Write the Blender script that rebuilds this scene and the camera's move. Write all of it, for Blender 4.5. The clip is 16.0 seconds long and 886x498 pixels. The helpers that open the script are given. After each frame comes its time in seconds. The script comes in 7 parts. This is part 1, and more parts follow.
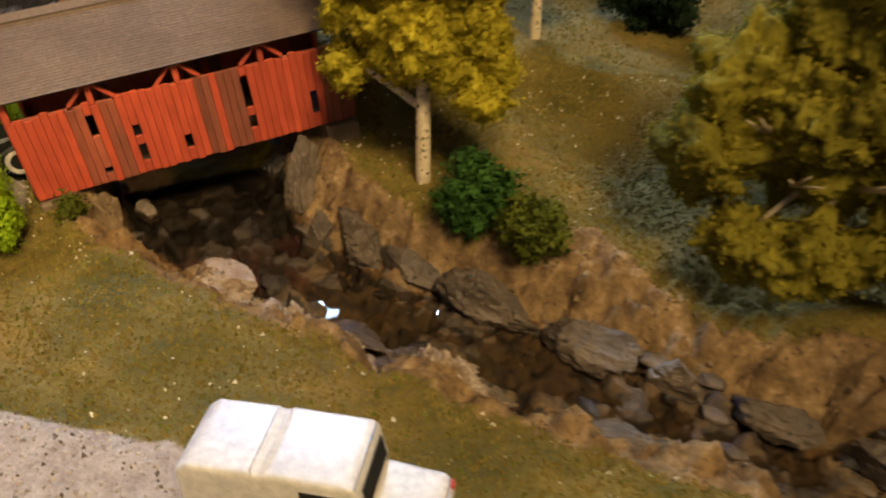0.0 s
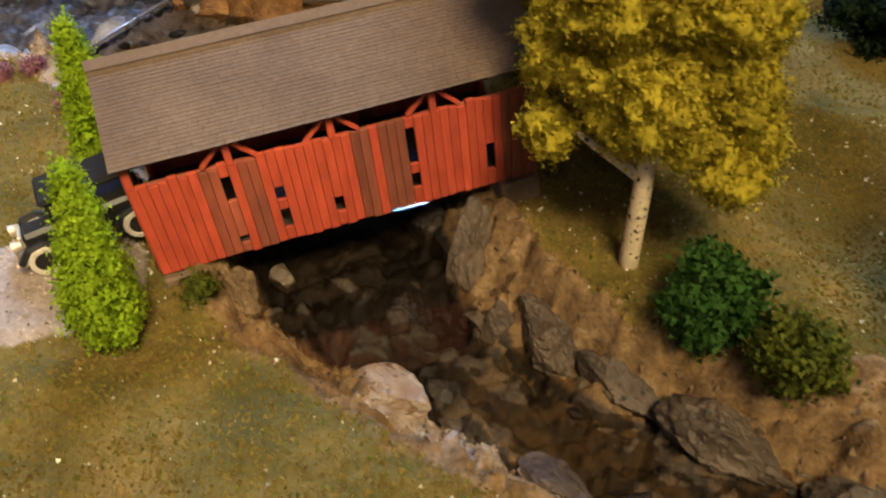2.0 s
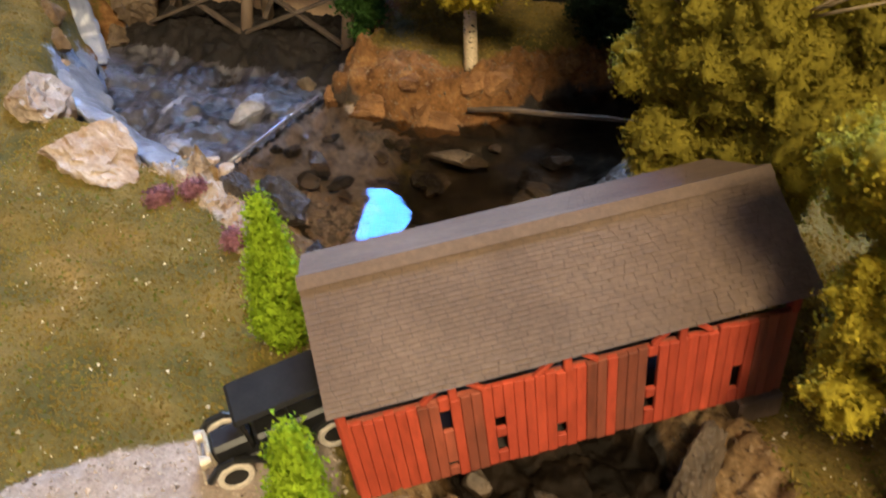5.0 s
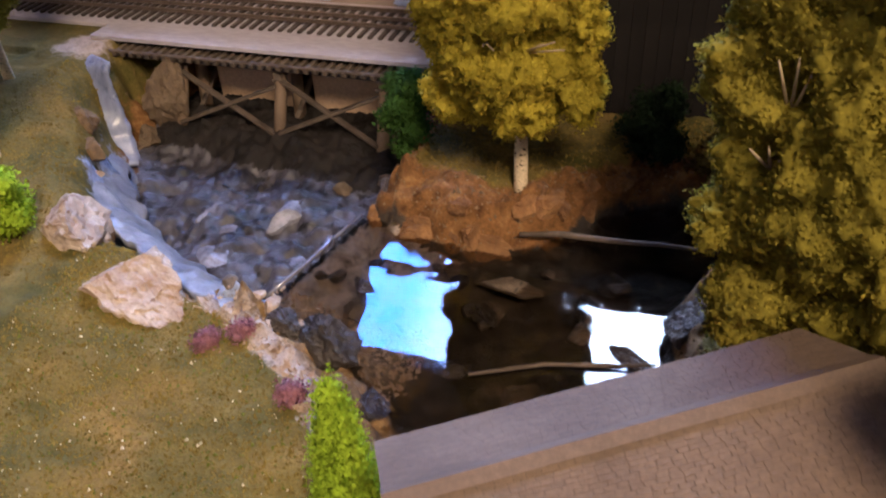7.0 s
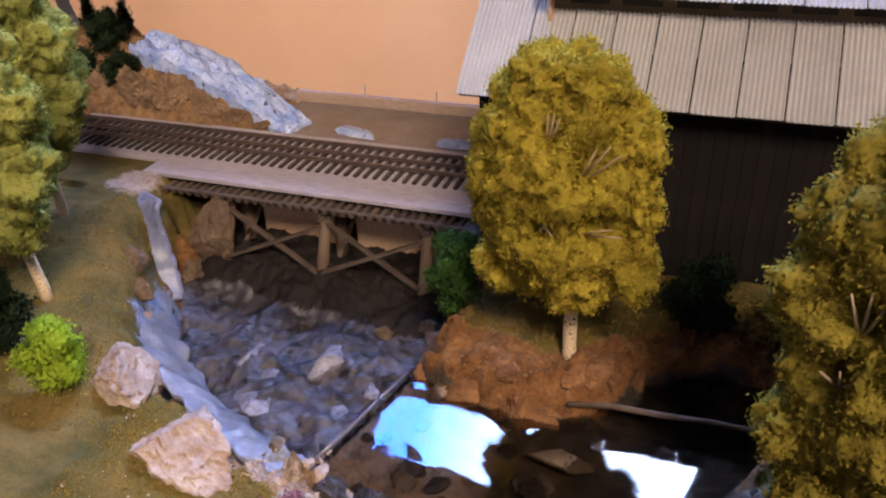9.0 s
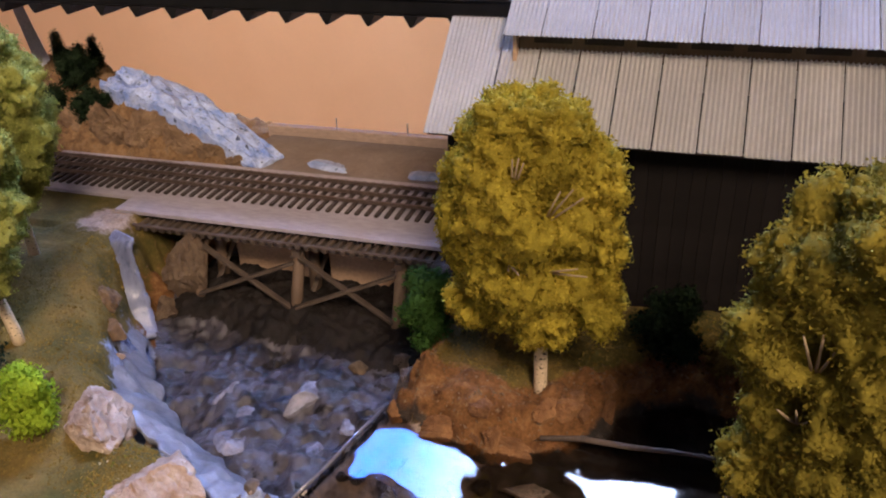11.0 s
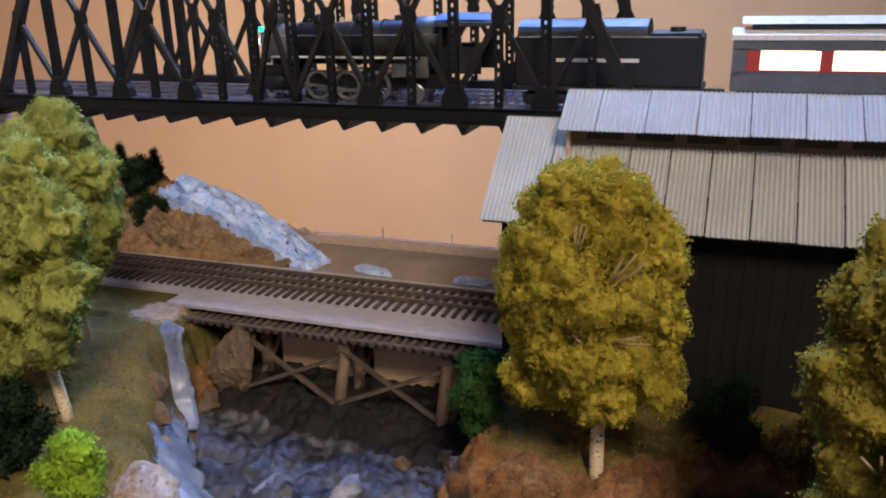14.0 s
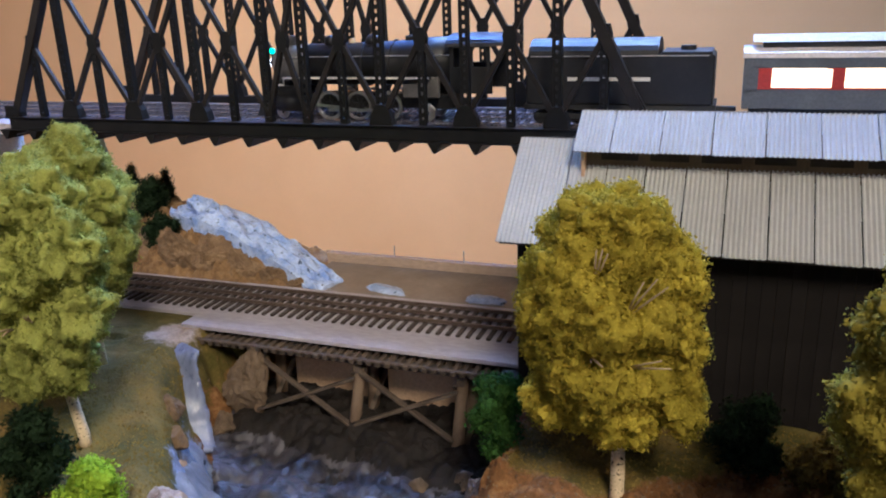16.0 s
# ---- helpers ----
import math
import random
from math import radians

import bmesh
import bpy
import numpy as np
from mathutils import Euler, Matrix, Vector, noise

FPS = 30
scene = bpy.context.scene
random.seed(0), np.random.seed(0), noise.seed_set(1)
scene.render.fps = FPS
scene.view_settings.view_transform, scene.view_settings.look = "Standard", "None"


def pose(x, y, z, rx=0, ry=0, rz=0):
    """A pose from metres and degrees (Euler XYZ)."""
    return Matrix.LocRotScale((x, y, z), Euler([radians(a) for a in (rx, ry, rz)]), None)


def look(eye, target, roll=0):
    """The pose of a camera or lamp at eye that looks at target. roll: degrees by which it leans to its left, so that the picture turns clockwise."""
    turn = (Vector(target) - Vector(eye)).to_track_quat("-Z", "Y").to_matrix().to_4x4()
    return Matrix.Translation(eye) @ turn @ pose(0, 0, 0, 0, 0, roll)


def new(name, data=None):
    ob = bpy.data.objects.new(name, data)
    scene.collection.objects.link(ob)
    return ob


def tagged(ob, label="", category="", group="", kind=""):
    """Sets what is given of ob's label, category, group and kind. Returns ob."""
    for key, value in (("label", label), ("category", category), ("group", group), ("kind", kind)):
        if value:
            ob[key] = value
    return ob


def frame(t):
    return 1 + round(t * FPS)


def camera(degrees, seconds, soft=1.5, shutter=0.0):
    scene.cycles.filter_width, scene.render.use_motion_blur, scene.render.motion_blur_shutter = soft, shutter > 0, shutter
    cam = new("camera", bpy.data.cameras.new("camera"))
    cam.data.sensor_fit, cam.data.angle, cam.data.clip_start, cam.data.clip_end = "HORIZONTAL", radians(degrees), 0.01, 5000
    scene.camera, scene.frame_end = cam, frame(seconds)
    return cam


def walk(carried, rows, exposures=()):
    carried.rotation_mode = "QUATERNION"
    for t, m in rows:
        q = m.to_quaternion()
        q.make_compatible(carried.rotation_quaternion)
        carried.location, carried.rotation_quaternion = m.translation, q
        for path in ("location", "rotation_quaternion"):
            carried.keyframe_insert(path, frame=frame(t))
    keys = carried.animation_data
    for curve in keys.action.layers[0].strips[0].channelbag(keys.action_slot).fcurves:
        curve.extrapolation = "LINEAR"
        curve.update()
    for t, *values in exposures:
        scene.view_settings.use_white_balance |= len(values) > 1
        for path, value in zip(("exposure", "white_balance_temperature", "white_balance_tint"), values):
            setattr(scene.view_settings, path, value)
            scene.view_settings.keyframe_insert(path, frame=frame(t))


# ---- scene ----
# Model railway layout. All plan lengths below are in layout units of 13 mm (a 1:48 model), turned into metres by S.
S = 0.013
cam = camera(57.5, 16.0, soft=2.0, shutter=0.5)
METRES, EYE, TILT, LEAN, TURN = 0.52, 0.2405, -37.0, 0.0, 13.0
ROWS = [
    (0.0, 0.0, 0.0, 0.0, 0.0, 0.0, 0.0),
    (0.5, -0.0449, 0.0747, 0.0224, 1.66, -1.01, -0.58),
    (1.0, -0.0702, 0.1171, 0.0569, 3.33, -1.4, -1.21),
    (1.5, -0.0998, 0.151, 0.086, 4.56, -2.2, -1.61),
    (2.0, -0.1174, 0.1676, 0.1118, 5.15, -2.67, -2.08),
    (2.5, -0.146, 0.1915, 0.1462, 6.13, -3.37, -2.58),
    (3.0, -0.1706, 0.2079, 0.1803, 7.08, -4.06, -3.68),
    (3.5, -0.2105, 0.2324, 0.2042, 7.7, -4.54, -4.15),
    (4.0, -0.2187, 0.2462, 0.2196, 8.18, -4.87, -4.56),
    (4.5, -0.2434, 0.2445, 0.2502, 9.19, -4.35, -4.85),
    (7.0, -0.3423, 0.2736, 0.3855, 10.13, -0.59, -4.12),
    (7.5, -0.3614, 0.2757, 0.4114, 10.18, 0.45, -4.84),
    (8.0, -0.3775, 0.269, 0.4371, 10.38, 1.86, -5.22),
    (8.5, -0.3985, 0.2533, 0.4611, 10.7, 4.05, -5.55),
    (9.0, -0.3921, 0.2512, 0.4766, 11.1, 5.75, -5.8),
    (9.5, -0.372, 0.2517, 0.4862, 10.63, 6.53, -5.71),
    (12.0, -0.3921, 0.2118, 0.4905, 9.33, 8.19, -4.19),
    (12.5, -0.3991, 0.2004, 0.4752, 10.25, 13.96, -5.03),
    (13.0, -0.4209, 0.2026, 0.4604, 10.65, 15.56, -5.28),
    (13.5, -0.4134, 0.204, 0.4323, 10.77, 17.69, -5.76),
    (14.0, -0.4177, 0.2295, 0.4007, 10.87, 17.67, -6.42),
    (14.5, -0.433, 0.2344, 0.4082, 11.07, 17.63, -6.37),
    (15.0, -0.4264, 0.2243, 0.4148, 11.07, 17.98, -6.13),
    (15.5, -0.4361, 0.2214, 0.4128, 11.37, 18.0, -6.05),
    (16.0, -0.4355, 0.2179, 0.4142, 11.33, 18.38, -5.95),
]
walk(cam, [(t, pose(0, 0, EYE, TILT, LEAN, TURN) @ pose(METRES * x, METRES * y, METRES * z, 90 + pitch, roll, yaw)) for t, x, y, z, yaw, pitch, roll in ROWS],
     exposures=((0.0, -0.12, 7100, 12), (1.5, -0.06, 6600, 11), (4.5, 0.06, 6250, 12), (7.0, -0.08, 5850, 28), (9.5, -0.15, 5750, 34), (12.3, -0.42, 5850, 32), (13.6, -0.4, 5450, 25), (15.0, -0.2, 5100, 19), (16.0, -0.2, 5100, 19)))

# ---- light ----
world = bpy.data.worlds.new("room_air")
scene.world = world
world.use_nodes = True
world.node_tree.nodes["Background"].inputs[0].default_value = (1.0, 0.72, 0.45, 1)
world.node_tree.nodes["Background"].inputs[1].default_value = 0.014


def area_lamp(name, eye, target, w, h, watts, colour, spread):
    data = bpy.data.lights.new(name, "AREA")
    data.shape, data.size, data.size_y, data.energy, data.color = "RECTANGLE", w * S, h * S, watts, colour
    data.spread = radians(spread)
    ob = new(name, data)
    ob.matrix_world = look(Vector(eye) * S, Vector(target) * S)
    return tagged(ob, "warm white room lamp, out of view", "lamp")


area_lamp("ceiling_lamp", (40, -54, 128), (-46, 36, 0), 40, 40, 8.4, (1.0, 0.80, 0.47), 58)
# Unseen lamp added to brighten the rear wall.
area_lamp("ceiling_lamp", (-66, -42, 122), (-135, 126, 60), 46, 46, 21.5, (1.0, 0.80, 0.52), 76)


# ---- materials ----
def ramp(nt, fac, stops):
    n = nt.nodes.new("ShaderNodeValToRGB")
    while len(n.color_ramp.elements) < len(stops):
        n.color_ramp.elements.new(0.5)
    for e, (p, c) in zip(n.color_ramp.elements, stops):
        e.position, e.color = p, (*c, 1)
    nt.links.new(fac, n.inputs[0])
    return n.outputs[0]


def noise_tex(nt, coord, scale, detail=4, rough=0.6, stretch=(1, 1, 1)):
    m = nt.nodes.new("ShaderNodeMapping")
    m.inputs["Scale"].default_value = [v * scale / S for v in stretch]
    nt.links.new(coord, m.inputs[0])
    n = nt.nodes.new("ShaderNodeTexNoise")
    n.inputs["Scale"].default_value, n.inputs["Detail"].default_value, n.inputs["Roughness"].default_value = 1.0, detail, rough
    nt.links.new(m.outputs[0], n.inputs[0])
    return n.outputs[0]


def mixc(nt, fac, a, b, mode="MIX"):
    n = nt.nodes.new("ShaderNodeMix")
    n.data_type, n.blend_type = "RGBA", mode
    for sock, v in ((n.inputs[0], fac), (n.inputs[6], a), (n.inputs[7], b)):
        if isinstance(v, (int, float)):
            sock.default_value = v
        elif isinstance(v, tuple):
            sock.default_value = (*v, 1)
        else:
            nt.links.new(v, sock)
    return n.outputs[2]


def calc(nt, op, a, b=0.0):
    n = nt.nodes.new("ShaderNodeMath")
    n.operation = op
    n.use_clamp = op in ("ADD", "SUBTRACT", "MULTIPLY")
    for sock, v in ((n.inputs[0], a), (n.inputs[1], b)):
        if isinstance(v, (int, float)):
            sock.default_value = v
        else:
            nt.links.new(v, sock)
    return n.outputs[0]


def bump(nt, height, strength, dist):
    n = nt.nodes.new("ShaderNodeBump")
    n.inputs["Strength"].default_value, n.inputs["Distance"].default_value = strength, dist * S
    nt.links.new(height, n.inputs["Height"])
    return n.outputs[0]


def mat(name, dark, light, rough=0.75, coarse=0.6, fine=6.0, bumpy=0.5, depth=0.05, metal=0.0, stretch=(1, 1, 1), speck=None, vary=0.0, island=0.0, spec=0.4, contrast=0.75):
    """A surface of two tones at a coarse and a fine scale, with relief and optional specks and piece-to-piece variation."""
    m = bpy.data.materials.new(name)
    m.use_nodes = True
    nt = m.node_tree
    b = nt.nodes["Principled BSDF"]
    co = nt.nodes.new("ShaderNodeTexCoord").outputs["Object"]
    n1 = noise_tex(nt, co, coarse, 4, 0.6, stretch)
    n2 = noise_tex(nt, co, fine, 5, 0.65, stretch)
    col = ramp(nt, n1, [(0.3, dark), (0.7, light)])
    shade = ramp(nt, n2, [(0.25, (0.62, 0.62, 0.62)), (0.75, (1.25, 1.25, 1.25))])
    col = mixc(nt, contrast, col, shade, "MULTIPLY")
    if speck:
        n3 = noise_tex(nt, co, speck[0], 2, 0.5)
        col = mixc(nt, ramp(nt, n3, [(speck[1], (0, 0, 0)), (speck[1] + 0.05, (1, 1, 1))]), col, speck[2])
    if vary:
        r = nt.nodes.new("ShaderNodeObjectInfo").outputs["Random"]
        col = mixc(nt, 1.0, col, ramp(nt, r, [(0, (1 - vary,) * 3), (1, (1 + vary,) * 3)]), "MULTIPLY")
    if island:
        r = nt.nodes.new("ShaderNodeNewGeometry").outputs["Random Per Island"]
        col = mixc(nt, 1.0, col, ramp(nt, r, [(0, (1 - island,) * 3), (1, (1 + island,) * 3)]), "MULTIPLY")
    nt.links.new(col, b.inputs["Base Color"])
    nt.links.new(ramp(nt, n2, [(0.2, (rough * 0.8,) * 3), (0.8, (min(1, rough * 1.15),) * 3)]), b.inputs["Roughness"])
    b.inputs["Metallic"].default_value = metal
    b.inputs["Specular IOR Level"].default_value = spec
    if bumpy:
        nt.links.new(bump(nt, n2, bumpy, depth), b.inputs["Normal"])
    return m


def glow(name, colour, power):
    m = bpy.data.materials.new(name)
    m.use_nodes = True
    b = m.node_tree.nodes["Principled BSDF"]
    b.inputs["Base Color"].default_value = (*colour, 1)
    b.inputs["Emission Color"].default_value = (*colour, 1)
    b.inputs["Emission Strength"].default_value = power
    return m


M_ROOF = mat("weathered_brown_shingle", (0.12, 0.08, 0.055), (0.185, 0.126, 0.086), 0.85, 0.25, 5, 0.4, 0.03, vary=0.06, island=0.07)
M_RED = mat("faded_red_paint", (0.40, 0.055, 0.027), (0.56, 0.085, 0.036), 0.7, 0.5, 5, 0.4, 0.03, stretch=(1, 1, 0.25), vary=0.16)
M_REDWORNSHADE = mat("worn_shaded_red_brown_paint", (0.20, 0.062, 0.036), (0.38, 0.088, 0.044), 0.75, 0.6, 5, 0.5, 0.03, stretch=(1, 1, 0.25), vary=0.2)
M_DARKWOOD = mat("dark_stained_timber", (0.02, 0.015, 0.012), (0.05, 0.037, 0.028), 0.8, 0.8, 6, 0.5, 0.03)
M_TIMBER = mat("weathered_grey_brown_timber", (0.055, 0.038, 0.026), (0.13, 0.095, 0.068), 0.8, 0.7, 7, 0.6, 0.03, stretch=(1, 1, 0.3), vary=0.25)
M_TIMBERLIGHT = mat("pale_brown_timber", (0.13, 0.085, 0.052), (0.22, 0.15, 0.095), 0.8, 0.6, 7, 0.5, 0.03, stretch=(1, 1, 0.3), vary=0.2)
M_DECK = mat("pale_grey_painted_board", (0.36, 0.325, 0.35), (0.46, 0.42, 0.445), 0.6, 0.12, 4, 0.25, 0.02, stretch=(0.3, 1, 1))
M_TIE = mat("brown_plastic_sleeper", (0.045, 0.034, 0.028), (0.085, 0.066, 0.055), 0.6, 1.0, 8, 0.3, 0.02, vary=0.2)
M_RAIL = mat("weathered_rail_steel", (0.13, 0.095, 0.075), (0.22, 0.17, 0.14), 0.42, 1.0, 9, 0.2, 0.01, metal=0.6)
M_RAILSHINY = mat("bright_nickel_rail", (0.55, 0.54, 0.55), (0.72, 0.71, 0.72), 0.25, 1.0, 9, 0.1, 0.01, metal=1.0)
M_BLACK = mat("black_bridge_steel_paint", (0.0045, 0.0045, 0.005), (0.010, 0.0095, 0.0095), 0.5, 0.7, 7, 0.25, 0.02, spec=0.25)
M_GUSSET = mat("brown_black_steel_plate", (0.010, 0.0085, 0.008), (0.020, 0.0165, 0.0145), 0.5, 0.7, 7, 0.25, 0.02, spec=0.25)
M_BALLAST = mat("grey_lilac_track_bed", (0.24, 0.21, 0.22), (0.42, 0.38, 0.39), 0.8, 0.9, 7, 0.6, 0.04)
M_TIN = mat("pale_corrugated_iron", (0.37, 0.365, 0.35), (0.45, 0.445, 0.43), 0.42, 0.25, 3, 0.12, 0.02, vary=0.07, contrast=0.2)
M_SIDING = mat("dark_brown_board_siding", (0.009, 0.0075, 0.007), (0.017, 0.014, 0.013), 0.85, 0.4, 5, 0.4, 0.03, vary=0.1, spec=0.12)
M_WALL = mat("tan_painted_backdrop", (0.80, 0.48, 0.21), (0.86, 0.53, 0.24), 0.85, 0.03, 1.2, 0.04, 0.03, contrast=0.06)
M_ROOMWALL = mat("beige_room_paint", (0.45, 0.36, 0.27), (0.52, 0.42, 0.32), 0.9, 0.02, 1.0, 0.1, 0.03)
M_CURB = mat("pale_wood_edge_board", (0.34, 0.25, 0.185), (0.43, 0.32, 0.245), 0.7, 0.15, 4, 0.2, 0.02, stretch=(0.3, 1, 1))
M_ROCK = mat("grey_brown_plaster_rock", (0.05, 0.037, 0.026), (0.18, 0.13, 0.088), 0.55, 0.55, 3.2, 1.0, 0.12, vary=0.2, speck=(2.2, 0.66, (0.03, 0.024, 0.02)))
M_ROCKPALE = mat("pale_plaster_rock", (0.24, 0.135, 0.07), (0.48, 0.385, 0.30), 0.7, 0.6, 3.2, 1.0, 0.14, vary=0.12, speck=(1.6, 0.64, (0.20, 0.12, 0.07)))
M_ROCKDARK = mat("wet_and_shaded_dark_rock", (0.014, 0.011, 0.010), (0.06, 0.047, 0.038), 0.35, 0.6, 3.5, 1.0, 0.14, vary=0.2)
M_ROCKTAN = mat("ochre_rock_bank", (0.10, 0.060, 0.030), (0.27, 0.175, 0.09), 0.8, 0.6, 3.2, 1.0, 0.14, vary=0.15)
M_ROCKRUST = mat("rust_ochre_earth_rock", (0.13, 0.055, 0.018), (0.32, 0.165, 0.062), 0.85, 0.6, 3.2, 1.0, 0.14, vary=0.12)
M_ROCKCLIFF = mat("tan_brown_cliff_plaster", (0.085, 0.055, 0.034), (0.20, 0.14, 0.085), 0.7, 0.5, 3.2, 1.0, 0.16, vary=0.1)
# Near-black earth: the trestle's shade is put into this colour.
M_SOILSHADE = mat("black_brown_shaded_soil", (0.005, 0.004, 0.0035), (0.020, 0.015, 0.012), 0.7, 0.6, 3.5, 1.0, 0.14, vary=0.2, spec=0.25)
M_FOAM = mat("blue_white_foam_paint", (0.22, 0.29, 0.50), (0.52, 0.60, 0.78), 0.35, 0.55, 3.0, 0.6, 0.10, speck=(1.3, 0.68, (0.05, 0.07, 0.13)))
M_FALL = mat("pale_blue_cast_water", (0.11, 0.13, 0.23), (0.27, 0.30, 0.43), 0.3, 0.45, 2.2, 0.5, 0.08, stretch=(1, 1, 0.25))
# Blue-white paint made bluer: blue lamp light is put into its colour.
M_CASCADE = mat("blue_lit_cascade_paint", (0.20, 0.32, 0.72), (0.60, 0.70, 0.95), 0.3, 0.7, 2.5, 1.0, 0.2, speck=(1.5, 0.66, (0.05, 0.07, 0.14)))
# Pale plaster slope; the blue lamp light on it is mixed into the colour.
M_SLOPEBLUE = mat("pale_slope_with_blue_light", (0.115, 0.115, 0.135), (0.30, 0.305, 0.34), 0.4, 0.45, 2.2, 0.5, 0.08, speck=(0.8, 0.70, (0.05, 0.055, 0.07)))
M_LIP = mat("clear_resin_lip", (0.12, 0.11, 0.12), (0.2, 0.19, 0.2), 0.06, 0.6, 5, 0.05, 0.01, spec=0.9)
M_FROTH = mat("lilac_white_froth_gel", (0.09, 0.088, 0.105), (0.30, 0.295, 0.36), 0.25, 0.6, 3.0, 0.8, 0.12)
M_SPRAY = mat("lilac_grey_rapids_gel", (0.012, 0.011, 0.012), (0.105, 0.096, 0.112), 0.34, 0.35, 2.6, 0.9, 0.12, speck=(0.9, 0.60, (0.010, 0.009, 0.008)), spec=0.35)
M_BARK = mat("pale_birch_bark", (0.60, 0.47, 0.29), (0.76, 0.61, 0.40), 0.75, 0.8, 5, 0.5, 0.03, speck=(5.5, 0.60, (0.03, 0.022, 0.016)))
M_BARK2 = mat("tan_branch", (0.30, 0.22, 0.12), (0.42, 0.32, 0.19), 0.8, 0.8, 6, 0.4, 0.02)


def leafy(m, share=0.33):
    """Lets part of the light pass through thin flakes."""
    nt = m.node_tree
    b = nt.nodes["Principled BSDF"]
    src = b.inputs["Base Color"].links[0].from_socket
    t = nt.nodes.new("ShaderNodeBsdfTranslucent")
    nt.links.new(src, t.inputs[0])
    mix = nt.nodes.new("ShaderNodeMixShader")
    mix.inputs[0].default_value = share
    nt.links.new(b.outputs[0], mix.inputs[1])
    nt.links.new(t.outputs[0], mix.inputs[2])
    nt.links.new(mix.outputs[0], nt.nodes["Material Output"].inputs[0])
    return m


M_LEAF = leafy(mat("olive_gold_foam_foliage", (0.32, 0.255, 0.016), (0.54, 0.435, 0.038), 0.9, 0.5, 5, 0.5, 0.05, island=0.28, spec=0.2))
# Dimmed copy of M_LEAF: shade on the right-hand trees is in its colour.
M_LEAFSHADE = leafy(mat("shaded_olive_gold_foliage", (0.19, 0.155, 0.014), (0.34, 0.275, 0.030), 0.9, 0.5, 5, 0.5, 0.05, island=0.28, spec=0.2))
M_LEAFG = leafy(mat("grey_green_foam_foliage", (0.25, 0.265, 0.05), (0.44, 0.455, 0.10), 0.9, 0.5, 5, 0.5, 0.05, island=0.28, spec=0.2))
M_LEAFDK = leafy(mat("dark_green_foam_foliage", (0.010, 0.022, 0.008), (0.028, 0.052, 0.020), 0.9, 0.8, 6, 0.0, 0.03, island=0.28, spec=0.2))
M_LEAFMID = leafy(mat("mid_green_foam_foliage", (0.03, 0.085, 0.012), (0.07, 0.16, 0.028), 0.9, 0.8, 6, 0.0, 0.03, island=0.28, spec=0.2))
M_LEAFBR = leafy(mat("bright_green_foam_foliage", (0.27, 0.40, 0.012), (0.45, 0.62, 0.03), 0.9, 0.8, 6, 0.4, 0.04, island=0.12, spec=0.2))
M_MOSS = leafy(mat("yellow_green_foam_foliage", (0.085, 0.10, 0.010), (0.17, 0.19, 0.022), 0.9, 0.8, 6, 0.0, 0.03, island=0.25, spec=0.2))
M_PINK = leafy(mat("pink_flower_foam", (0.26, 0.10, 0.11), (0.42, 0.20, 0.22), 0.9, 0.8, 6, 0.0, 0.03, island=0.25, spec=0.2))
M_TURF = mat("dried_turf_flock", (0.13, 0.088, 0.018), (0.24, 0.175, 0.045), 0.95, 0.35, 5, 0.0, 0.03, island=0.2, spec=0.05)
M_TURFGREEN = mat("olive_turf_flock", (0.085, 0.095, 0.014), (0.15, 0.16, 0.028), 0.95, 0.35, 5, 0.0, 0.03, island=0.2, spec=0.05)
M_FLECK = mat("cream_flower_flecks", (0.55, 0.47, 0.33), (0.75, 0.66, 0.50), 0.9, 1, 6, 0.2, 0.02, island=0.3)
M_GRAVEL = mat("crushed_pale_gravel", (0.32, 0.255, 0.20), (0.52, 0.43, 0.35), 0.9, 0.9, 6, 0.5, 0.03, island=0.4)
M_ENGINE = mat("black_locomotive_enamel", (0.010, 0.010, 0.011), (0.020, 0.019, 0.019), 0.5, 0.7, 6, 0.15, 0.01)
M_SMOKEBOX = mat("graphite_grey_smokebox", (0.10, 0.095, 0.09), (0.16, 0.15, 0.14), 0.55, 0.7, 6, 0.2, 0.01)
M_STEEL = mat("bright_rod_steel", (0.40, 0.39, 0.37), (0.55, 0.53, 0.5), 0.35, 1, 7, 0.1, 0.01, metal=0.9)
M_WHITETRIM = mat("white_trim_paint", (0.66, 0.63, 0.58), (0.76, 0.73, 0.68), 0.5, 1, 6, 0.1, 0.01)
M_COACH = mat("grey_coach_enamel", (0.10, 0.105, 0.105), (0.14, 0.145, 0.145), 0.45, 0.5, 5, 0.1, 0.01)
M_COACHRED = mat("red_window_band_enamel", (0.40, 0.035, 0.022), (0.50, 0.05, 0.03), 0.45, 0.5, 5, 0.1, 0.01)
M_COACHROOF = mat("cream_white_roof_enamel", (0.66, 0.60, 0.54), (0.76, 0.70, 0.64), 0.5, 0.4, 5, 0.1, 0.01)
M_UNDER = mat("dark_grey_underframe", (0.02, 0.02, 0.02), (0.04, 0.04, 0.038), 0.6, 0.7, 6, 0.2, 0.02)
M_WHITEPLASTIC = mat("cream_white_moulded_plastic", (0.56, 0.51, 0.45), (0.64, 0.59, 0.53), 0.4, 0.5, 4, 0.12, 0.02, spec=0.5)
M_TYRE = mat("cream_white_tyre", (0.60, 0.52, 0.42), (0.70, 0.62, 0.51), 0.6, 1, 6, 0.1, 0.01)
M_CARBLACK = mat("satin_black_car_enamel", (0.012, 0.012, 0.012), (0.024, 0.023, 0.022), 0.38, 0.8, 6, 0.1, 0.01)
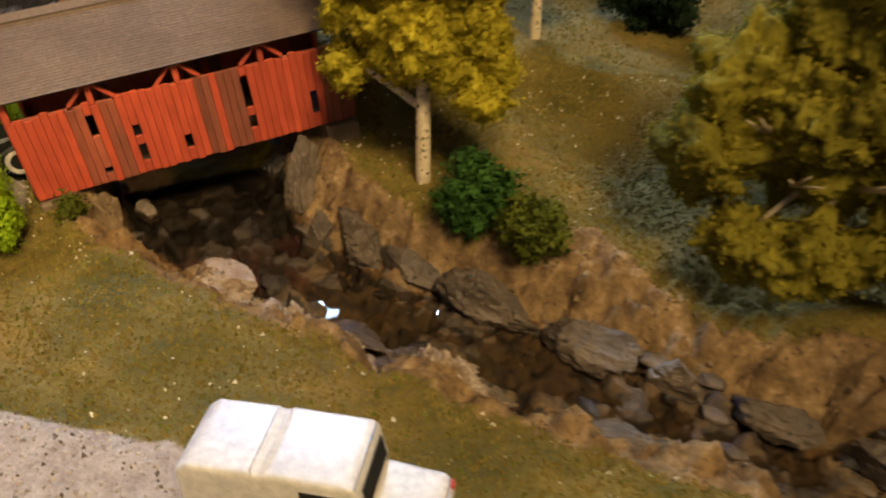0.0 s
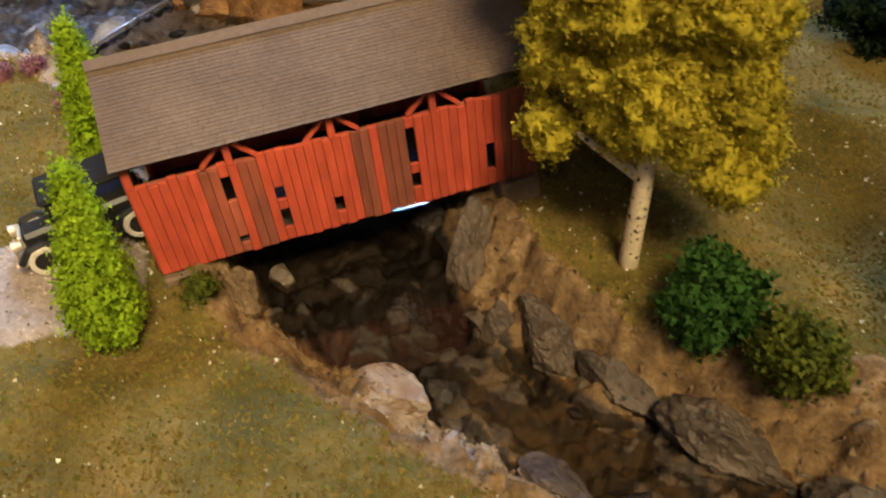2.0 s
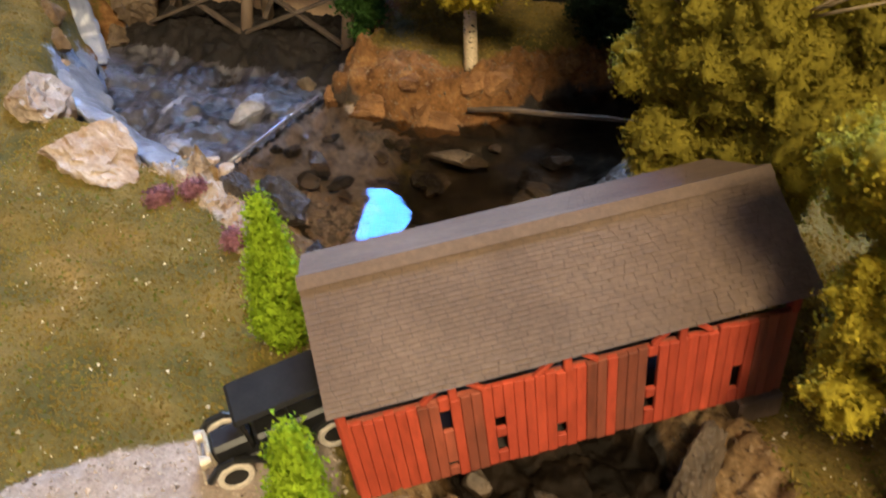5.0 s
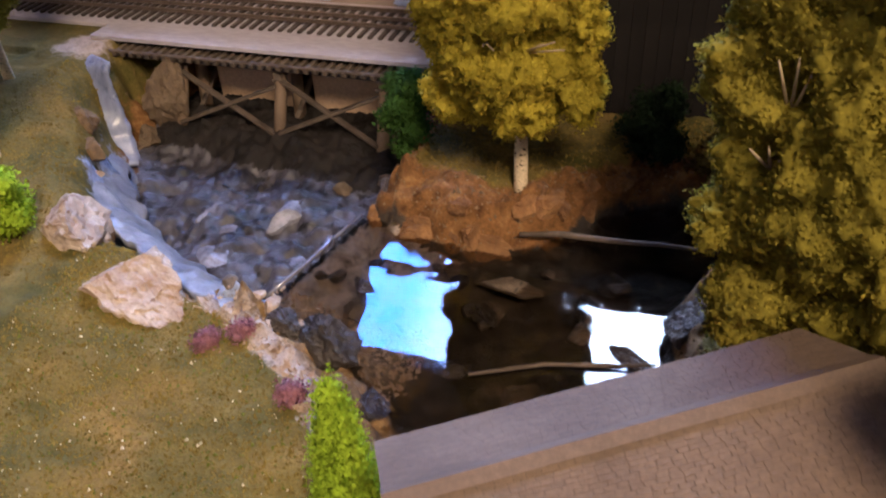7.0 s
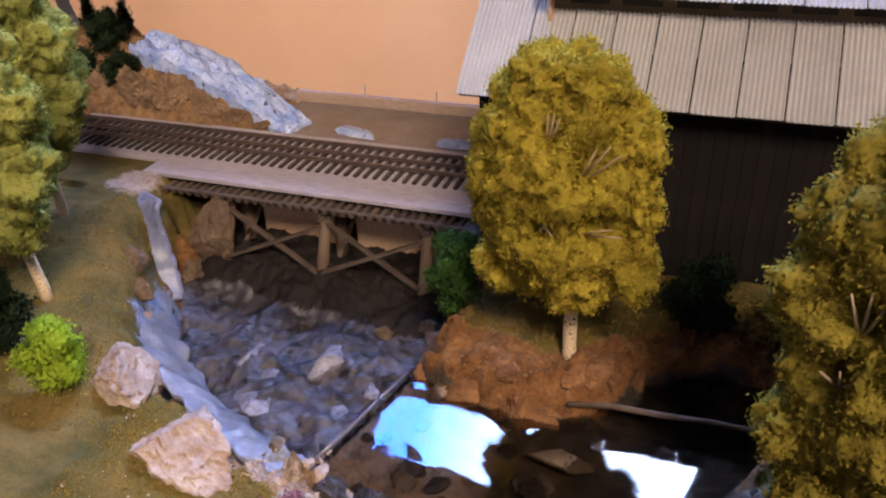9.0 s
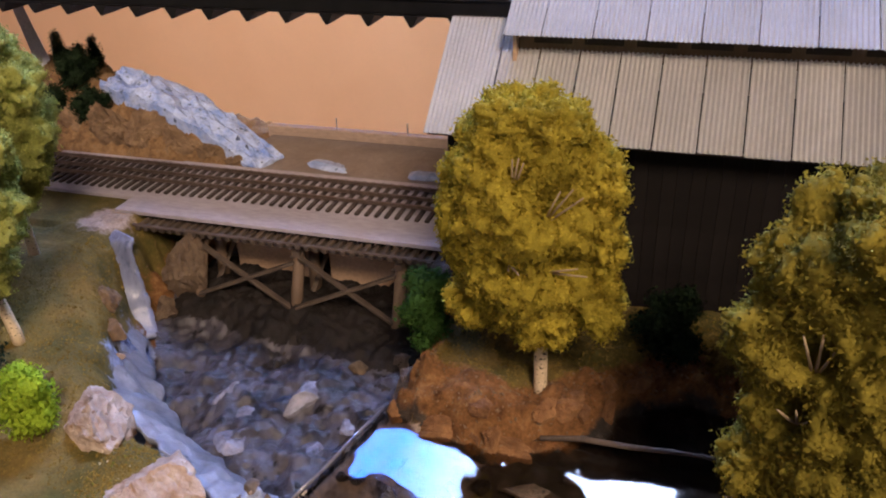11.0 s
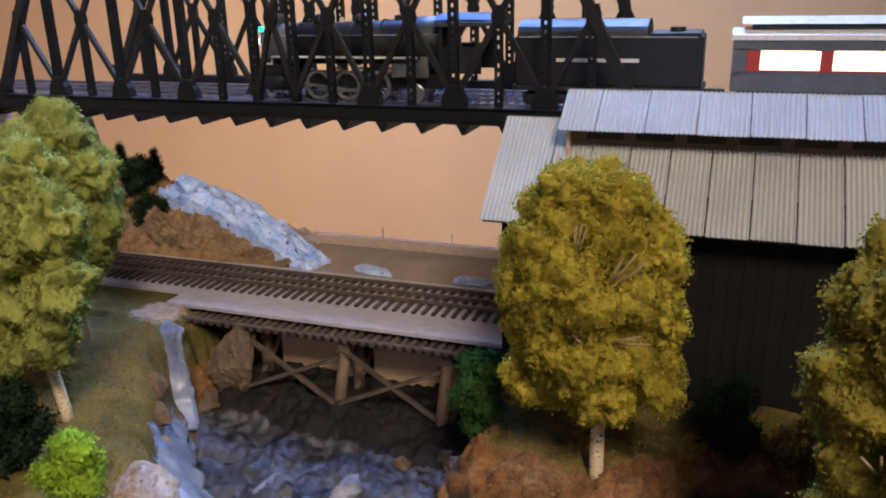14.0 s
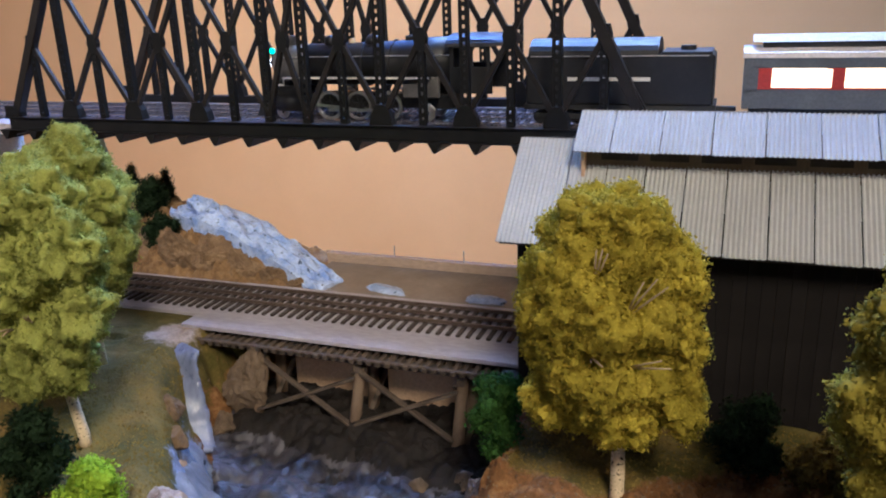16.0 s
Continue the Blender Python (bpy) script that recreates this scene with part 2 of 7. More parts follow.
M_CARTOP = mat("dark_canvas_car_top", (0.014, 0.0135, 0.013), (0.026, 0.025, 0.024), 0.9, 0.8, 8, 0.3, 0.01, spec=0.1)
M_BRASS = mat("cream_brass_fittings", (0.55, 0.45, 0.30), (0.72, 0.62, 0.46), 0.35, 1, 6, 0.1, 0.01, metal=0.4)
M_TAN = mat("tan_plywood_panel", (0.48, 0.32, 0.20), (0.56, 0.38, 0.24), 0.8, 0.3, 4, 0.3, 0.02)
M_RIVERBED = mat("grey_brown_river_resin", (0.15, 0.115, 0.09), (0.25, 0.20, 0.165), 0.35, 0.25, 3, 0.4, 0.06)
M_HOUSING = mat("white_lamp_housing", (0.6, 0.6, 0.6), (0.7, 0.7, 0.7), 0.5)
M_LED = glow("cool_white_led_panel", (0.32, 0.58, 1.0), 95.0)
_nt = M_LED.node_tree
_gen = _nt.nodes.new("ShaderNodeTexCoord").outputs["Generated"]
_sep = _nt.nodes.new("ShaderNodeSeparateXYZ")
_nt.links.new(_gen, _sep.inputs[0])
_nt.links.new(ramp(_nt, _sep.outputs[0], [(0.15, (0.05, 0.20, 0.80)), (0.6, (0.55, 0.76, 1.0))]), _nt.nodes["Principled BSDF"].inputs["Emission Color"])
M_WINDOW = glow("lit_coach_window", (1.0, 0.74, 0.42), 3.2)
M_HEAD = glow("headlamp", (1.0, 0.93, 0.8), 14.0)
M_GREEN = glow("green_marker_lamp", (0.05, 0.9, 0.55), 3.0)


def water_material(name, tint, rough, wave):
    m = bpy.data.materials.new(name)
    m.use_nodes = True
    nt = m.node_tree
    out = nt.nodes["Material Output"]
    nt.nodes.remove(nt.nodes["Principled BSDF"])
    co = nt.nodes.new("ShaderNodeTexCoord").outputs["Object"]
    h = noise_tex(nt, co, wave, 2, 0.45, (1, 1, 1))
    nrm = bump(nt, h, 0.06, 0.5)
    clear = nt.nodes.new("ShaderNodeBsdfTransparent")
    clear.inputs[0].default_value = (*tint, 1)
    gloss = nt.nodes.new("ShaderNodeBsdfGlossy")
    gloss.inputs["Roughness"].default_value = rough
    nt.links.new(nrm, gloss.inputs["Normal"])
    f = nt.nodes.new("ShaderNodeFresnel")
    f.inputs[0].default_value = 1.5
    nt.links.new(nrm, f.inputs["Normal"])
    mix = nt.nodes.new("ShaderNodeMixShader")
    nt.links.new(f.outputs[0], mix.inputs[0])
    nt.links.new(clear.outputs[0], mix.inputs[1])
    nt.links.new(gloss.outputs[0], mix.inputs[2])
    nt.links.new(mix.outputs[0], out.inputs[0])
    return m


M_WATER = water_material("clear_brown_resin_water", (0.72, 0.68, 0.64), 0.02, 0.3)


def ground_material():
    """Turf, dry earth, gravel, wet rock and a blue-lit pale shore, laid out by the cover map of the ground."""
    m = bpy.data.materials.new("scenic_ground_cover")
    m.use_nodes = True
    nt = m.node_tree
    b = nt.nodes["Principled BSDF"]
    co = nt.nodes.new("ShaderNodeTexCoord").outputs["Object"]
    at = nt.nodes.new("ShaderNodeAttribute")
    at.attribute_name = "cover"
    sep = nt.nodes.new("ShaderNodeSeparateColor")
    nt.links.new(at.outputs["Color"], sep.inputs[0])
    big, mid, fine = noise_tex(nt, co, 0.22, 4), noise_tex(nt, co, 1.1, 4, 0.65), noise_tex(nt, co, 5.5, 4, 0.7)
    turf = ramp(nt, big, [(0.3, (0.075, 0.066, 0.012)), (0.5, (0.145, 0.108, 0.025)), (0.72, (0.22, 0.142, 0.042))])
    turf = mixc(nt, 0.7, turf, ramp(nt, noise_tex(nt, co, 0.55, 5, 0.7, (0.5, 1, 1)), [(0.3, (0.36, 0.46, 0.32)), (0.7, (1.45, 1.3, 1.12))]), "MULTIPLY")
    earth = ramp(nt, mid, [(0.3, (0.10, 0.056, 0.024)), (0.55, (0.245, 0.148, 0.064)), (0.75, (0.39, 0.265, 0.145))])
    och = nt.nodes.new("ShaderNodeAttribute")
    och.attribute_name = "ochre"
    earth = mixc(nt, och.outputs["Fac"], earth, ramp(nt, mid, [(0.3, (0.085, 0.035, 0.010)), (0.55, (0.215, 0.10, 0.030)), (0.75, (0.33, 0.19, 0.078))]))
    stone = ramp(nt, mid, [(0.3, (0.27, 0.205, 0.16)), (0.7, (0.43, 0.345, 0.28))])
    rock = ramp(nt, mid, [(0.3, (0.011, 0.009, 0.007)), (0.6, (0.038, 0.029, 0.021)), (0.8, (0.085, 0.062, 0.044))])
    cell = nt.nodes.new("ShaderNodeAttribute")
    cell.attribute_name = "slab"
    rock = mixc(nt, 1.0, rock, ramp(nt, cell.outputs["Fac"], [(0, (0.5, 0.5, 0.5)), (1, (1.7, 1.6, 1.5))]), "MULTIPLY")
    # Pale shore tone with blue lamp light painted in.
    foam = ramp(nt, mid, [(0.3, (0.16, 0.19, 0.29)), (0.7, (0.34, 0.39, 0.52))])
    col = turf

    def lay(col, mask, top):
        k = ramp(nt, calc(nt, "ADD", mask, calc(nt, "MULTIPLY", calc(nt, "SUBTRACT", mid, 0.42), 0.8)), [(0.42, (0, 0, 0)), (0.62, (1, 1, 1))])
        return mixc(nt, calc(nt, "MULTIPLY", k, ramp(nt, mask, [(0.02, (0, 0, 0)), (0.15, (1, 1, 1))])), col, top)

    col = lay(col, sep.outputs[0], earth)
    col = lay(col, sep.outputs[1], stone)
    col = lay(col, sep.outputs[2], rock)
    col = lay(col, at.outputs["Alpha"], foam)
    col = mixc(nt, 0.8, col, ramp(nt, fine, [(0.25, (0.55, 0.55, 0.55)), (0.75, (1.35, 1.35, 1.35))]), "MULTIPLY")
    nt.links.new(col, b.inputs["Base Color"])
    nt.links.new(ramp(nt, sep.outputs[2], [(0.3, (0.9,) * 3), (0.7, (0.42,) * 3)]), b.inputs["Roughness"])
    b.inputs["Specular IOR Level"].default_value = 0.3
    nt.links.new(bump(nt, fine, 0.9, 0.12), b.inputs["Normal"])
    return m


M_GROUND = ground_material()


# ---- mesh helpers ----
class Build:
    """Collects vertices and faces in layout units."""

    def __init__(self):
        self.v, self.f = [], []

    def add(self, vs, fs):
        o = len(self.v)
        self.v += [tuple(p) for p in vs]
        self.f += [[i + o for i in f] for f in fs]
        return self

    def box(self, c, s, m=None, chamfer=0.0):
        hx, hy, hz = s[0] / 2, s[1] / 2, s[2] / 2
        k = min(chamfer, 0.45 * min(s))
        if k <= 0:
            vs = [Vector((x, y, z)) for x in (-hx, hx) for y in (-hy, hy) for z in (-hz, hz)]
            fs = [(0, 1, 3, 2), (4, 6, 7, 5), (0, 4, 5, 1), (2, 3, 7, 6), (0, 2, 6, 4), (1, 5, 7, 3)]
        else:
            vs, fs = [], []
            idx = {}
            for sx in (-1, 1):
                for sy in (-1, 1):
                    for sz in (-1, 1):
                        for ax in range(3):
                            p = [sx * (hx - k), sy * (hy - k), sz * (hz - k)]
                            p[ax] += (sx, sy, sz)[ax] * k
                            idx[sx, sy, sz, ax] = len(vs)
                            vs.append(Vector(p))
            for ax in range(3):
                o1, o2 = (ax + 1) % 3, (ax + 2) % 3
                for s0 in (-1, 1):
                    q = []
                    for a, b2 in ((-1, -1), (1, -1), (1, 1), (-1, 1)):
                        key = [0, 0, 0]
                        key[ax], key[o1], key[o2] = s0, a, b2
                        q.append(idx[(*key, ax)])
                    fs.append(q if s0 > 0 else q[::-1])
                for a in (-1, 1):
                    for b2 in (-1, 1):
                        k1, k2 = [0, 0, 0], [0, 0, 0]
                        k1[ax], k1[o1], k1[o2] = -1, a, b2
                        k2[ax], k2[o1], k2[o2] = 1, a, b2
                        q = [idx[(*k1, o1)], idx[(*k2, o1)], idx[(*k2, o2)], idx[(*k1, o2)]]
                        fs.append(q if a * b2 > 0 else q[::-1])
            for sx in (-1, 1):
                for sy in (-1, 1):
                    for sz in (-1, 1):
                        q = [idx[sx, sy, sz, 0], idx[sx, sy, sz, 1], idx[sx, sy, sz, 2]]
                        fs.append(q if sx * sy * sz > 0 else q[::-1])
        m = m or Matrix()
        return self.add([m @ p + Vector(c) for p in vs], fs)

    def beam(self, a, b, w, h, up=(0, 0, 1), chamfer=0.0):
        """A bar of section w x h from a to b."""
        a, b = Vector(a), Vector(b)
        d = b - a
        x = d.normalized()
        y = Vector(up).cross(x)
        y = y.normalized() if y.length > 1e-6 else Vector((0, 1, 0))
        z = x.cross(y)
        m = Matrix((x, y, z)).transposed()
        return self.box((a + b) / 2, (d.length, w, h), m, chamfer)

    def tube(self, pts, radii, sides=10, cap=True):
        pts = [Vector(p) for p in pts]
        vs, fs, u = [], [], None
        for i, (p, r) in enumerate(zip(pts, radii)):
            d = (pts[min(i + 1, len(pts) - 1)] - pts[max(i - 1, 0)]).normalized()
            u = d.cross(Vector((0, 0, 1))) if u is None else u - d * u.dot(d)
            u = u.normalized() if u.length > 1e-3 else Vector((1, 0, 0))
            w = d.cross(u)
            for k in range(sides):
                t = 2 * math.pi * k / sides
                vs.append(p + (u * math.cos(t) + w * math.sin(t)) * r)
        for i in range(len(pts) - 1):
            for k in range(sides):
                a, b = i * sides + k, i * sides + (k + 1) % sides
                fs.append((a, b, b + sides, a + sides))
        if cap:
            fs += [tuple(range(sides - 1, -1, -1)), tuple(range((len(pts) - 1) * sides, len(pts) * sides))]
        return self.add(vs, fs)

    def ring(self, c, axis, r_in, r_out, w, sides=20):
        """A wheel rim or tyre round an axis."""
        ax = Vector(axis).normalized()
        u = ax.cross(Vector((0, 0, 1)))
        u = u.normalized() if u.length > 1e-3 else Vector((1, 0, 0))
        q = ax.cross(u)
        vs, fs = [], []
        prof = [(r_in, -w / 2), (r_in + 0.15 * (r_out - r_in), -w * 0.62), (r_out - 0.2 * (r_out - r_in), -w * 0.6), (r_out, -w / 4), (r_out, w / 4), (r_out - 0.2 * (r_out - r_in), w * 0.6), (r_in + 0.15 * (r_out - r_in), w * 0.62), (r_in, w / 2)]
        n = len(prof)
        for k in range(sides):
            t = 2 * math.pi * k / sides
            e = u * math.cos(t) + q * math.sin(t)
            vs += [Vector(c) + e * r + ax * o for r, o in prof]
        for k in range(sides):
            k2 = (k + 1) % sides
            fs += [(k * n + i, k * n + (i + 1) % n, k2 * n + (i + 1) % n, k2 * n + i) for i in range(n)]
        return self.add(vs, fs)

    def prism(self, outline, axis, lo, hi):
        """An outline of (p, q) drawn out along axis 'x', 'y' or 'z' from lo to hi."""
        n = len(outline)
        place = {"x": lambda p, q, t: (t, p, q), "y": lambda p, q, t: (p, t, q), "z": lambda p, q, t: (p, q, t)}[axis]
        vs = [place(p, q, lo) for p, q in outline] + [place(p, q, hi) for p, q in outline]
        fs = [tuple(range(n)), tuple(range(2 * n - 1, n - 1, -1))] + [(i, i + n, (i + 1) % n + n, (i + 1) % n) for i in range(n)]
        return self.add(vs, fs)

    def mesh(self, name, smooth=False):
        me = bpy.data.meshes.new(name)
        me.from_pydata([(x * S, y * S, z * S) for x, y, z in self.v], [], self.f)
        bm = bmesh.new()
        bm.from_mesh(me)
        bmesh.ops.recalc_face_normals(bm, faces=bm.faces)
        bm.to_mesh(me)
        bm.free()
        if smooth:
            me.shade_smooth()
        return me


def part(name, built, material, parent=None, label="", smooth=False):
    me = built if isinstance(built, bpy.types.Mesh) else built.mesh(name, smooth)
    if not me.materials:
        me.materials.append(material)
    ob = new(name, me)
    ob.parent = parent
    return tagged(ob, label)


def thing(name, place, rz=0.0, label="", category="", group="", kind=""):
    ob = new(name)
    ob.empty_display_size = 0.01
    ob.matrix_basis = pose(place[0] * S, place[1] * S, place[2] * S, 0, 0, rz)
    return tagged(ob, label, category, group, kind)


def vnoise(x, y, seed=0):
    """Smooth value noise on numpy arrays."""
    xi, yi = np.floor(x).astype(np.int64), np.floor(y).astype(np.int64)
    fx, fy = x - xi, y - yi
    fx, fy = fx * fx * (3 - 2 * fx), fy * fy * (3 - 2 * fy)

    def h(i, j):
        k = (i * 374761393 + j * 668265263 + seed * 982451653) & 0x7FFFFFFF
        k = ((k ^ (k >> 13)) * 1274126177) & 0x7FFFFFFF
        return ((k ^ (k >> 16)) & 0xFFFF) / 65535.0

    return (h(xi, yi) * (1 - fx) + h(xi + 1, yi) * fx) * (1 - fy) + (h(xi, yi + 1) * (1 - fx) + h(xi + 1, yi + 1) * fx) * fy


def fbm(x, y, seed=0, octaves=4):
    return sum((vnoise(x * 2 ** o, y * 2 ** o, seed + o) - 0.5) / 2 ** o for o in range(octaves))


def smooth01(t):
    t = np.clip(t, 0, 1)
    return t * t * (3 - 2 * t)


def line_gap(pts, x, y):
    best = np.full(np.shape(x), 1e9)
    for (ax, ay), (bx, by) in zip(pts[:-1], pts[1:]):
        dx, dy = bx - ax, by - ay
        t = np.clip(((x - ax) * dx + (y - ay) * dy) / (dx * dx + dy * dy), 0, 1)
        best = np.minimum(best, np.hypot(x - ax - t * dx, y - ay - t * dy))
    return best


def shore_gap(pts, x, y):
    """Distance to an outline, negative inside it."""
    inside = np.zeros(np.shape(x), bool)
    for (ax, ay), (bx, by) in zip(pts, pts[1:] + pts[:1]):
        cross = (ay > y) != (by > y)
        with np.errstate(divide="ignore", invalid="ignore"):
            inside ^= cross & (x < (bx - ax) * (y - ay) / (by - ay) + ax)
    d = line_gap(pts + pts[:1], x, y)
    return np.where(inside, -d, d)

# ---- the ground ----
YAW = 6.0
CY, SY = math.cos(radians(YAW)), math.sin(radians(YAW))


def lay(lx, ly, z=0.0):
    """From the frame of the tracks, shed and big bridge to the world."""
    return (-50 + lx * CY - ly * SY, 60 + lx * SY + ly * CY, z)


POND = [(16, 13.8), (10, 15.9), (4.8, 17.7), (-2.8, 19.3), (-9.7, 21.3), (-13.9, 22.7), (-19.0, 24.6), (-21.5, 27.3), (-25.2, 31.0), (-28.8, 33.6), (-32.4, 36.1),
        (-36.4, 37.2), (-38.8, 38.5), (-37.4, 46.0), (-35.3, 45.6), (-32.9, 44.9), (-30.3, 44.5), (-26.7, 46.4), (-24.6, 50.0), (-21.5, 52.0), (-17.0, 50.5), (-18.3, 46.5),
        (-20.1, 44.0), (-19.6, 40.0), (-18.0, 36.0), (-15.3, 31.0), (-13.3, 27.2), (-11.5, 25.7), (-7.5, 23.6), (-2.8, 22.9), (4.5, 20.6), (9.9, 18.2), (18, 15.2)]
CANYON = [(-38.8, 38.5), (-42.0, 40.8), (-49.1, 42.3), (-55.1, 47.6), (-60.5, 54.0), (-61.5, 60), (-59, 67.4), (-42, 69.2), (-39.2, 60), (-37.4, 52), (-37.4, 46)]
ROAD = [(-25.6, 22.3), (-26.6, 21.6), (-30.6, 18.6), (-31.5, 14.8), (-27, 11.6), (-20, 10.6), (-12, 10.4), (-3, 10.2), (10, 9.6)]
BLUE_SHORE = [(-59.8, 51.2), (-55.8, 45.6), (-50.2, 40.6), (-44.8, 38.9), (-40.6, 38.0)]


def water_z(x, y):
    """The resin surface: it rises a little from the stream to the pond."""
    return -2.35 + 0.062 * (np.clip(y, 18, 50) - 23)


def slabs(x, y, seed=0):
    """Broken rock slabs that run down the stream: height, tone of each slab and nearness to a crack."""
    u, v = (x * 0.93 - y * 0.37) / 2.3, (x * 0.37 + y * 0.93) / 0.95
    u, v = u + 0.5 * fbm(x * 0.5, y * 0.5, 81), v + 0.7 * fbm(x * 0.5, y * 0.5, 83)
    iu, iv = np.floor(u), np.floor(v)
    f1, f2 = np.full(np.shape(u), 9.0), np.full(np.shape(u), 9.0)
    tone, tilt = np.zeros(np.shape(u)), np.zeros(np.shape(u))
    for a in (-1, 0, 1):
        for c in (-1, 0, 1):
            pu, pv = iu + a, iv + c
            ju, jv, jt = (vnoise(pu * 1.0, pv * 1.0, seed + k) for k in (1, 2, 3))
            ex, ey = u - pu - 0.15 - 0.7 * ju, v - pv - 0.15 - 0.7 * jv
            d = np.hypot(ex, ey)
            near = d < f1
            f2 = np.where(near, f1, np.minimum(f2, d))
            f1 = np.where(near, d, f1)
            tone = np.where(near, jt, tone)
            tilt = np.where(near, (ju - 0.5) * ex + (jv - 0.2) * ey, tilt)
    crack = np.clip(1 - (f2 - f1) / 0.22, 0, 1)
    return (tone - 0.5) * 1.0 + 0.8 * tilt - 0.55 * crack ** 1.5, tone


def ground_cover(x, y):
    """Height and cover weights (earth, gravel, rock, blue-lit shore) of the ground at plan points."""
    dx, dy = x + 50, y - 60
    lx, ly = dx * CY + dy * SY, -dx * SY + dy * CY
    n1, n2, n3 = fbm(x * 0.22, y * 0.22, 3), fbm(x * 0.6, y * 0.6, 11), fbm(x * 1.9, y * 1.9, 23)
    g = 1.35 * smooth01((y - 28) / 20) + 0.55 * np.exp(-((x + 6) ** 2 + (y - 30) ** 2) / 70.0) + 0.9 * n1 - 0.15
    g = np.where(ly > -3.5, np.maximum(g, 1.25), g)
    d1, d2 = shore_gap(POND, x, y), shore_gap(CANYON, x, y)
    rough = smooth01(1 - np.abs(d1 - 1.2) / 3.0)
    w1 = np.where(y > 40, 1.1, 2.5) + 1.3 * n1
    wz = water_z(x, y)
    shallow = smooth01((33 - y) / 5.0)
    sl, tone = slabs(x, y)
    pool = np.exp(-(((x + 8.6) * 0.93 - (y - 22.1) * 0.37) ** 2 / 3.5 + ((x + 8.6) * 0.37 + (y - 22.1) * 0.93) ** 2 / 0.8)) + np.exp(-((x + 20.6) ** 2 / 9.0 + (y - 28.6) ** 2 / 7.0)) + 0.8 * np.exp(-((x + 17.8) ** 2 + (y - 31.0) ** 2) / 5.0)
    bedz = wz - np.minimum(1.1 - 1.0 * shallow, -0.7 * d1) + shallow * (0.02 + 0.50 * sl + 0.4 * n2 + 0.3 * n3 - 0.74 * pool)
    h1 = np.where(d1 < 0, bedz, wz + (g - wz) * smooth01(d1 / w1 + 0.25 * n2))
    w2 = np.where(x < -41, 3.8, 1.2) + 1.0 * n1
    h2 = np.where(d2 < 0, -6.5, -6.5 + (g + 6.5) * smooth01(d2 / w2 + 0.2 * n2))
    h = np.where(d1 < 0, h1, np.minimum(h1, h2))
    ridge = (0.5 - np.abs(fbm(x * 0.75 + 0.3 * y, y * 1.2, 61, 3))) ** 2
    h = h + rough * (0.9 * n2 + 0.5 * n3 + np.where(y > 33, 1.5 * (ridge - 0.16), 0.75 * sl)) + np.where((d2 < 2.5) & (d1 > 0), 1.0 * n2 + 0.6 * n3, 0) * (1 - np.clip(1.6 - line_gap(BLUE_SHORE, x, y) / 1.9, 0, 0.8)) + 0.10 * n3
    h = h - 0.9 * np.clip(1.2 - line_gap([(-63.7, 54.8), (-62.8, 53.2), (-61.6, 51.4)], x, y) / 1.7, 0, 1)
    h = h - 1.3 * np.clip(1.3 - line_gap(BLUE_SHORE, x, y) / 2.2, 0, 1) * (d1 > 0)
    road = line_gap(ROAD, x, y)
    k = smooth01(1 - (road - 1.9) / 1.4)
    h = h * (1 - k) + k * (0.05 + 0.06 * n3) * 1.0
    # behind the trestle: river basin and the hill of the cascade
    hill = 4.0 * smooth01((-11 - lx) / 16.0) * smooth01((ly - 8.6) / 8.0) * (1 - 0.25 * smooth01((-lx - 38) / 20.0)) + 1.2 * smooth01((-12 - lx) / 4.0) * smooth01((ly - 8.6) / 1.6)
    crest = 12.9 + 0.27 * np.clip(-13 - lx, 0, 40)
    hill = hill * (1 - 0.9 * smooth01((ly - crest) / 2.2) * smooth01((lx + 33) / 3.0))
    basin = 0.75 + hill + (1.7 * n2 + 0.9 * n3) * smooth01((-12 - lx) / 6.0)
    h = np.where(ly > 8.7, basin, h)
    bed = (ly > -1.6) & (ly < 9.2) & ((lx < -15.5) | (lx > 13))
    h = np.where(bed, 1.25, h)
    h = np.where((lx > 10) & (ly > -4.2) & (ly <= 9), 1.2, h)
    earth = np.clip(1.2 - np.abs(d1 - np.where(y > 40, 0.5, 1.3)) / np.where(y > 40, 1.0, 1.7) + n1, 0, 1) * (d1 > -0.5)
    earth = np.maximum(earth, np.clip(1.2 - d2 / 2.6, 0, 1) * (d2 > -0.5))
    earth = np.maximum(earth, (ly > 8.7) * 0.9)
    earth = np.maximum(earth, 0.9 * smooth01((line_gap([(-22, 52.6), (-16, 55.6), (-8, 56)], x, y) - 2.6) / -1.6))
    gravel = k
    rock = np.clip(0.75 - d1 / 1.1, 0, 1)
    rock = np.where(d1 < 0, rock * (1 - 0.6 * smooth01((-25 - x) / 7.0) - 0.5 * smooth01((x + 15) / 4.0)), rock)
    earth = np.maximum(earth, 0.75 * smooth01((x + 15) / 4.0) * (d1 < 0))
    rock = np.maximum(rock, np.clip(0.9 - d2 / 1.6, 0, 1) * (d1 > -0.3))
    rock = np.where((ly > 8.7) & (lx > -12), 0.5, np.where(ly > 8.7, 0.3, rock))
    # Weight of the pale shore that has blue light in its colour.
    foam = 0.8 * np.clip(1.0 - line_gap(BLUE_SHORE, x, y) / 1.9, 0, 1)
    gravel = np.maximum(gravel, 0.68 * smooth01((-26 - x) / 8.0) * (d1 < 0))
    gravel = np.maximum(gravel, 0.8 * np.clip(1.2 - np.hypot(x + 66.5, y - 56.2) / 3.0, 0, 1))
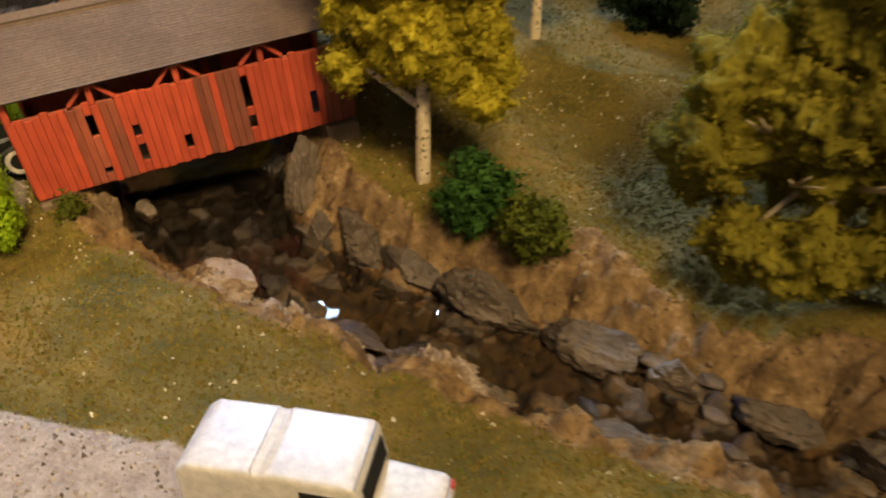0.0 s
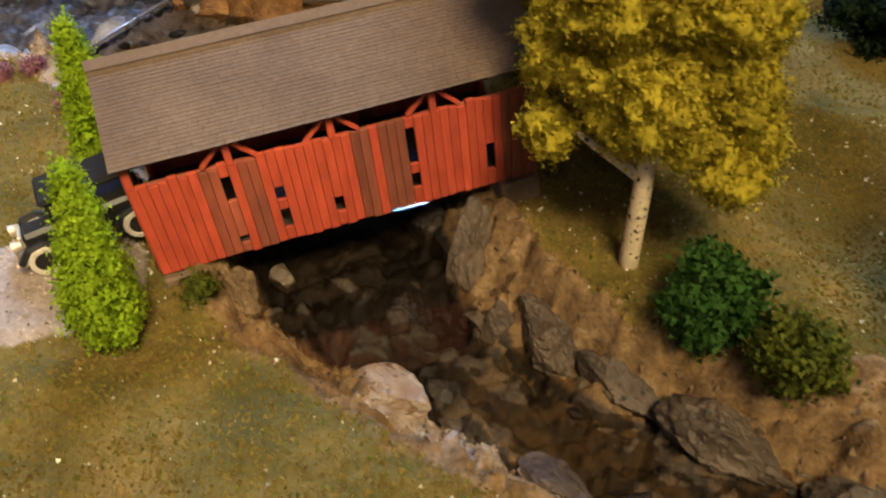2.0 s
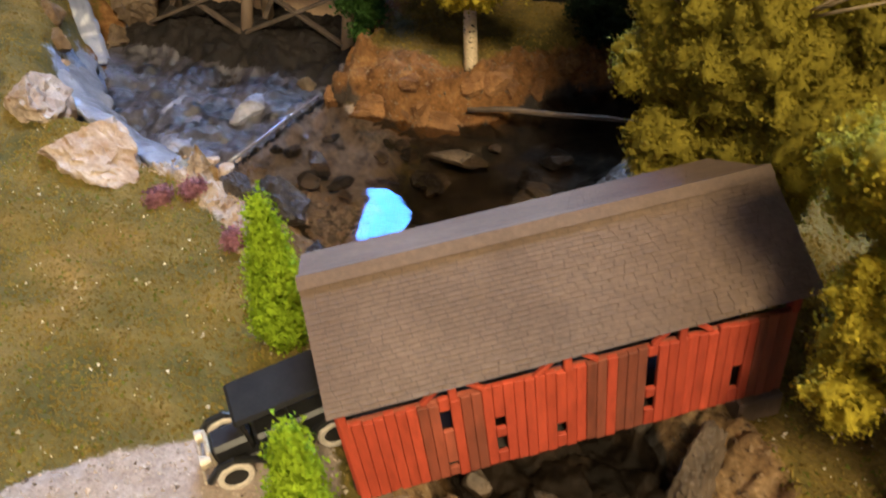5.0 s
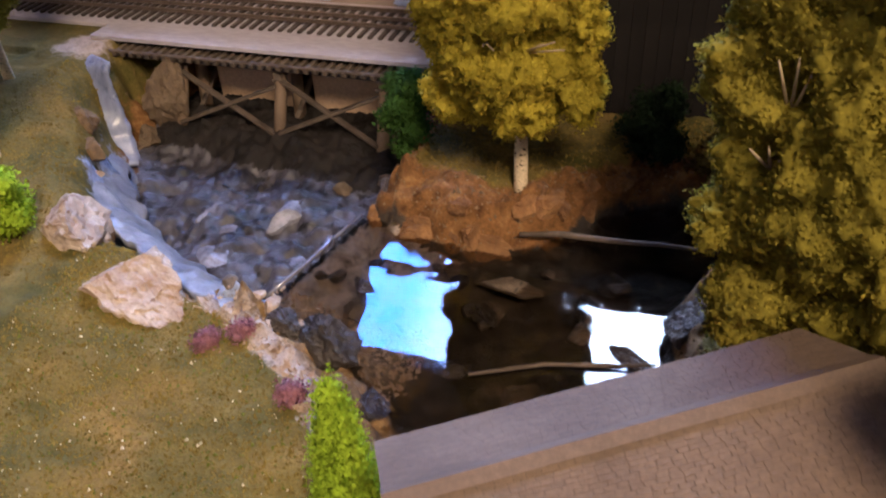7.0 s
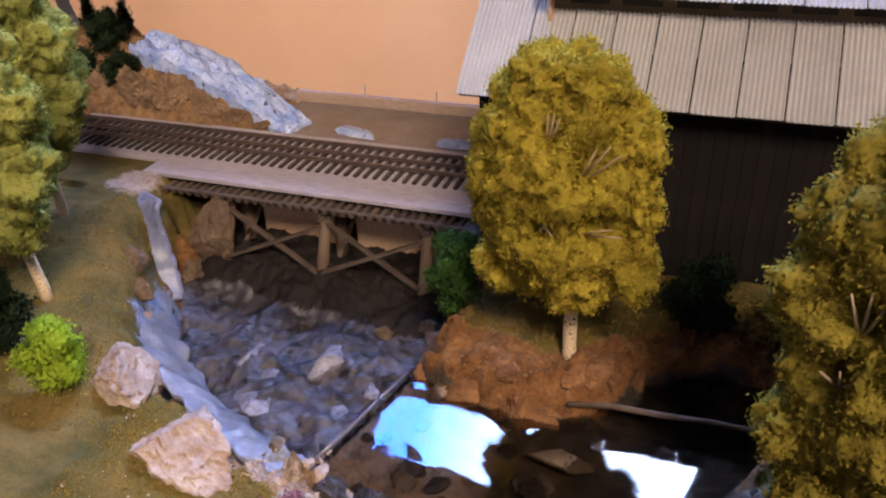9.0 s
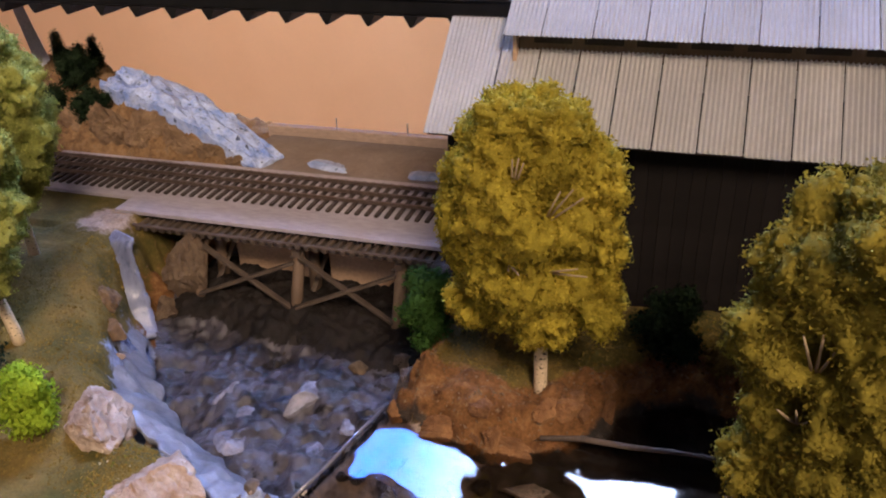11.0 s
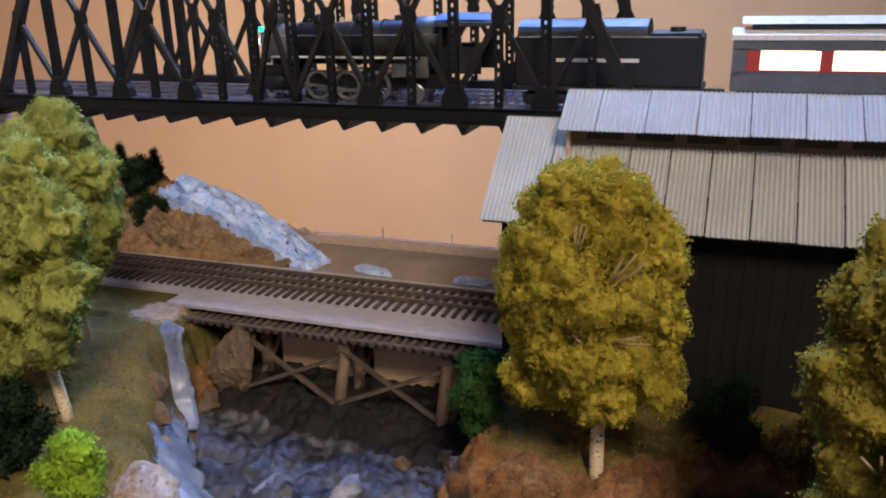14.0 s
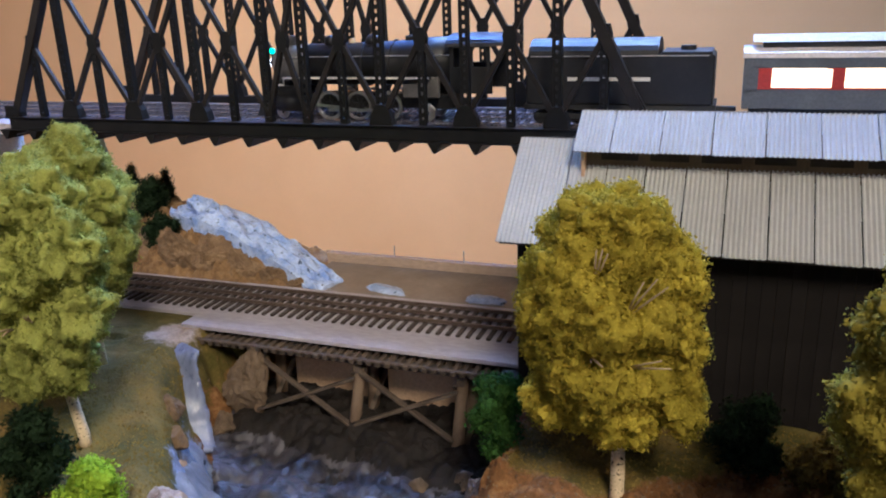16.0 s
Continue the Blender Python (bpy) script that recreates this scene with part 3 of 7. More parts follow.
    gravel = np.maximum(gravel, 0.75 * np.clip(1.05 - line_gap([(-44, 37.6), (-38, 35.7), (-34, 33.7), (-30.5, 31.0), (-27.5, 29.5)], x, y) / 1.4, 0, 1))
    gravel = np.maximum(gravel, 0.7 * np.clip(1.2 - line_gap([(-13.5, 21.2), (-9.5, 20.3), (-6.0, 19.4), (-2.0, 18.2)], x, y) / 1.1, 0, 1))
    earth = np.maximum(earth, np.clip(1.3 - line_gap([(-37, 47.2), (-30, 46.6), (-26.5, 49), (-22, 53.2), (-17.5, 53)], x, y) / 1.6, 0, 1))
    return h, earth, gravel, rock, foam, ly, tone


def ground_height(x, y):
    return float(ground_cover(np.array([float(x)]), np.array([float(y)]))[0][0])


def make_ground():
    xs = np.concatenate([np.arange(-112, -66, 0.28), np.arange(-66, -36, 0.16), np.arange(-36, -26, 0.28), np.arange(-26, 16, 0.14), np.arange(16, 44, 0.28)])
    ys = np.concatenate([np.arange(-14, 14, 0.28), np.arange(14, 33, 0.14), np.arange(33, 58, 0.18), np.arange(58, 88, 0.28)])
    gx, gy = np.meshgrid(xs, ys)
    h, earth, gravel, rock, foam, ly, tone = ground_cover(gx.ravel(), gy.ravel())
    nx, ny = len(xs), len(ys)
    v = np.stack([gx.ravel(), gy.ravel(), h], 1) * S
    i = np.arange((nx - 1) * (ny - 1))
    a = (i // (nx - 1)) * nx + i % (nx - 1)
    f = np.stack([a, a + 1, a + nx + 1, a + nx], 1)
    f = f[ly[a] < 20.5]
    me = bpy.data.meshes.new("ground")
    me.from_pydata(v.tolist(), [], f.tolist())
    att = me.color_attributes.new("cover", "FLOAT_COLOR", "POINT")
    att.data.foreach_set("color", np.stack([earth, gravel, rock, foam], 1).astype(np.float32).ravel())
    att = me.attributes.new("slab", "FLOAT", "POINT")
    att.data.foreach_set("value", tone.astype(np.float32))
    att = me.attributes.new("ochre", "FLOAT", "POINT")
    px, py = gx.ravel(), gy.ravel()
    far = smooth01((py - 43.5) / 2.0) * smooth01((px + 41) / 2.0) + smooth01((-56 - px) / 3.0) * smooth01((py - 45) / 3.0) * (1 - 0.9 * smooth01((py - 62) / 3.0))
    att.data.foreach_set("value", np.clip(far + 0.35 * smooth01((px + 21) / 3.0) * smooth01((-14 - px) / 3.0), 0, 1).astype(np.float32))
    me.shade_smooth()
    me.materials.append(M_GROUND)
    return tagged(new("ground", me), "model landscape of olive turf, ochre banks and gravel road", "ground", kind="structure")


make_ground()


def sheet(name, outline, z, wave, step, material, label):
    """A level or rippled sheet that fills an outline."""
    px, py = [p[0] for p in outline], [p[1] for p in outline]
    xs, ys = np.arange(min(px) - step, max(px) + step, step), np.arange(min(py) - step, max(py) + step, step)
    gx, gy = np.meshgrid(xs, ys)
    d = shore_gap(outline, gx.ravel(), gy.ravel())
    zz = z(gx.ravel(), gy.ravel()) if callable(z) else np.full(gx.size, z)
    v = np.stack([gx.ravel(), gy.ravel(), zz + wave * fbm(gx.ravel() * 0.7, gy.ravel() * 0.7, 77)], 1) * S
    nx, ny = len(xs), len(ys)
    i = np.arange((nx - 1) * (ny - 1))
    a = (i // (nx - 1)) * nx + i % (nx - 1)
    f = np.stack([a, a + 1, a + nx + 1, a + nx], 1)
    f = f[(d[f] < 0.9).all(1)]
    me = bpy.data.meshes.new(name)
    me.from_pydata(v.tolist(), [], f.tolist())
    me.shade_smooth()
    me.materials.append(material)
    return tagged(new(name, me), label, "water", kind="structure")


sheet("water", POND, lambda x, y: water_z(x, y) - 0.9 * np.maximum(0, 0.3 - shore_gap(CANYON, x, y)), 0.0, 0.3, M_WATER, "clear brown resin pond and stream with a glossy surface")


def rapids_z(x, y):
    n = fbm(x * 0.38, y * 0.38, 55)
    lip = np.clip(1 - line_gap([(-38.8, 38.5), (-37.4, 46)], x, y) / 3.4, 0, 1)
    return -5.75 + 1.2 * n + 0.45 * fbm(x * 1.1, y * 1.1, 91) + 0.28 * fbm(x * 3.1, y * 3.1, 95, 2) + 0.9 * smooth01((y - 53) / 4.0) + 3.6 * lip ** 1.5 + 0.9 * np.exp(-((x + 45.3) ** 2 + (y - 51) ** 2) / 3.0) + 0.8 * np.exp(-((x + 50.7) ** 2 + (y - 49.6) ** 2) / 3.0)


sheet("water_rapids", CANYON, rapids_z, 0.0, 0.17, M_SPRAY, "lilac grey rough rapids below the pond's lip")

# Dark sheet over the rapids that paints in the shade below the deck.
SHADE_OUTLINE = [(-37.6, 54.4), (-41, 55.0), (-45, 54.3), (-49, 55.3), (-53, 54.5), (-56.5, 55.6), (-60.2, 54.6), (-61.3, 60), (-59, 67.2), (-42, 69.0), (-39.2, 60)]
shade_sheet = sheet("ground_soil", SHADE_OUTLINE, lambda x, y: rapids_z(x, y) + 0.45 - 0.5 * smooth01((shore_gap(SHADE_OUTLINE, x, y) + 1.2) / 2.0), 0.0, 0.17, M_SOILSHADE, "earth under the trestle, shade put into its near-black colour")
tagged(shade_sheet, "earth under the trestle, shade put into its near-black colour", "ground", kind="structure")


# ---- rocks ----
def rock_mesh(seed, size, crag=0.0):
    """An uneven faceted stone about the origin."""
    rnd = random.Random(seed)
    bm = bmesh.new()
    bmesh.ops.create_icosphere(bm, subdivisions=5 if crag else 4, radius=1.0)
    planes = []
    for _ in range(12):
        n = Vector((rnd.uniform(-1, 1), rnd.uniform(-1, 1), rnd.uniform(-1, 1))).normalized()
        planes.append((n, rnd.uniform(0.45, 0.85)))
    for v in bm.verts:
        p = v.co.copy()
        for n, d in planes:
            k = p.dot(n)
            if k > d:
                p -= n * (k - d) * 0.96
        q = p * 1.4 + Vector((seed * 3.1, 0, 0))
        p *= 1 + 0.09 * noise.noise(q) + 0.05 * noise.noise(q * 3.1) + 0.035 * noise.noise(q * 7.3)
        if crag:
            p *= 1 + crag * (0.9 * (0.25 - abs(noise.noise(q * 1.7))) + 0.6 * (0.25 - abs(noise.noise(q * 3.6))) + 0.3 * (0.25 - abs(noise.noise(q * 8.0))))
        v.co = Vector((p.x * size[0], p.y * size[1], p.z * size[2])) * S
    me = bpy.data.meshes.new("rock")
    bm.to_mesh(me)
    bm.free()
    return me


def rock(place, size, rz=0, material=None, label="grey-brown plaster rock on the stream bank", seed=1, tilt=(0, 0), group="bank rocks", name="rock", crag=None):
    me = rock_mesh(seed, size, (0.24 if max(size) > 1.0 else 0.0) if crag is None else crag)
    me.materials.append(material or M_ROCK)
    ob = new(name, me)
    ob.matrix_basis = pose(place[0] * S, place[1] * S, place[2] * S, tilt[0], tilt[1], rz)
    return tagged(ob, label, "rock", group)


PALE = "pale cream plaster boulder at the pond's grassy edge"
rock((-50.4, 37.9, 0.2), (3.8, 2.2, 2.1), -24, M_ROCKPALE, PALE, 4, crag=0.27)
rock((-44.1, 35.2, 0.1), (3.6, 2.2, 2.0), -24, M_ROCKPALE, PALE, 9, crag=0.27)
rock((-45.9, 36.6, 0.0), (0.9, 0.6, 0.5), 10, M_ROCKPALE, PALE, 15)
rock((-33.6, 36.0, -0.8), (1.9, 1.3, 1.3), -25, M_ROCKDARK, "dark wet rock at the pond's edge", 5)
rock((-36.7, 36.8, -0.9), (1.6, 1.0, 1.0), -15, M_ROCKDARK, "dark wet rock at the pond's edge", 6)
rock((-31.9, 31.6, -0.9), (1.5, 1.1, 1.5), 20, M_ROCKPALE, "grey squarish rock beside a small green cypress", 7)
rock((-30.6, 34.0, -1.4), (1.1, 0.8, 0.8), -45, M_ROCKDARK, "dark wet rock at the pond's edge", 8)
rock((-27.9, 31.3, -1.5), (1.2, 0.8, 0.8), -45, M_ROCKDARK, "dark wet rock at the pond's edge", 18)
rock((-34.4, 40.8, -1.5), (1.2, 0.7, 0.5), -20, M_ROCKDARK, "dark wet stone standing in the clear pond", 10)
rock((-28.0, 43.3, -1.25), (1.9, 0.75, 0.42), 8, M_ROCK, "flat brown stone awash in the pond", 11)
rock((-25.0, 37.6, -2.3), (1.6, 1.2, 0.6), 0, M_ROCK, "rounded brown stone under the clear pond water", 12)
rock((-18.7, 42.3, -0.6), (1.5, 1.7, 1.9), 0, M_ROCK, "grey-olive rock below a leafy tree", 13)
rock((-21.2, 40.6, -1.3), (1.5, 0.5, 0.5), -20, M_ROCKDARK, "dark wet stone standing in the clear pond", 14)
rock((-36.4, 46.3, -1.3), (1.3, 0.8, 1.1), 10, M_ROCKRUST, "ochre rock at the foot of the island bank", 16)
rock((-33.6, 46.0, -0.9), (2.4, 0.9, 1.0), 15, M_ROCKRUST, "ochre rock at the foot of the island bank", 17)
rock((-30.4, 45.7, -1.0), (2.0, 0.9, 0.9), -8, M_ROCKRUST, "ochre rock at the foot of the island bank", 19)
rock((-37.0, 48.9, -1.6), (1.0, 1.6, 2.0), 5, M_ROCK, "grey-brown rock on the canyon side", 20)
rock((-54.7, 56.3, -5.6), (1.4, 1.0, 0.8), 15, M_ROCKTAN, "tan boulder in the rapids under the trestle", 21)
rock((-43.8, 54.0, -5.6), (0.9, 0.6, 1.0), 30, M_ROCK, "pointed grey stone in the rapids", 22, (15, 10))
rock((-40.6, 55.4, -5.4), (1.1, 0.9, 1.0), 30, M_ROCK, "grey stone in the rapids", 23)
rock((-47.2, 55.6, -6.0), (1.6, 1.0, 0.7), 50, M_ROCKDARK, "dark wet stone in the rapids", 24)
rock((-61.2, 50.6, -4.5), (0.7, 0.6, 1.1), 0, M_FOAM, "foam-painted stone at the waterfall's foot", 25)
rock((-57.8, 46.9, -1.2), (1.0, 0.8, 1.0), -38, M_ROCKTAN, "ochre rock beside the painted waterfall", 29)
rock((-60.2, 49.2, -0.6), (1.2, 0.9, 1.1), -50, M_ROCKTAN, "ochre rock beside the painted waterfall", 30)
for k, (x, y, a, b2, c, rz) in enumerate(((-45.5, 50.0, 1.1, 2.2, 0.9, -8), (-50.7, 48.7, 1.0, 1.8, 0.9, -5), (-45.6, 46.4, 1.2, 1.4, 0.5, 5), (-48.2, 47.0, 1.2, 1.6, 0.45, 0), (-43.0, 46.0, 1.1, 1.3, 0.45, 10), (-47.4, 44.4, 1.4, 1.2, 0.4, 0), (-41.6, 49.0, 0.9, 1.1, 0.5, 30))):
    ob = rock((x, y, float(rapids_z(np.array([x]), np.array([y]))[0]) - 0.3), (a, b2, c), rz, M_FROTH, "lilac white froth lump in the rapids", 230 + k, group="froth lumps", name="froth_mound", crag=0.1)
    ob.data.shade_smooth()
# Mounds and rocks in the same near-black colour, shade included.
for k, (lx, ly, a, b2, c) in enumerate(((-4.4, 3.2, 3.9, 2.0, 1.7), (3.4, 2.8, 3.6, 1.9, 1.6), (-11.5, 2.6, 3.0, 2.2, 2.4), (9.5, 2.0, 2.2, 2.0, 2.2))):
    rock(lay(lx, ly, -6.5), (a, b2, c), 4, M_SOILSHADE, "earth mound under the trestle, shade put into its colour", 240 + k, group="mounds under the trestle")
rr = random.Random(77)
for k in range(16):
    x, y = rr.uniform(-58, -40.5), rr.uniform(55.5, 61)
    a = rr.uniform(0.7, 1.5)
    rock((x, y, float(rapids_z(np.array([x]), np.array([y]))[0]) - 0.2), (a, a * 0.8, a * 0.5), rr.uniform(0, 180), M_SOILSHADE, "rock under the trestle, shade put into its near-black colour", 260 + k, group="mounds under the trestle")


def froth_slope():
    """The pale slope between the boulders at the rim and the canyon floor, blue light put into its colour."""
    rim = [(-62.9, 49.6, -2.6), (-58.7, 44.9, -0.3), (-53.7, 40.9, -0.5), (-48.4, 39.4, -0.7), (-42.8, 37.2, -0.95), (-38.9, 36.6, -1.35)]
    foot = [(-62.3, 52.8, -5.4), (-57.3, 48.6, -5.6), (-53.3, 45.5, -5.4), (-49.0, 42.9, -5.0), (-44.4, 40.9, -4.1), (-38.4, 38.5, -2.4)]
    rows, cols = 90, 26
    b, vs = Build(), []
    for layer in (0, 1):
        for i in range(rows + 1):
            t = i / rows * (len(rim) - 1)
            k = min(int(t), len(rim) - 2)
            f = t - k
            f = f * f * (3 - 2 * f) * 0.4 + f * 0.6
            a, c = Vector(rim[k]).lerp(Vector(rim[k + 1]), f), Vector(foot[k]).lerp(Vector(foot[k + 1]), f)
            for j in range(cols + 1):
                u = j / cols
                p = a.lerp(c, u)
                q = Vector((p.x, p.y, 0))
                p.z += 0.45 * math.sin(u * 3.14) + 0.75 * u + 0.45 * noise.noise(q * 0.55) + 0.25 * noise.noise(q * 1.4) + 0.10 * noise.noise(q * 3.5) - 0.5 * layer
                p.x += 0.35 * noise.noise(q * 0.8 + Vector((5, 0, 0)))
                p.y += 0.35 * noise.noise(q * 0.8 + Vector((0, 9, 0)))
                vs.append(p)
    n = cols + 1
    o = (rows + 1) * n
    fs = [(i * n + j, i * n + j + 1, (i + 1) * n + j + 1, (i + 1) * n + j) for i in range(rows) for j in range(cols)]
    rimline = [j for j in range(n)] + [i * n + cols for i in range(1, rows + 1)] + [rows * n + j for j in range(cols - 1, -1, -1)] + [i * n for i in range(rows - 1, 0, -1)]
    b.add(vs, fs + [tuple(v + o for v in q[::-1]) for q in fs] + [(a, c, c + o, a + o) for a, c in zip(rimline, rimline[1:] + rimline[:1])])
    tagged(part("froth_slope", b, M_SLOPEBLUE, smooth=True), "smooth pale slope beside the rapids, blue light in its colour", "painted slope")


froth_slope()
rs = random.Random(31)
for k in range(30):
    x, y = rs.uniform(-38, -22), rs.uniform(36, 47)
    if float(shore_gap(POND, np.array([x]), np.array([y]))[0]) > -0.7:
        continue
    a = rs.uniform(0.4, 1.15)
    rock((x, y, float(water_z(x, y)) - a * 0.45 - rs.uniform(0.08, 0.35)), (a, a * rs.uniform(0.6, 0.9), a * 0.45), rs.uniform(0, 180), rs.choice((M_ROCK, M_ROCKDARK)), "brown stone lying under the clear pond water", 300 + k, group="pond stones", name="stone")
# front stream
rock((-13.2, 28.7, -1.3), (1.1, 0.9, 2.2), 30, M_ROCK, "upright grey slab rock below the covered bridge", 31, (-12, 8))
rock((-11.2, 25.7, -1.5), (0.62, 0.5, 1.05), 20, M_ROCK, "small upright grey block in the stream bank", 32, (0, 6))
rock((-9.6, 26.1, -1.7), (2.1, 1.2, 1.5), -32, M_ROCK, "large grey-brown bank rock above the stream", 33)
rock((-7.0, 24.7, -1.9), (1.8, 1.0, 1.1), -30, M_ROCK, "grey-brown bank rock above the stream", 34)
rock((-3.6, 23.1, -1.9), (2.2, 1.2, 1.5), -20, M_ROCK, "large rounded grey-brown bank rock above the stream", 35)
rock((0.4, 22.0, -1.9), (2.0, 0.9, 1.2), -24, M_ROCK, "grey-brown bank rock above the stream", 36)
rock((3.4, 21.0, -2.0), (1.4, 0.8, 1.1), -20, M_ROCK, "grey-brown bank rock above the stream", 37)
rock((6.6, 19.8, -2.0), (1.8, 0.9, 1.1), -30, M_ROCK, "grey-brown bank rock above the stream", 38)
rock((10.2, 18.2, -2.0), (1.7, 0.9, 1.1), -28, M_ROCK, "grey-brown bank rock above the stream", 39)
rock((-13.9, 21.4, -1.45), (2.2, 1.3, 1.0), -20, M_ROCKPALE, "pale cracked plaster rock on the grassy bank", 40, (10, -4), crag=0.12)
rock((-4.3, 19.2, -2.2), (2.6, 1.1, 0.9), -14, M_ROCK, "flat grey-brown slab rock at the water's edge", 41)
rock((-8.2, 21.0, -2.4), (1.7, 0.7, 0.6), -18, M_ROCK, "brown flat stone at the water's edge", 42)
rock((-11.0, 21.9, -2.5), (1.2, 0.6, 0.5), -18, M_ROCK, "brown flat stone at the water's edge", 43)
rock((1.0, 17.8, -2.0), (2.0, 0.8, 0.7), -12, M_ROCK, "grey-brown slab rock at the water's edge", 44)
rock((-20.1, 24.3, -1.2), (0.7, 0.75, 1.5), 25, M_ROCKTAN, "ochre plaster bank rock beside the bridge abutment", 50, (6, 0), crag=0.3)
rock((-20.0, 26.6, -2.3), (0.8, 0.6, 0.7), 20, M_ROCK, "grey stone under the bridge end", 45)
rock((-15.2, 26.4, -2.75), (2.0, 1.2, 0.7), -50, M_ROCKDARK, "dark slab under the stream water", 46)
# These two take the dark rock colour to hold the bridge's shade.
rock((-11.6, 30.3, -1.2), (1.5, 1.0, 1.6), 10, M_ROCKDARK, "rock under the bridge, shade put into its dark colour", 47)
rock((-15.6, 31.0, -2.2), (1.2, 0.8, 1.1), 10, M_ROCKDARK, "rock under the bridge, shade put into its dark colour", 48)
rnd = random.Random(5)
for k in range(70):
    t = rnd.random()
    bank = rnd.choice((0, 1))
    x = -16 + 30 * t
    y = np.interp(x, [-16, -11.5, -7.5, -2.8, 4.5, 14], [28, 25.4, 23.6, 22.9, 20.6, 16.6]) + rnd.uniform(-0.9, 0.9) if bank else np.interp(x, [-16, -9.7, -2.8, 4.8, 14], [23.2, 21.3, 19.3, 17.7, 14.4]) + rnd.uniform(-0.7, 1.2)
    s = rnd.uniform(0.18, 0.62) ** 1.2
    rock((x, y, ground_height(x, y) - 0.12), (s * 1.6, s * 0.9, s * 0.6), -22 + rnd.uniform(-25, 25), rnd.choice((M_ROCK, M_ROCKDARK, M_ROCK)), "small brown stone on the stream bank", 100 + k, group="bank stones", name="stone")
for k in range(26):
    t = rnd.random()
    x = -60 + 27 * t
    y = np.interp(x, [-60, -51.6, -46.8, -38, -33], [48.6, 43.2, 40.6, 38.2, 37.2]) - rnd.uniform(-0.2, 1.3)
    s = rnd.uniform(0.2, 0.55)
    rock((x, y, ground_height(x, y)), (s * 1.4, s, s * 0.8), rnd.uniform(0, 180), rnd.choice((M_ROCKPALE, M_ROCKPALE, M_ROCK)), "small pale stone on the pond's edge", 160 + k, group="bank stones", name="stone")
rock((6.0, 51.2, 1.2), (1.2, 0.8, 0.8), 0, M_ROCKPALE, "cream white boulder on the far meadow", 201)
rock((7.9, 50.4, 1.1), (1.1, 0.7, 0.6), 20, M_ROCKPALE, "cream white boulder on the far meadow", 202)

rb = random.Random(91)
shore = [(-37.2, 46.6), (-33.5, 45.9), (-30.2, 45.3), (-27.2, 46.9), (-25.2, 50.0), (-21.8, 52.4)]
for k in range(12):
    t = rb.uniform(0, 4.999)
    (ax, ay), (bx, by) = shore[int(t)], shore[int(t) + 1]
    f = t - int(t)
    x, y = ax + (bx - ax) * f + rb.uniform(-0.3, 0.3), ay + (by - ay) * f + rb.uniform(-0.2, 1.5)
    a = rb.uniform(0.3, 0.95)
    rock((x, y, ground_height(x, y) - 0.1), (a, a * 0.7, a * 0.7), rb.uniform(0, 180), M_ROCKRUST, "rough ochre stone in the island bank", 340 + k, group="bank stones", name="stone", crag=0.3)
lip = Build().tube([(-38.9, 38.4, float(water_z(-38.9, 38.4)) + 0.02), (-38.3, 41.0, float(water_z(-38.3, 41.0)) + 0.02), (-37.9, 43.5, float(water_z(-37.9, 43.5)) + 0.02), (-37.4, 46.0, float(water_z(-37.4, 46.0)) + 0.02)], [0.09, 0.10, 0.10, 0.09], 10)
tagged(part("water_lip", lip, M_LIP, smooth=True), "smooth glossy resin lip where the pond spills over", "water", kind="structure")
# driftwood on the far shore of the pond
log = Build().tube([(-28.2, 46.0, 0.0), (-26.2, 46.6, 0.1), (-23.9, 46.8, 0.15), (-21, 47.3, 0.2), (-18.4, 47.4, 0.3)], [0.13, 0.16, 0.15, 0.12, 0.09], 9)
tagged(part("log", log, M_TIMBER, smooth=True), "thin grey-brown driftwood log on the pond's far shore", "log")
twig = Build().tube([(-27.5, 37.3, -1.45), (-24.5, 38.9, -1.25), (-21.5, 39.8, -1.15), (-20.0, 40.2, -0.9)], [0.09, 0.11, 0.1, 0.07], 7)
tagged(part("log", twig, M_TIMBER, smooth=True), "dark wet stick lying in the pond", "log")


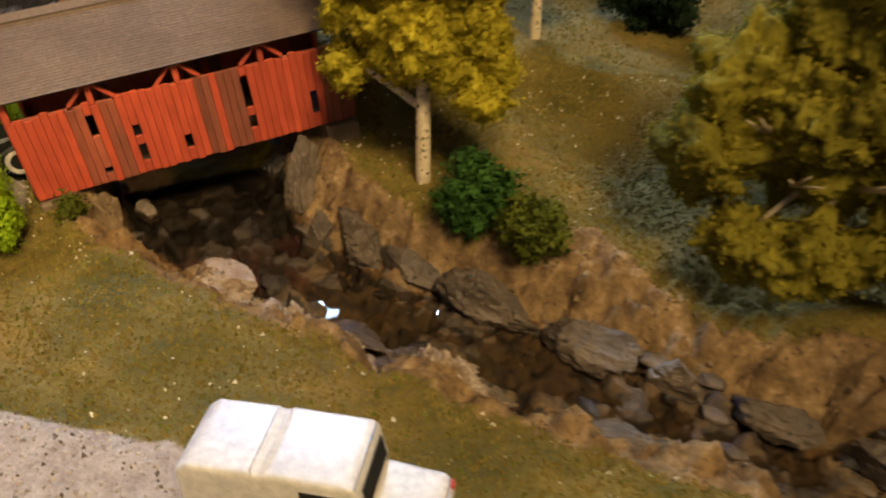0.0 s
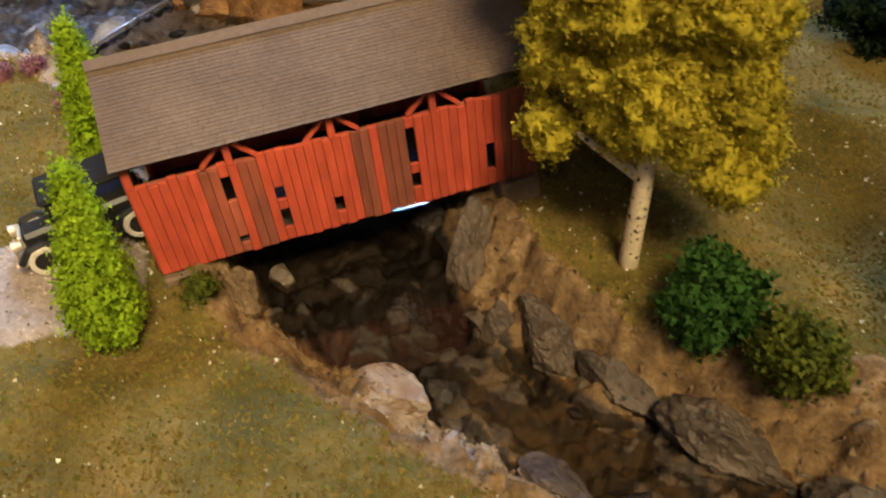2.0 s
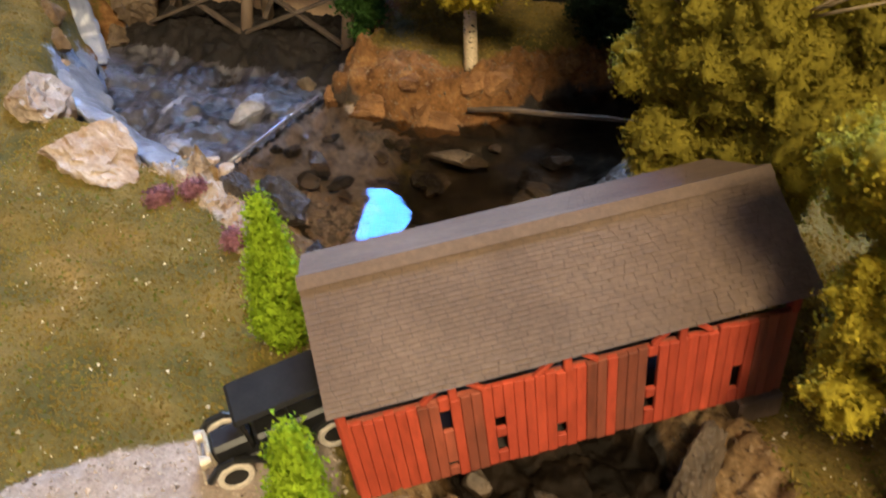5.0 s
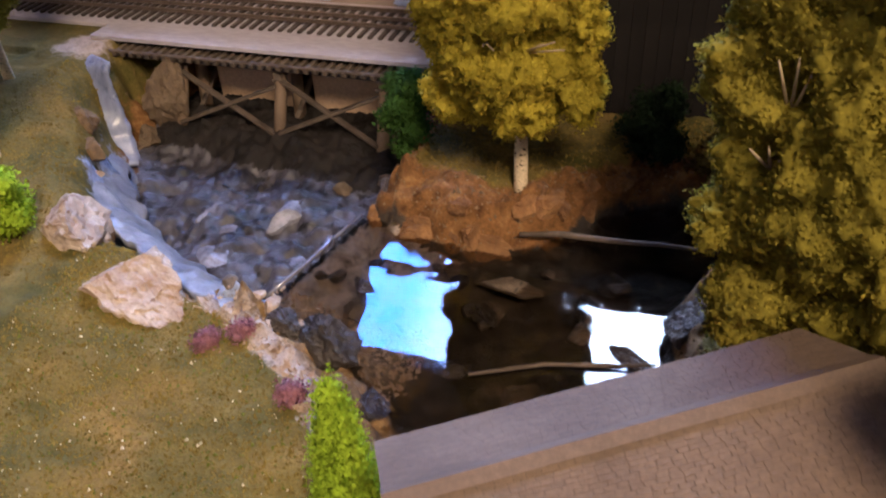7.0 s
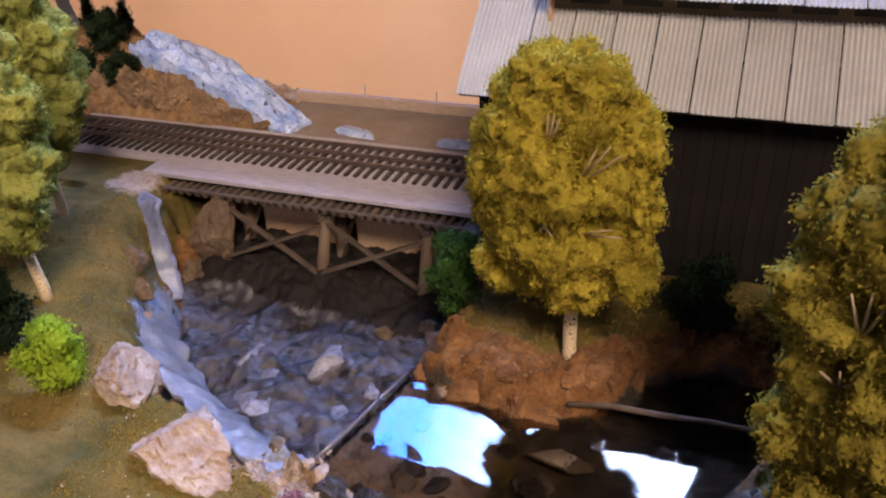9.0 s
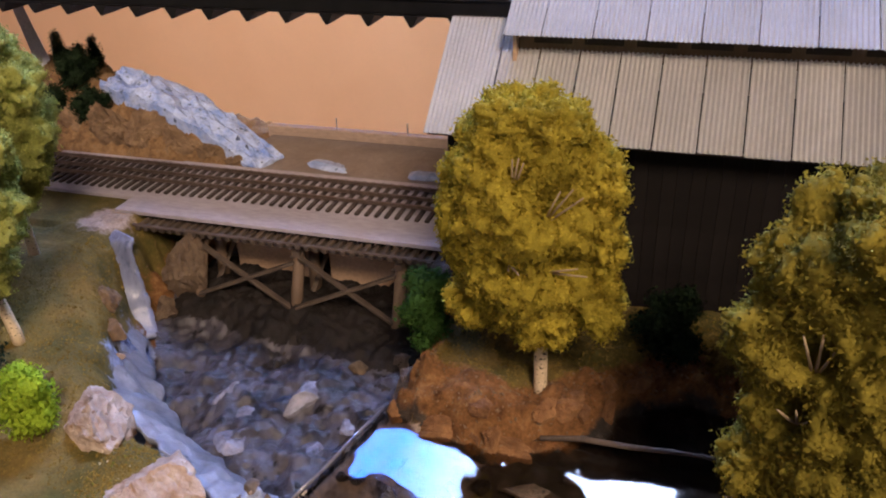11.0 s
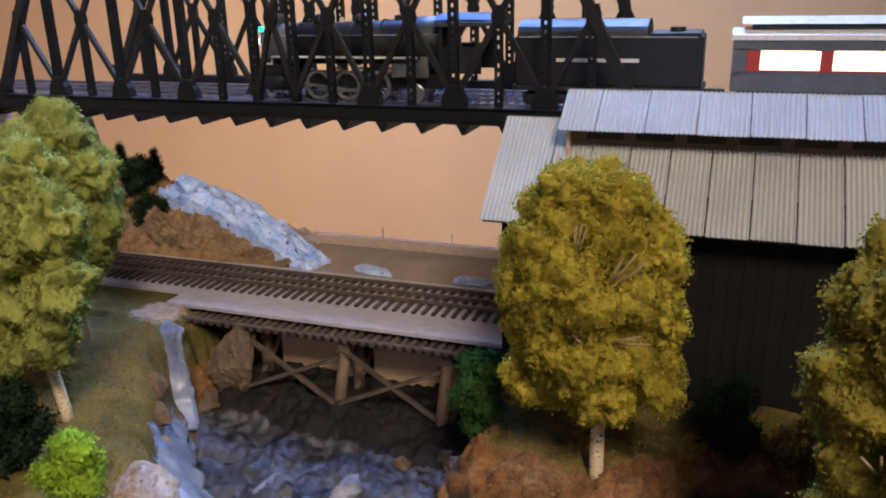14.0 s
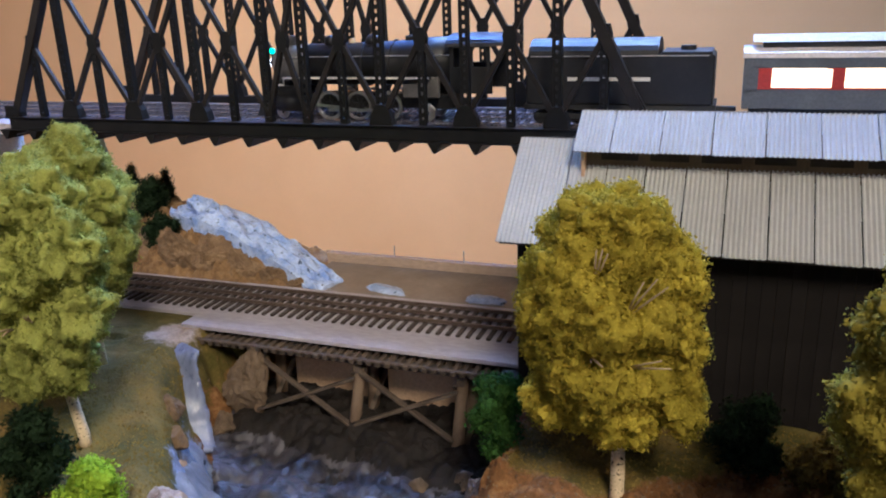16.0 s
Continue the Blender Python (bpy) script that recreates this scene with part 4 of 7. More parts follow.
# ---- waterfall and cascade ----
def strip(name, path, widths, material, label, thick=0.25, seed=0, rough=1.0):
    """A lumpy ribbon of cast water down a path, with thickness."""
    b = Build()
    rows, cols = 30, 12
    P = [Vector(p) for p in path]

    def along(t):
        t *= len(P) - 1
        i = min(int(t), len(P) - 2)
        a, c = P[max(i - 1, 0)], P[min(i + 2, len(P) - 1)]
        return P[i].lerp(P[i + 1], t - i), (P[i + 1] - a).lerp(c - P[i], t - i).normalized(), widths[i] + (widths[i + 1] - widths[i]) * (t - i)

    vs = []
    for r in range(rows + 1):
        c, d, w = along(r / rows)
        side = d.cross(Vector((0, 0, 1)))
        side = side.normalized() if side.length > 0.05 else Vector((1, 0, 0))
        up = side.cross(d).normalized()
        for k in range(cols + 1):
            u = k / cols * 2 - 1
            q = Vector((r * 0.35, k * 0.5, seed))
            edge = 1 + 0.07 * noise.noise(Vector((r * 0.5, seed, math.copysign(3, u))))
            vs.append(c + side * u * w / 2 * edge + up * ((1 - u * u) * 0.3 + rough * (0.5 * noise.noise(q) + 0.25 * noise.noise(q * 2.7))))
    n = cols + 1
    fs = [(r * n + k, r * n + k + 1, (r + 1) * n + k + 1, (r + 1) * n + k) for r in range(rows) for k in range(cols)]
    o = len(vs)
    vs2 = [Vector(v) - Vector((0, 0, thick)) for v in vs]
    fs2 = [(a + o, d2 + o, c2 + o, b2 + o) for a, b2, c2, d2 in fs]
    rim = [k for k in range(n)] + [r * n + cols for r in range(1, rows + 1)] + [rows * n + k for k in range(cols - 1, -1, -1)] + [r * n for r in range(rows - 1, 0, -1)]
    fs3 = [(a, b2, b2 + o, a + o) for a, b2 in zip(rim, rim[1:] + rim[:1])]
    b.add(vs + vs2, fs + fs2 + fs3)
    return tagged(part(name, b, material, smooth=rough < 0.5), label, "waterfall")


strip("waterfall", [(-63.6, 54.9, 1.15), (-63.8, 54.2, 0.5), (-63.8, 53.4, -1.2), (-63.3, 52.5, -3.0), (-62.7, 51.6, -4.6), (-62.0, 50.7, -5.6)], [2.4, 2.9, 3.7, 4.4, 5.0, 5.4], M_FALL, "translucent pale blue cast waterfall down the ochre cliff", seed=2, rough=0.35)
for k, (x, y, z, a, b2, c, rz) in enumerate(((-59.9, 56.9, -2.4, 2.3, 1.5, 3.5, 12), (-61.0, 54.6, -5.2, 1.5, 1.2, 1.2, -20), (-65.8, 52.6, -1.4, 0.9, 1.3, 1.9, 20), (-64.8, 50.6, -1.9, 0.9, 1.1, 1.4, -30))):
    rock((x, y, z), (a, b2, c), rz, (M_ROCKCLIFF, M_ROCKCLIFF, M_ROCKRUST, M_ROCKRUST)[k], "craggy tan cliff rock beside the painted waterfall", 410 + k, group="cliff rocks", crag=0.3)
strip("cascade", [(-80.5, 73.2, 6.0), (-76.0, 72.8, 6.0), (-71.0, 72.1, 5.1), (-67.4, 71.6, 3.7), (-63.8, 70.8, 2.3), (-60.8, 70.2, 1.0)], [3.2, 5.2, 4.6, 4.2, 3.6, 3.6], M_CASCADE, "painted cascade down the rear hill, blue light in its colour", thick=1.4, seed=5)
rock((-76.4, 72.2, 6.3), (2.2, 1.8, 1.8), 0, M_CASCADE, "foam-painted boulder on the rear hill, blue light in its colour", 210)
rock(lay(-4.2, 11.6, 0.9), (2.3, 1.3, 0.6), 0, M_FOAM, "low pale froth mound in the river basin", 211)
rock(lay(5.6, 11.4, 0.9), (2.4, 1.4, 0.6), 0, M_FOAM, "low pale froth mound in the river basin", 212)
rock(lay(-27, 12.4, 1.9), (4.2, 1.4, 1.0), 4, M_ROCKTAN, "rounded ochre rock bank behind the track", 213)
rock(lay(-18.5, 12.0, 1.7), (2.6, 1.5, 1.5), 0, M_ROCKTAN, "ochre rock bank behind the track", 214)
rock(lay(-14.4, 11.6, 1.2), (2.2, 1.3, 1.2), 0, M_ROCKTAN, "ochre rock bank behind the track", 215)
for k, (x, y, z, a, b2, c) in enumerate(((-80.5, 68.6, 3.0, 2.6, 1.3, 2.8), (-76.8, 68.6, 3.2, 2.4, 1.3, 2.6), (-73.2, 68.6, 2.8, 2.4, 1.3, 2.2), (-69.8, 68.8, 2.0, 2.2, 1.2, 1.9), (-66.6, 69.0, 1.4, 1.8, 1.1, 1.4), (-63.8, 69.2, 1.0, 1.4, 1.0, 1.0))):
    rock((x, y, z), (a, b2, c), 6 + 9 * (k % 3), M_ROCKTAN, "craggy tan rock face of the rear hill", 430 + k, group="hill crags", crag=0.42)
basin = Build().box((0, 0, 0), (44, 8.6, 0.3), None, 0.05)
ob = tagged(part("water_basin", basin, M_RIVERBED), "grey-brown cast river behind the trestle", "water", kind="structure")
ob.matrix_basis = Matrix.Translation(Vector(lay(9.0, 13.6, 0.85)) * S) @ pose(0, 0, 0, 0, 0, YAW)

# ---- covered bridge ----
def covered_bridge():
    """Local x along the near wall, y away from the viewer's bank, z up from the wall's foot."""
    top = thing("covered_bridge", (-22.4, 23.3, 0.09), 0, "red wooden covered bridge with weathered brown shingle roof", "bridge")
    top.matrix_basis = pose(-22.4 * S, 23.3 * S, 0.09 * S) @ Euler((0, radians(-4.3), radians(36.7)), "XYZ").to_matrix().to_4x4()
    L, W, H = 13.75, 6.0, 3.6
    rnd = random.Random(3)
    # near and far walls of single boards
    slots = [(2.72, 2.95, 2.2, 3.15), (4.36, 4.72, 0.55, 1.35), (4.32, 4.62, 1.75, 2.25), (8.92, 9.32, 1.75, 3.2), (8.98, 9.36, 0.75, 1.35), (12.0, 12.26, 0.65, 1.75), (6.30, 6.42, 0.6, 1.25), (3.05, 3.14, 0.4, 0.7)]
    step = L / 44
    for side in (0, 1):
        for i in range(44):
            x0, x1 = i * step, (i + 1) * step
            h = H + rnd.uniform(-0.10, 0.10)
            low = rnd.uniform(-0.035, 0.035)
            pieces = [(low, h)]
            for a, b, z0, z1 in slots:
                if side == 0 and x0 <= (a + b) / 2 < x1:
                    cut = []
                    for lo, hi in pieces:
                        if z1 <= lo or z0 >= hi:
                            cut.append((lo, hi))
                        else:
                            cut += [(lo, z0)] * (z0 - lo > 0.1) + [(z1, hi)] * (hi - z1 > 0.1)
                    pieces = cut
            # Two worn stretches; past 12.2 the birch's shade is put into the board colour.
            worn_or_shaded = 2.1 < x0 < 4.0 or 6.9 < x0 < 8.9 or x0 > 12.2
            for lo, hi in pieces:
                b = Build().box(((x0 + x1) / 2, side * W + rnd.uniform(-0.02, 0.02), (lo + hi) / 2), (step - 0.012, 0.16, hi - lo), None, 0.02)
                part("board", b, M_REDWORNSHADE if worn_or_shaded and (rnd.random() < 0.75 or x0 > 12.2) else M_RED, top)
    for side in (0, 1):
        y = side * W + (0.14 if side == 0 else -0.14)
        part("sill_beam", Build().box((L / 2, y, 0.12), (L, 0.18, 0.3), None, 0.03), M_DARKWOOD, top)
        part("wall_rail", Build().box((L / 2, y, 3.45), (L, 0.16, 0.2), None, 0.03), M_REDWORNSHADE, top)
        part("top_plate", Build().box((L / 2, side * W, 4.55), (L, 0.24, 0.22), None, 0.03), M_DARKWOOD, top)
        for x in (0.12, 3.25, 6.62, 10.1, L - 0.12):
            part("post", Build().box((x, side * W - 0.02 * (1 - 2 * side), 4.05), (0.24, 0.18, 1.0), None, 0.03), M_RED, top)
            for s in (-1, 1):
                if 0 < x + s * 0.95 < L and not (x > 12 or x < 1):
                    part("brace", Build().beam((x + s * 0.9, side * W, 3.65), (x + s * 0.1, side * W, 4.42), 0.14, 0.17, (0, 1, 0), 0.02), M_RED, top)
    part("floor", Build().box((L / 2, W / 2, 0.28), (L + 0.3, W - 0.4, 0.22), None, 0.03), M_DARKWOOD, top, "dark plank floor")
    # roof: battens under overlapping shingle rows, each shingle its own strip
    y_e, z_e, y_r, z_r = -0.45, 4.5, 3.0, 6.44
    rest = Build()
    for side in (0, 1):
        rows = 27
        dirs = Vector((0, y_r - y_e, z_r - z_e)) / rows
        nrm = Vector((0, -(z_r - z_e), y_r - y_e)).normalized()
        for r in range(rows):
            p = Vector((0, y_e, z_e)) + dirs * (r + 0.5)
            x = -0.22
            while x < 14.05:
                w = min(rnd.uniform(0.3, 0.52), 14.1 - x)
                c = p + nrm * (0.10 + rnd.uniform(0, 0.003))
                tilt = Matrix.Rotation(math.atan2(z_r - z_e, y_r - y_e) - 0.12, 3, "X")
                one = Build().box((x + w / 2, c.y + rnd.uniform(-0.008, 0.008), c.z), (w - 0.012, dirs.length * 1.12, 0.022), tilt)
                if side == 0 and r < 8:
                    part("shingle", one, M_ROOF, top)
                else:
                    rest.add([(q[0], W - q[1] if side else q[1], q[2]) for q in one.v], one.f)
                x += w
        b = Build().prism([(y_e + 0.04, z_e), (y_r, z_r), (y_r, z_r + 0.07), (y_e + 0.04, z_e + 0.07)], "x", -0.2, 14.05)
        if side:
            b.v = [(q[0], W - q[1], q[2]) for q in b.v]
        part("roof_deck", b, M_DARKWOOD, top)
    tagged(part("shingles", rest, M_ROOF, top, "fine brown shingles of the upper and far slopes"), kind="stuff")
    part("ridge_cap", Build().prism([(y_r - 0.34, z_r + 0.02), (y_r, z_r + 0.24), (y_r + 0.34, z_r + 0.02), (y_r, z_r + 0.15)], "x", -0.24, 14.1), M_ROOF, top, "brown ridge cap")
    for x in (0.02, L - 0.02):
        b = Build().prism([(-0.1, 4.45), (W + 0.1, 4.45), (W / 2, 6.3)], "x", x - 0.07, x + 0.07)
        part("gable", b, M_REDWORNSHADE, top, "dark red gable boards")
        part("portal_post", Build().box((x, 0.25, 2.25), (0.2, 0.35, 4.4), None, 0.03), M_RED, top)
        part("portal_post", Build().box((x, W - 0.25, 2.25), (0.2, 0.35, 4.4), None, 0.03), M_RED, top)
    for x in (0.7, L - 0.7):
        part("abutment", Build().box((x, W / 2, -0.65), (1.5, W + 0.6, 1.1), None, 0.08), M_TIMBERLIGHT, top, "pale grey timber abutment")
    return top


covered_bridge()


# ---- trestle ----
def trestle():
    o = lay(0, 0)
    top = thing("trestle_bridge", o, YAW, "low timber railway trestle with pale grey deck board", "bridge")
    rnd = random.Random(8)
    part("deck", Build().box((-2.6, 4.0, 1.42), (28.6, 9.8, 0.34), None, 0.04), M_DECK, top, "pale grey painted deck board")
    part("approach_deck", Build().box((-23.4, 5.1, 1.40), (13.0, 7.4, 0.34), None, 0.04), M_DECK, top, "pale grey board under the approach track")
    part("guard_timber", Build().box((-2.6, -1.75, 0.86), (28.6, 0.26, 0.2), None, 0.03), M_TIMBER, top)
    part("stringer", Build().box((-2.6, -0.8, 0.35), (28.6, 0.5, 0.6), None, 0.04), M_DARKWOOD, top)
    part("stringer", Build().box((-2.6, 3.5, 0.35), (28.6, 0.5, 0.6), None, 0.04), M_DARKWOOD, top)
    part("stringer", Build().box((-2.6, 7.4, 0.35), (28.6, 0.5, 0.6), None, 0.04), M_DARKWOOD, top)
    me = None
    for i in range(40):
        b = part("bridge_tie", me or Build().box((0, 0, 0), (0.34, 4.2, 0.34), None, 0.03), M_TIMBER, top)
        me = b.data
        b.location = Vector((-16.4 + i * 0.72, 0.1, 0.72)) * S
    for bx in (-9.4, -1.1, 7.0):
        part("cap_beam", Build().box((bx, 3.1, -0.2), (0.62, 9.0, 0.55), None, 0.05), M_TIMBER, top)
        for (ya, yb) in ((-0.7, -3.0), (1.6, 0.9), (4.6, 5.2), (7.0, 8.2)):
            # Front posts get the paler timber: light on the fronts is put into colour.
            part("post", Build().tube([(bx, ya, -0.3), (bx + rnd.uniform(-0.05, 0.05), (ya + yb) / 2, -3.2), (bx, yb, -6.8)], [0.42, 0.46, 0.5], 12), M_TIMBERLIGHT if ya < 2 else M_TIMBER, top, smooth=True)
        part("sway_brace", Build().beam((bx - 0.5, -1.0, -0.7), (bx - 0.5, 5.5, -5.6), 0.2, 0.42, (1, 0, 0), 0.03), M_TIMBER, top)
        part("sway_brace", Build().beam((bx + 0.5, -2.4, -5.2), (bx + 0.5, 5.0, -0.8), 0.2, 0.42, (1, 0, 0), 0.03), M_TIMBER, top)
    for a, c in ((-9.4, -1.1), (-1.1, 7.0)):
        part("long_brace", Build().beam((a + 0.2, -1.25, -0.5), (c - 0.2, -2.55, -4.3), 0.22, 0.46, (0, 1, 0), 0.03), M_TIMBER, top)
        part("long_brace", Build().beam((a + 0.2, -2.75, -4.0), (c - 0.2, -1.45, -0.9), 0.22, 0.46, (0, 1, 0), 0.03), M_TIMBER, top)
        part("long_brace", Build().beam((a + 0.2, 7.6, -0.6), (c - 0.2, 8.0, -3.8), 0.22, 0.46, (0, 1, 0), 0.03), M_TIMBER, top)
    for a, c in ((-8.7, -1.8), (-0.4, 6.3)):
        part("infill_panel", Build().box(((a + c) / 2, 2.6, -2.7), (c - a, 0.16, 3.9), None, 0.02), M_TAN, top, "tan plywood infill between the bents")
    part("backing_panel", Build().box((-2, 8.75, -3.2), (27, 0.16, 7.6), None, 0.02), M_TAN, top, "tan plywood panel behind the posts")
    return top


trestle()


def railway(name, label, lx0, lx1, ly0, ly1, z, rails, spacing, tie_m, rail_m, bed=None):
    top = thing(name, lay(0, 0), YAW, label, "railway track")
    if bed:
        part("track_bed", Build().box(((lx0 + lx1) / 2, (bed[0] + bed[1]) / 2, z - bed[2] / 2), (lx1 - lx0, bed[1] - bed[0], bed[2]), None, 0.03), M_BALLAST, top)
    me, n = None, int((lx1 - lx0) / spacing)
    for i in range(n):
        t = part("sleeper", me or Build().box((0, 0, 0), (0.40 * spacing, ly1 - ly0, 0.2), None, 0.02), tie_m, top)
        me = t.data
        t.location = Vector((lx0 + (i + 0.5) * spacing, (ly0 + ly1) / 2, z + 0.1)) * S
    for y in rails:
        b = Build()
        L = (lx0 + lx1) / 2
        b.box((L, y, z + 0.24), (lx1 - lx0, 0.30, 0.05))
        b.box((L, y, z + 0.34), (lx1 - lx0, 0.08, 0.16))
        b.box((L, y, z + 0.45), (lx1 - lx0, 0.17, 0.09), None, 0.02)
        part("rail", b, rail_m, top)
    return top


railway("railway_track", "brown model track with weathered rails on the trestle", -34, 11.2, 2.3, 7.9, 1.60, (4.05, 5.5, 7.15), 0.80, M_TIE, M_RAIL)


# ---- shed ----
def corrugated(x0, x1, p0, p1, thick=0.06, period=0.265, amp=0.046):
    """A corrugated sheet between x0 and x1, from p0 (eave) to p1 (ridge), both (y, z)."""
    n = max(8, int((x1 - x0) / period * 6))
    d = Vector((0, p1[0] - p0[0], p1[1] - p0[1]))
    nrm = Vector((0, -d.z, d.y)).normalized()
    vs = []
    for k in range(n + 1):
        x = x0 + (x1 - x0) * k / n
        w = amp * math.sin(2 * math.pi * (x - x0) / period)
        for p in (p0, p1):
            q = Vector((x, p[0], p[1])) + nrm * w
            vs += [q, q - nrm * thick]
    fs = []
    for k in range(n):
        a, b = k * 4, k * 4 + 4
        fs += [(a, b, b + 2, a + 2), (a + 1, a + 3, b + 3, b + 1), (a, a + 1, b + 1, b), (a + 2, b + 2, b + 3, a + 3)]
    fs += [(0, 2, 3, 1), (n * 4, n * 4 + 1, n * 4 + 3, n * 4 + 2)]
    return Build().add(vs, fs)


def shed():
    top = thing("warehouse_shed", lay(0, 0), YAW, "dark brown board shed with pale corrugated iron roof and raised clerestory", "shed")
    x0, x1 = 11.2, 78.0
    rnd = random.Random(4)
    wx = x0 + 0.9
    # front wall boards over a dark core
    part("wall_core", Build().box(((wx + x1) / 2, -4.42, 6.9), (x1 - wx, 0.2, 11.4)), M_SIDING, top)
    me, x = None, wx
    while x < x1:
        p = part("wall_board", me or Build().box((0, 0, 0), (0.768, 0.12, 11.3), None, 0.015), M_SIDING, top)
        me = p.data
        p.location = Vector((x + 0.39, -4.56 + rnd.uniform(-0.015, 0.015), 6.85)) * S
        x += 0.78
    part("gable_wall", Build().prism([(-4.4, 1.2), (1.2, 1.2), (1.2, 8.4), (8.6, 8.4), (8.6, 10.6), (0, 16.6), (-4.4, 13.0)], "x", wx, wx + 0.25), M_SIDING, top, "dark gable wall with a track portal")
    part("back_wall", Build().box(((wx + x1) / 2, 8.6, 5.9), (x1 - wx, 0.25, 9.4)), M_SIDING, top)
    # main roof panels
    y_e, z_e, y_r, z_r = -6.3, 12.2, 0.0, 17.25
    w, x, i = 2.3, 12.4, 0
    part("roof_panel", corrugated(x0, 14.67, (y_e, z_e), (y_r, z_r)), M_TIN, top)
    x += w
    while x < x1:
        j = rnd.uniform(-0.06, 0.06)
        part("roof_panel", corrugated(x + 0.035, min(x + w, x1) - 0.035, (y_e + j, z_e + 0.03 * (i % 2)), (y_r, z_r + 0.03 * (i % 2))), M_TIN, top)
        x += w
        i += 1
    part("roof_panel", corrugated(x0, x1, (9.4, 9.9), (y_r, z_r)), M_TIN, top)
    part("rafter_edge", Build().box(((x0 + x1) / 2, -6.0, 12.12), (x1 - x0 - 0.3, 0.25, 0.22), None, 0.03), M_DARKWOOD, top)
    # clerestory
    c0 = 15.1
    part("clerestory_wall", Build().box(((c0 + 0.5 + x1) / 2, -1.5, 16.5), (x1 - c0 - 0.5, 0.18, 2.2)), M_TIMBERLIGHT, top, "brown clerestory wall")
    part("clerestory_wall", Build().box(((c0 + 0.5 + x1) / 2, 1.5, 16.5), (x1 - c0 - 0.5, 0.18, 2.2)), M_TIMBERLIGHT, top)
    part("clerestory_end", Build().prism([(-2.3, 15.2), (2.3, 15.2), (2.3, 17.3), (0, 19.0), (-2.3, 17.3)], "x", c0 + 0.4, c0 + 0.6), M_TAN, top)
    x = c0 + 1.6
    while x < x1 - 3:
        part("vent", Build().box((x + 1.0, -1.62, 16.6), (2.2, 0.10, 0.5), None, 0.02), M_DARKWOOD, top, "dark louvred vent")
        x += 2.9
    x, i = 17.25, 0
    part("clerestory_panel", corrugated(c0, 17.22, (-3.05, 17.1), (0, 19.05)), M_TIN, top)
    while x < x1:
        part("clerestory_panel", corrugated(x + 0.03, min(x + 2.85, x1) - 0.03, (-3.05, 17.1 + 0.03 * (i % 2)), (0, 19.05 + 0.03 * (i % 2))), M_TIN, top)
        x += 2.85
        i += 1
    part("clerestory_panel", corrugated(c0, x1, (3.05, 17.1), (0, 19.05)), M_TIN, top)
    return top


shed()


# ---- big truss bridge ----
def pierced_post(lx, ly, z0, z1, w, d):
    """A channel whose face plate is pierced by a row of holes, between two flanges."""
    b = Build()
    for s in (-1, 1):
        b.box((lx + s * (w / 2 - 0.04), ly, (z0 + z1) / 2), (0.08, d, z1 - z0))
        b.box((lx + s * w * 0.32, ly - d * 0.3, (z0 + z1) / 2), (w * 0.36, 0.05, z1 - z0))
    n = max(3, int((z1 - z0) / 0.62))
    h = (z1 - z0) / n
    for i in range(n):
        b.box((lx, ly - d * 0.3, z0 + (i + 0.5) * h), (w * 0.3, 0.05, h * 0.56))
    b.box((lx, ly, z0 + 0.3), (w, d * 0.9, 0.6))
    b.box((lx, ly, z1 - 0.3), (w, d * 0.9, 0.6))
    return b


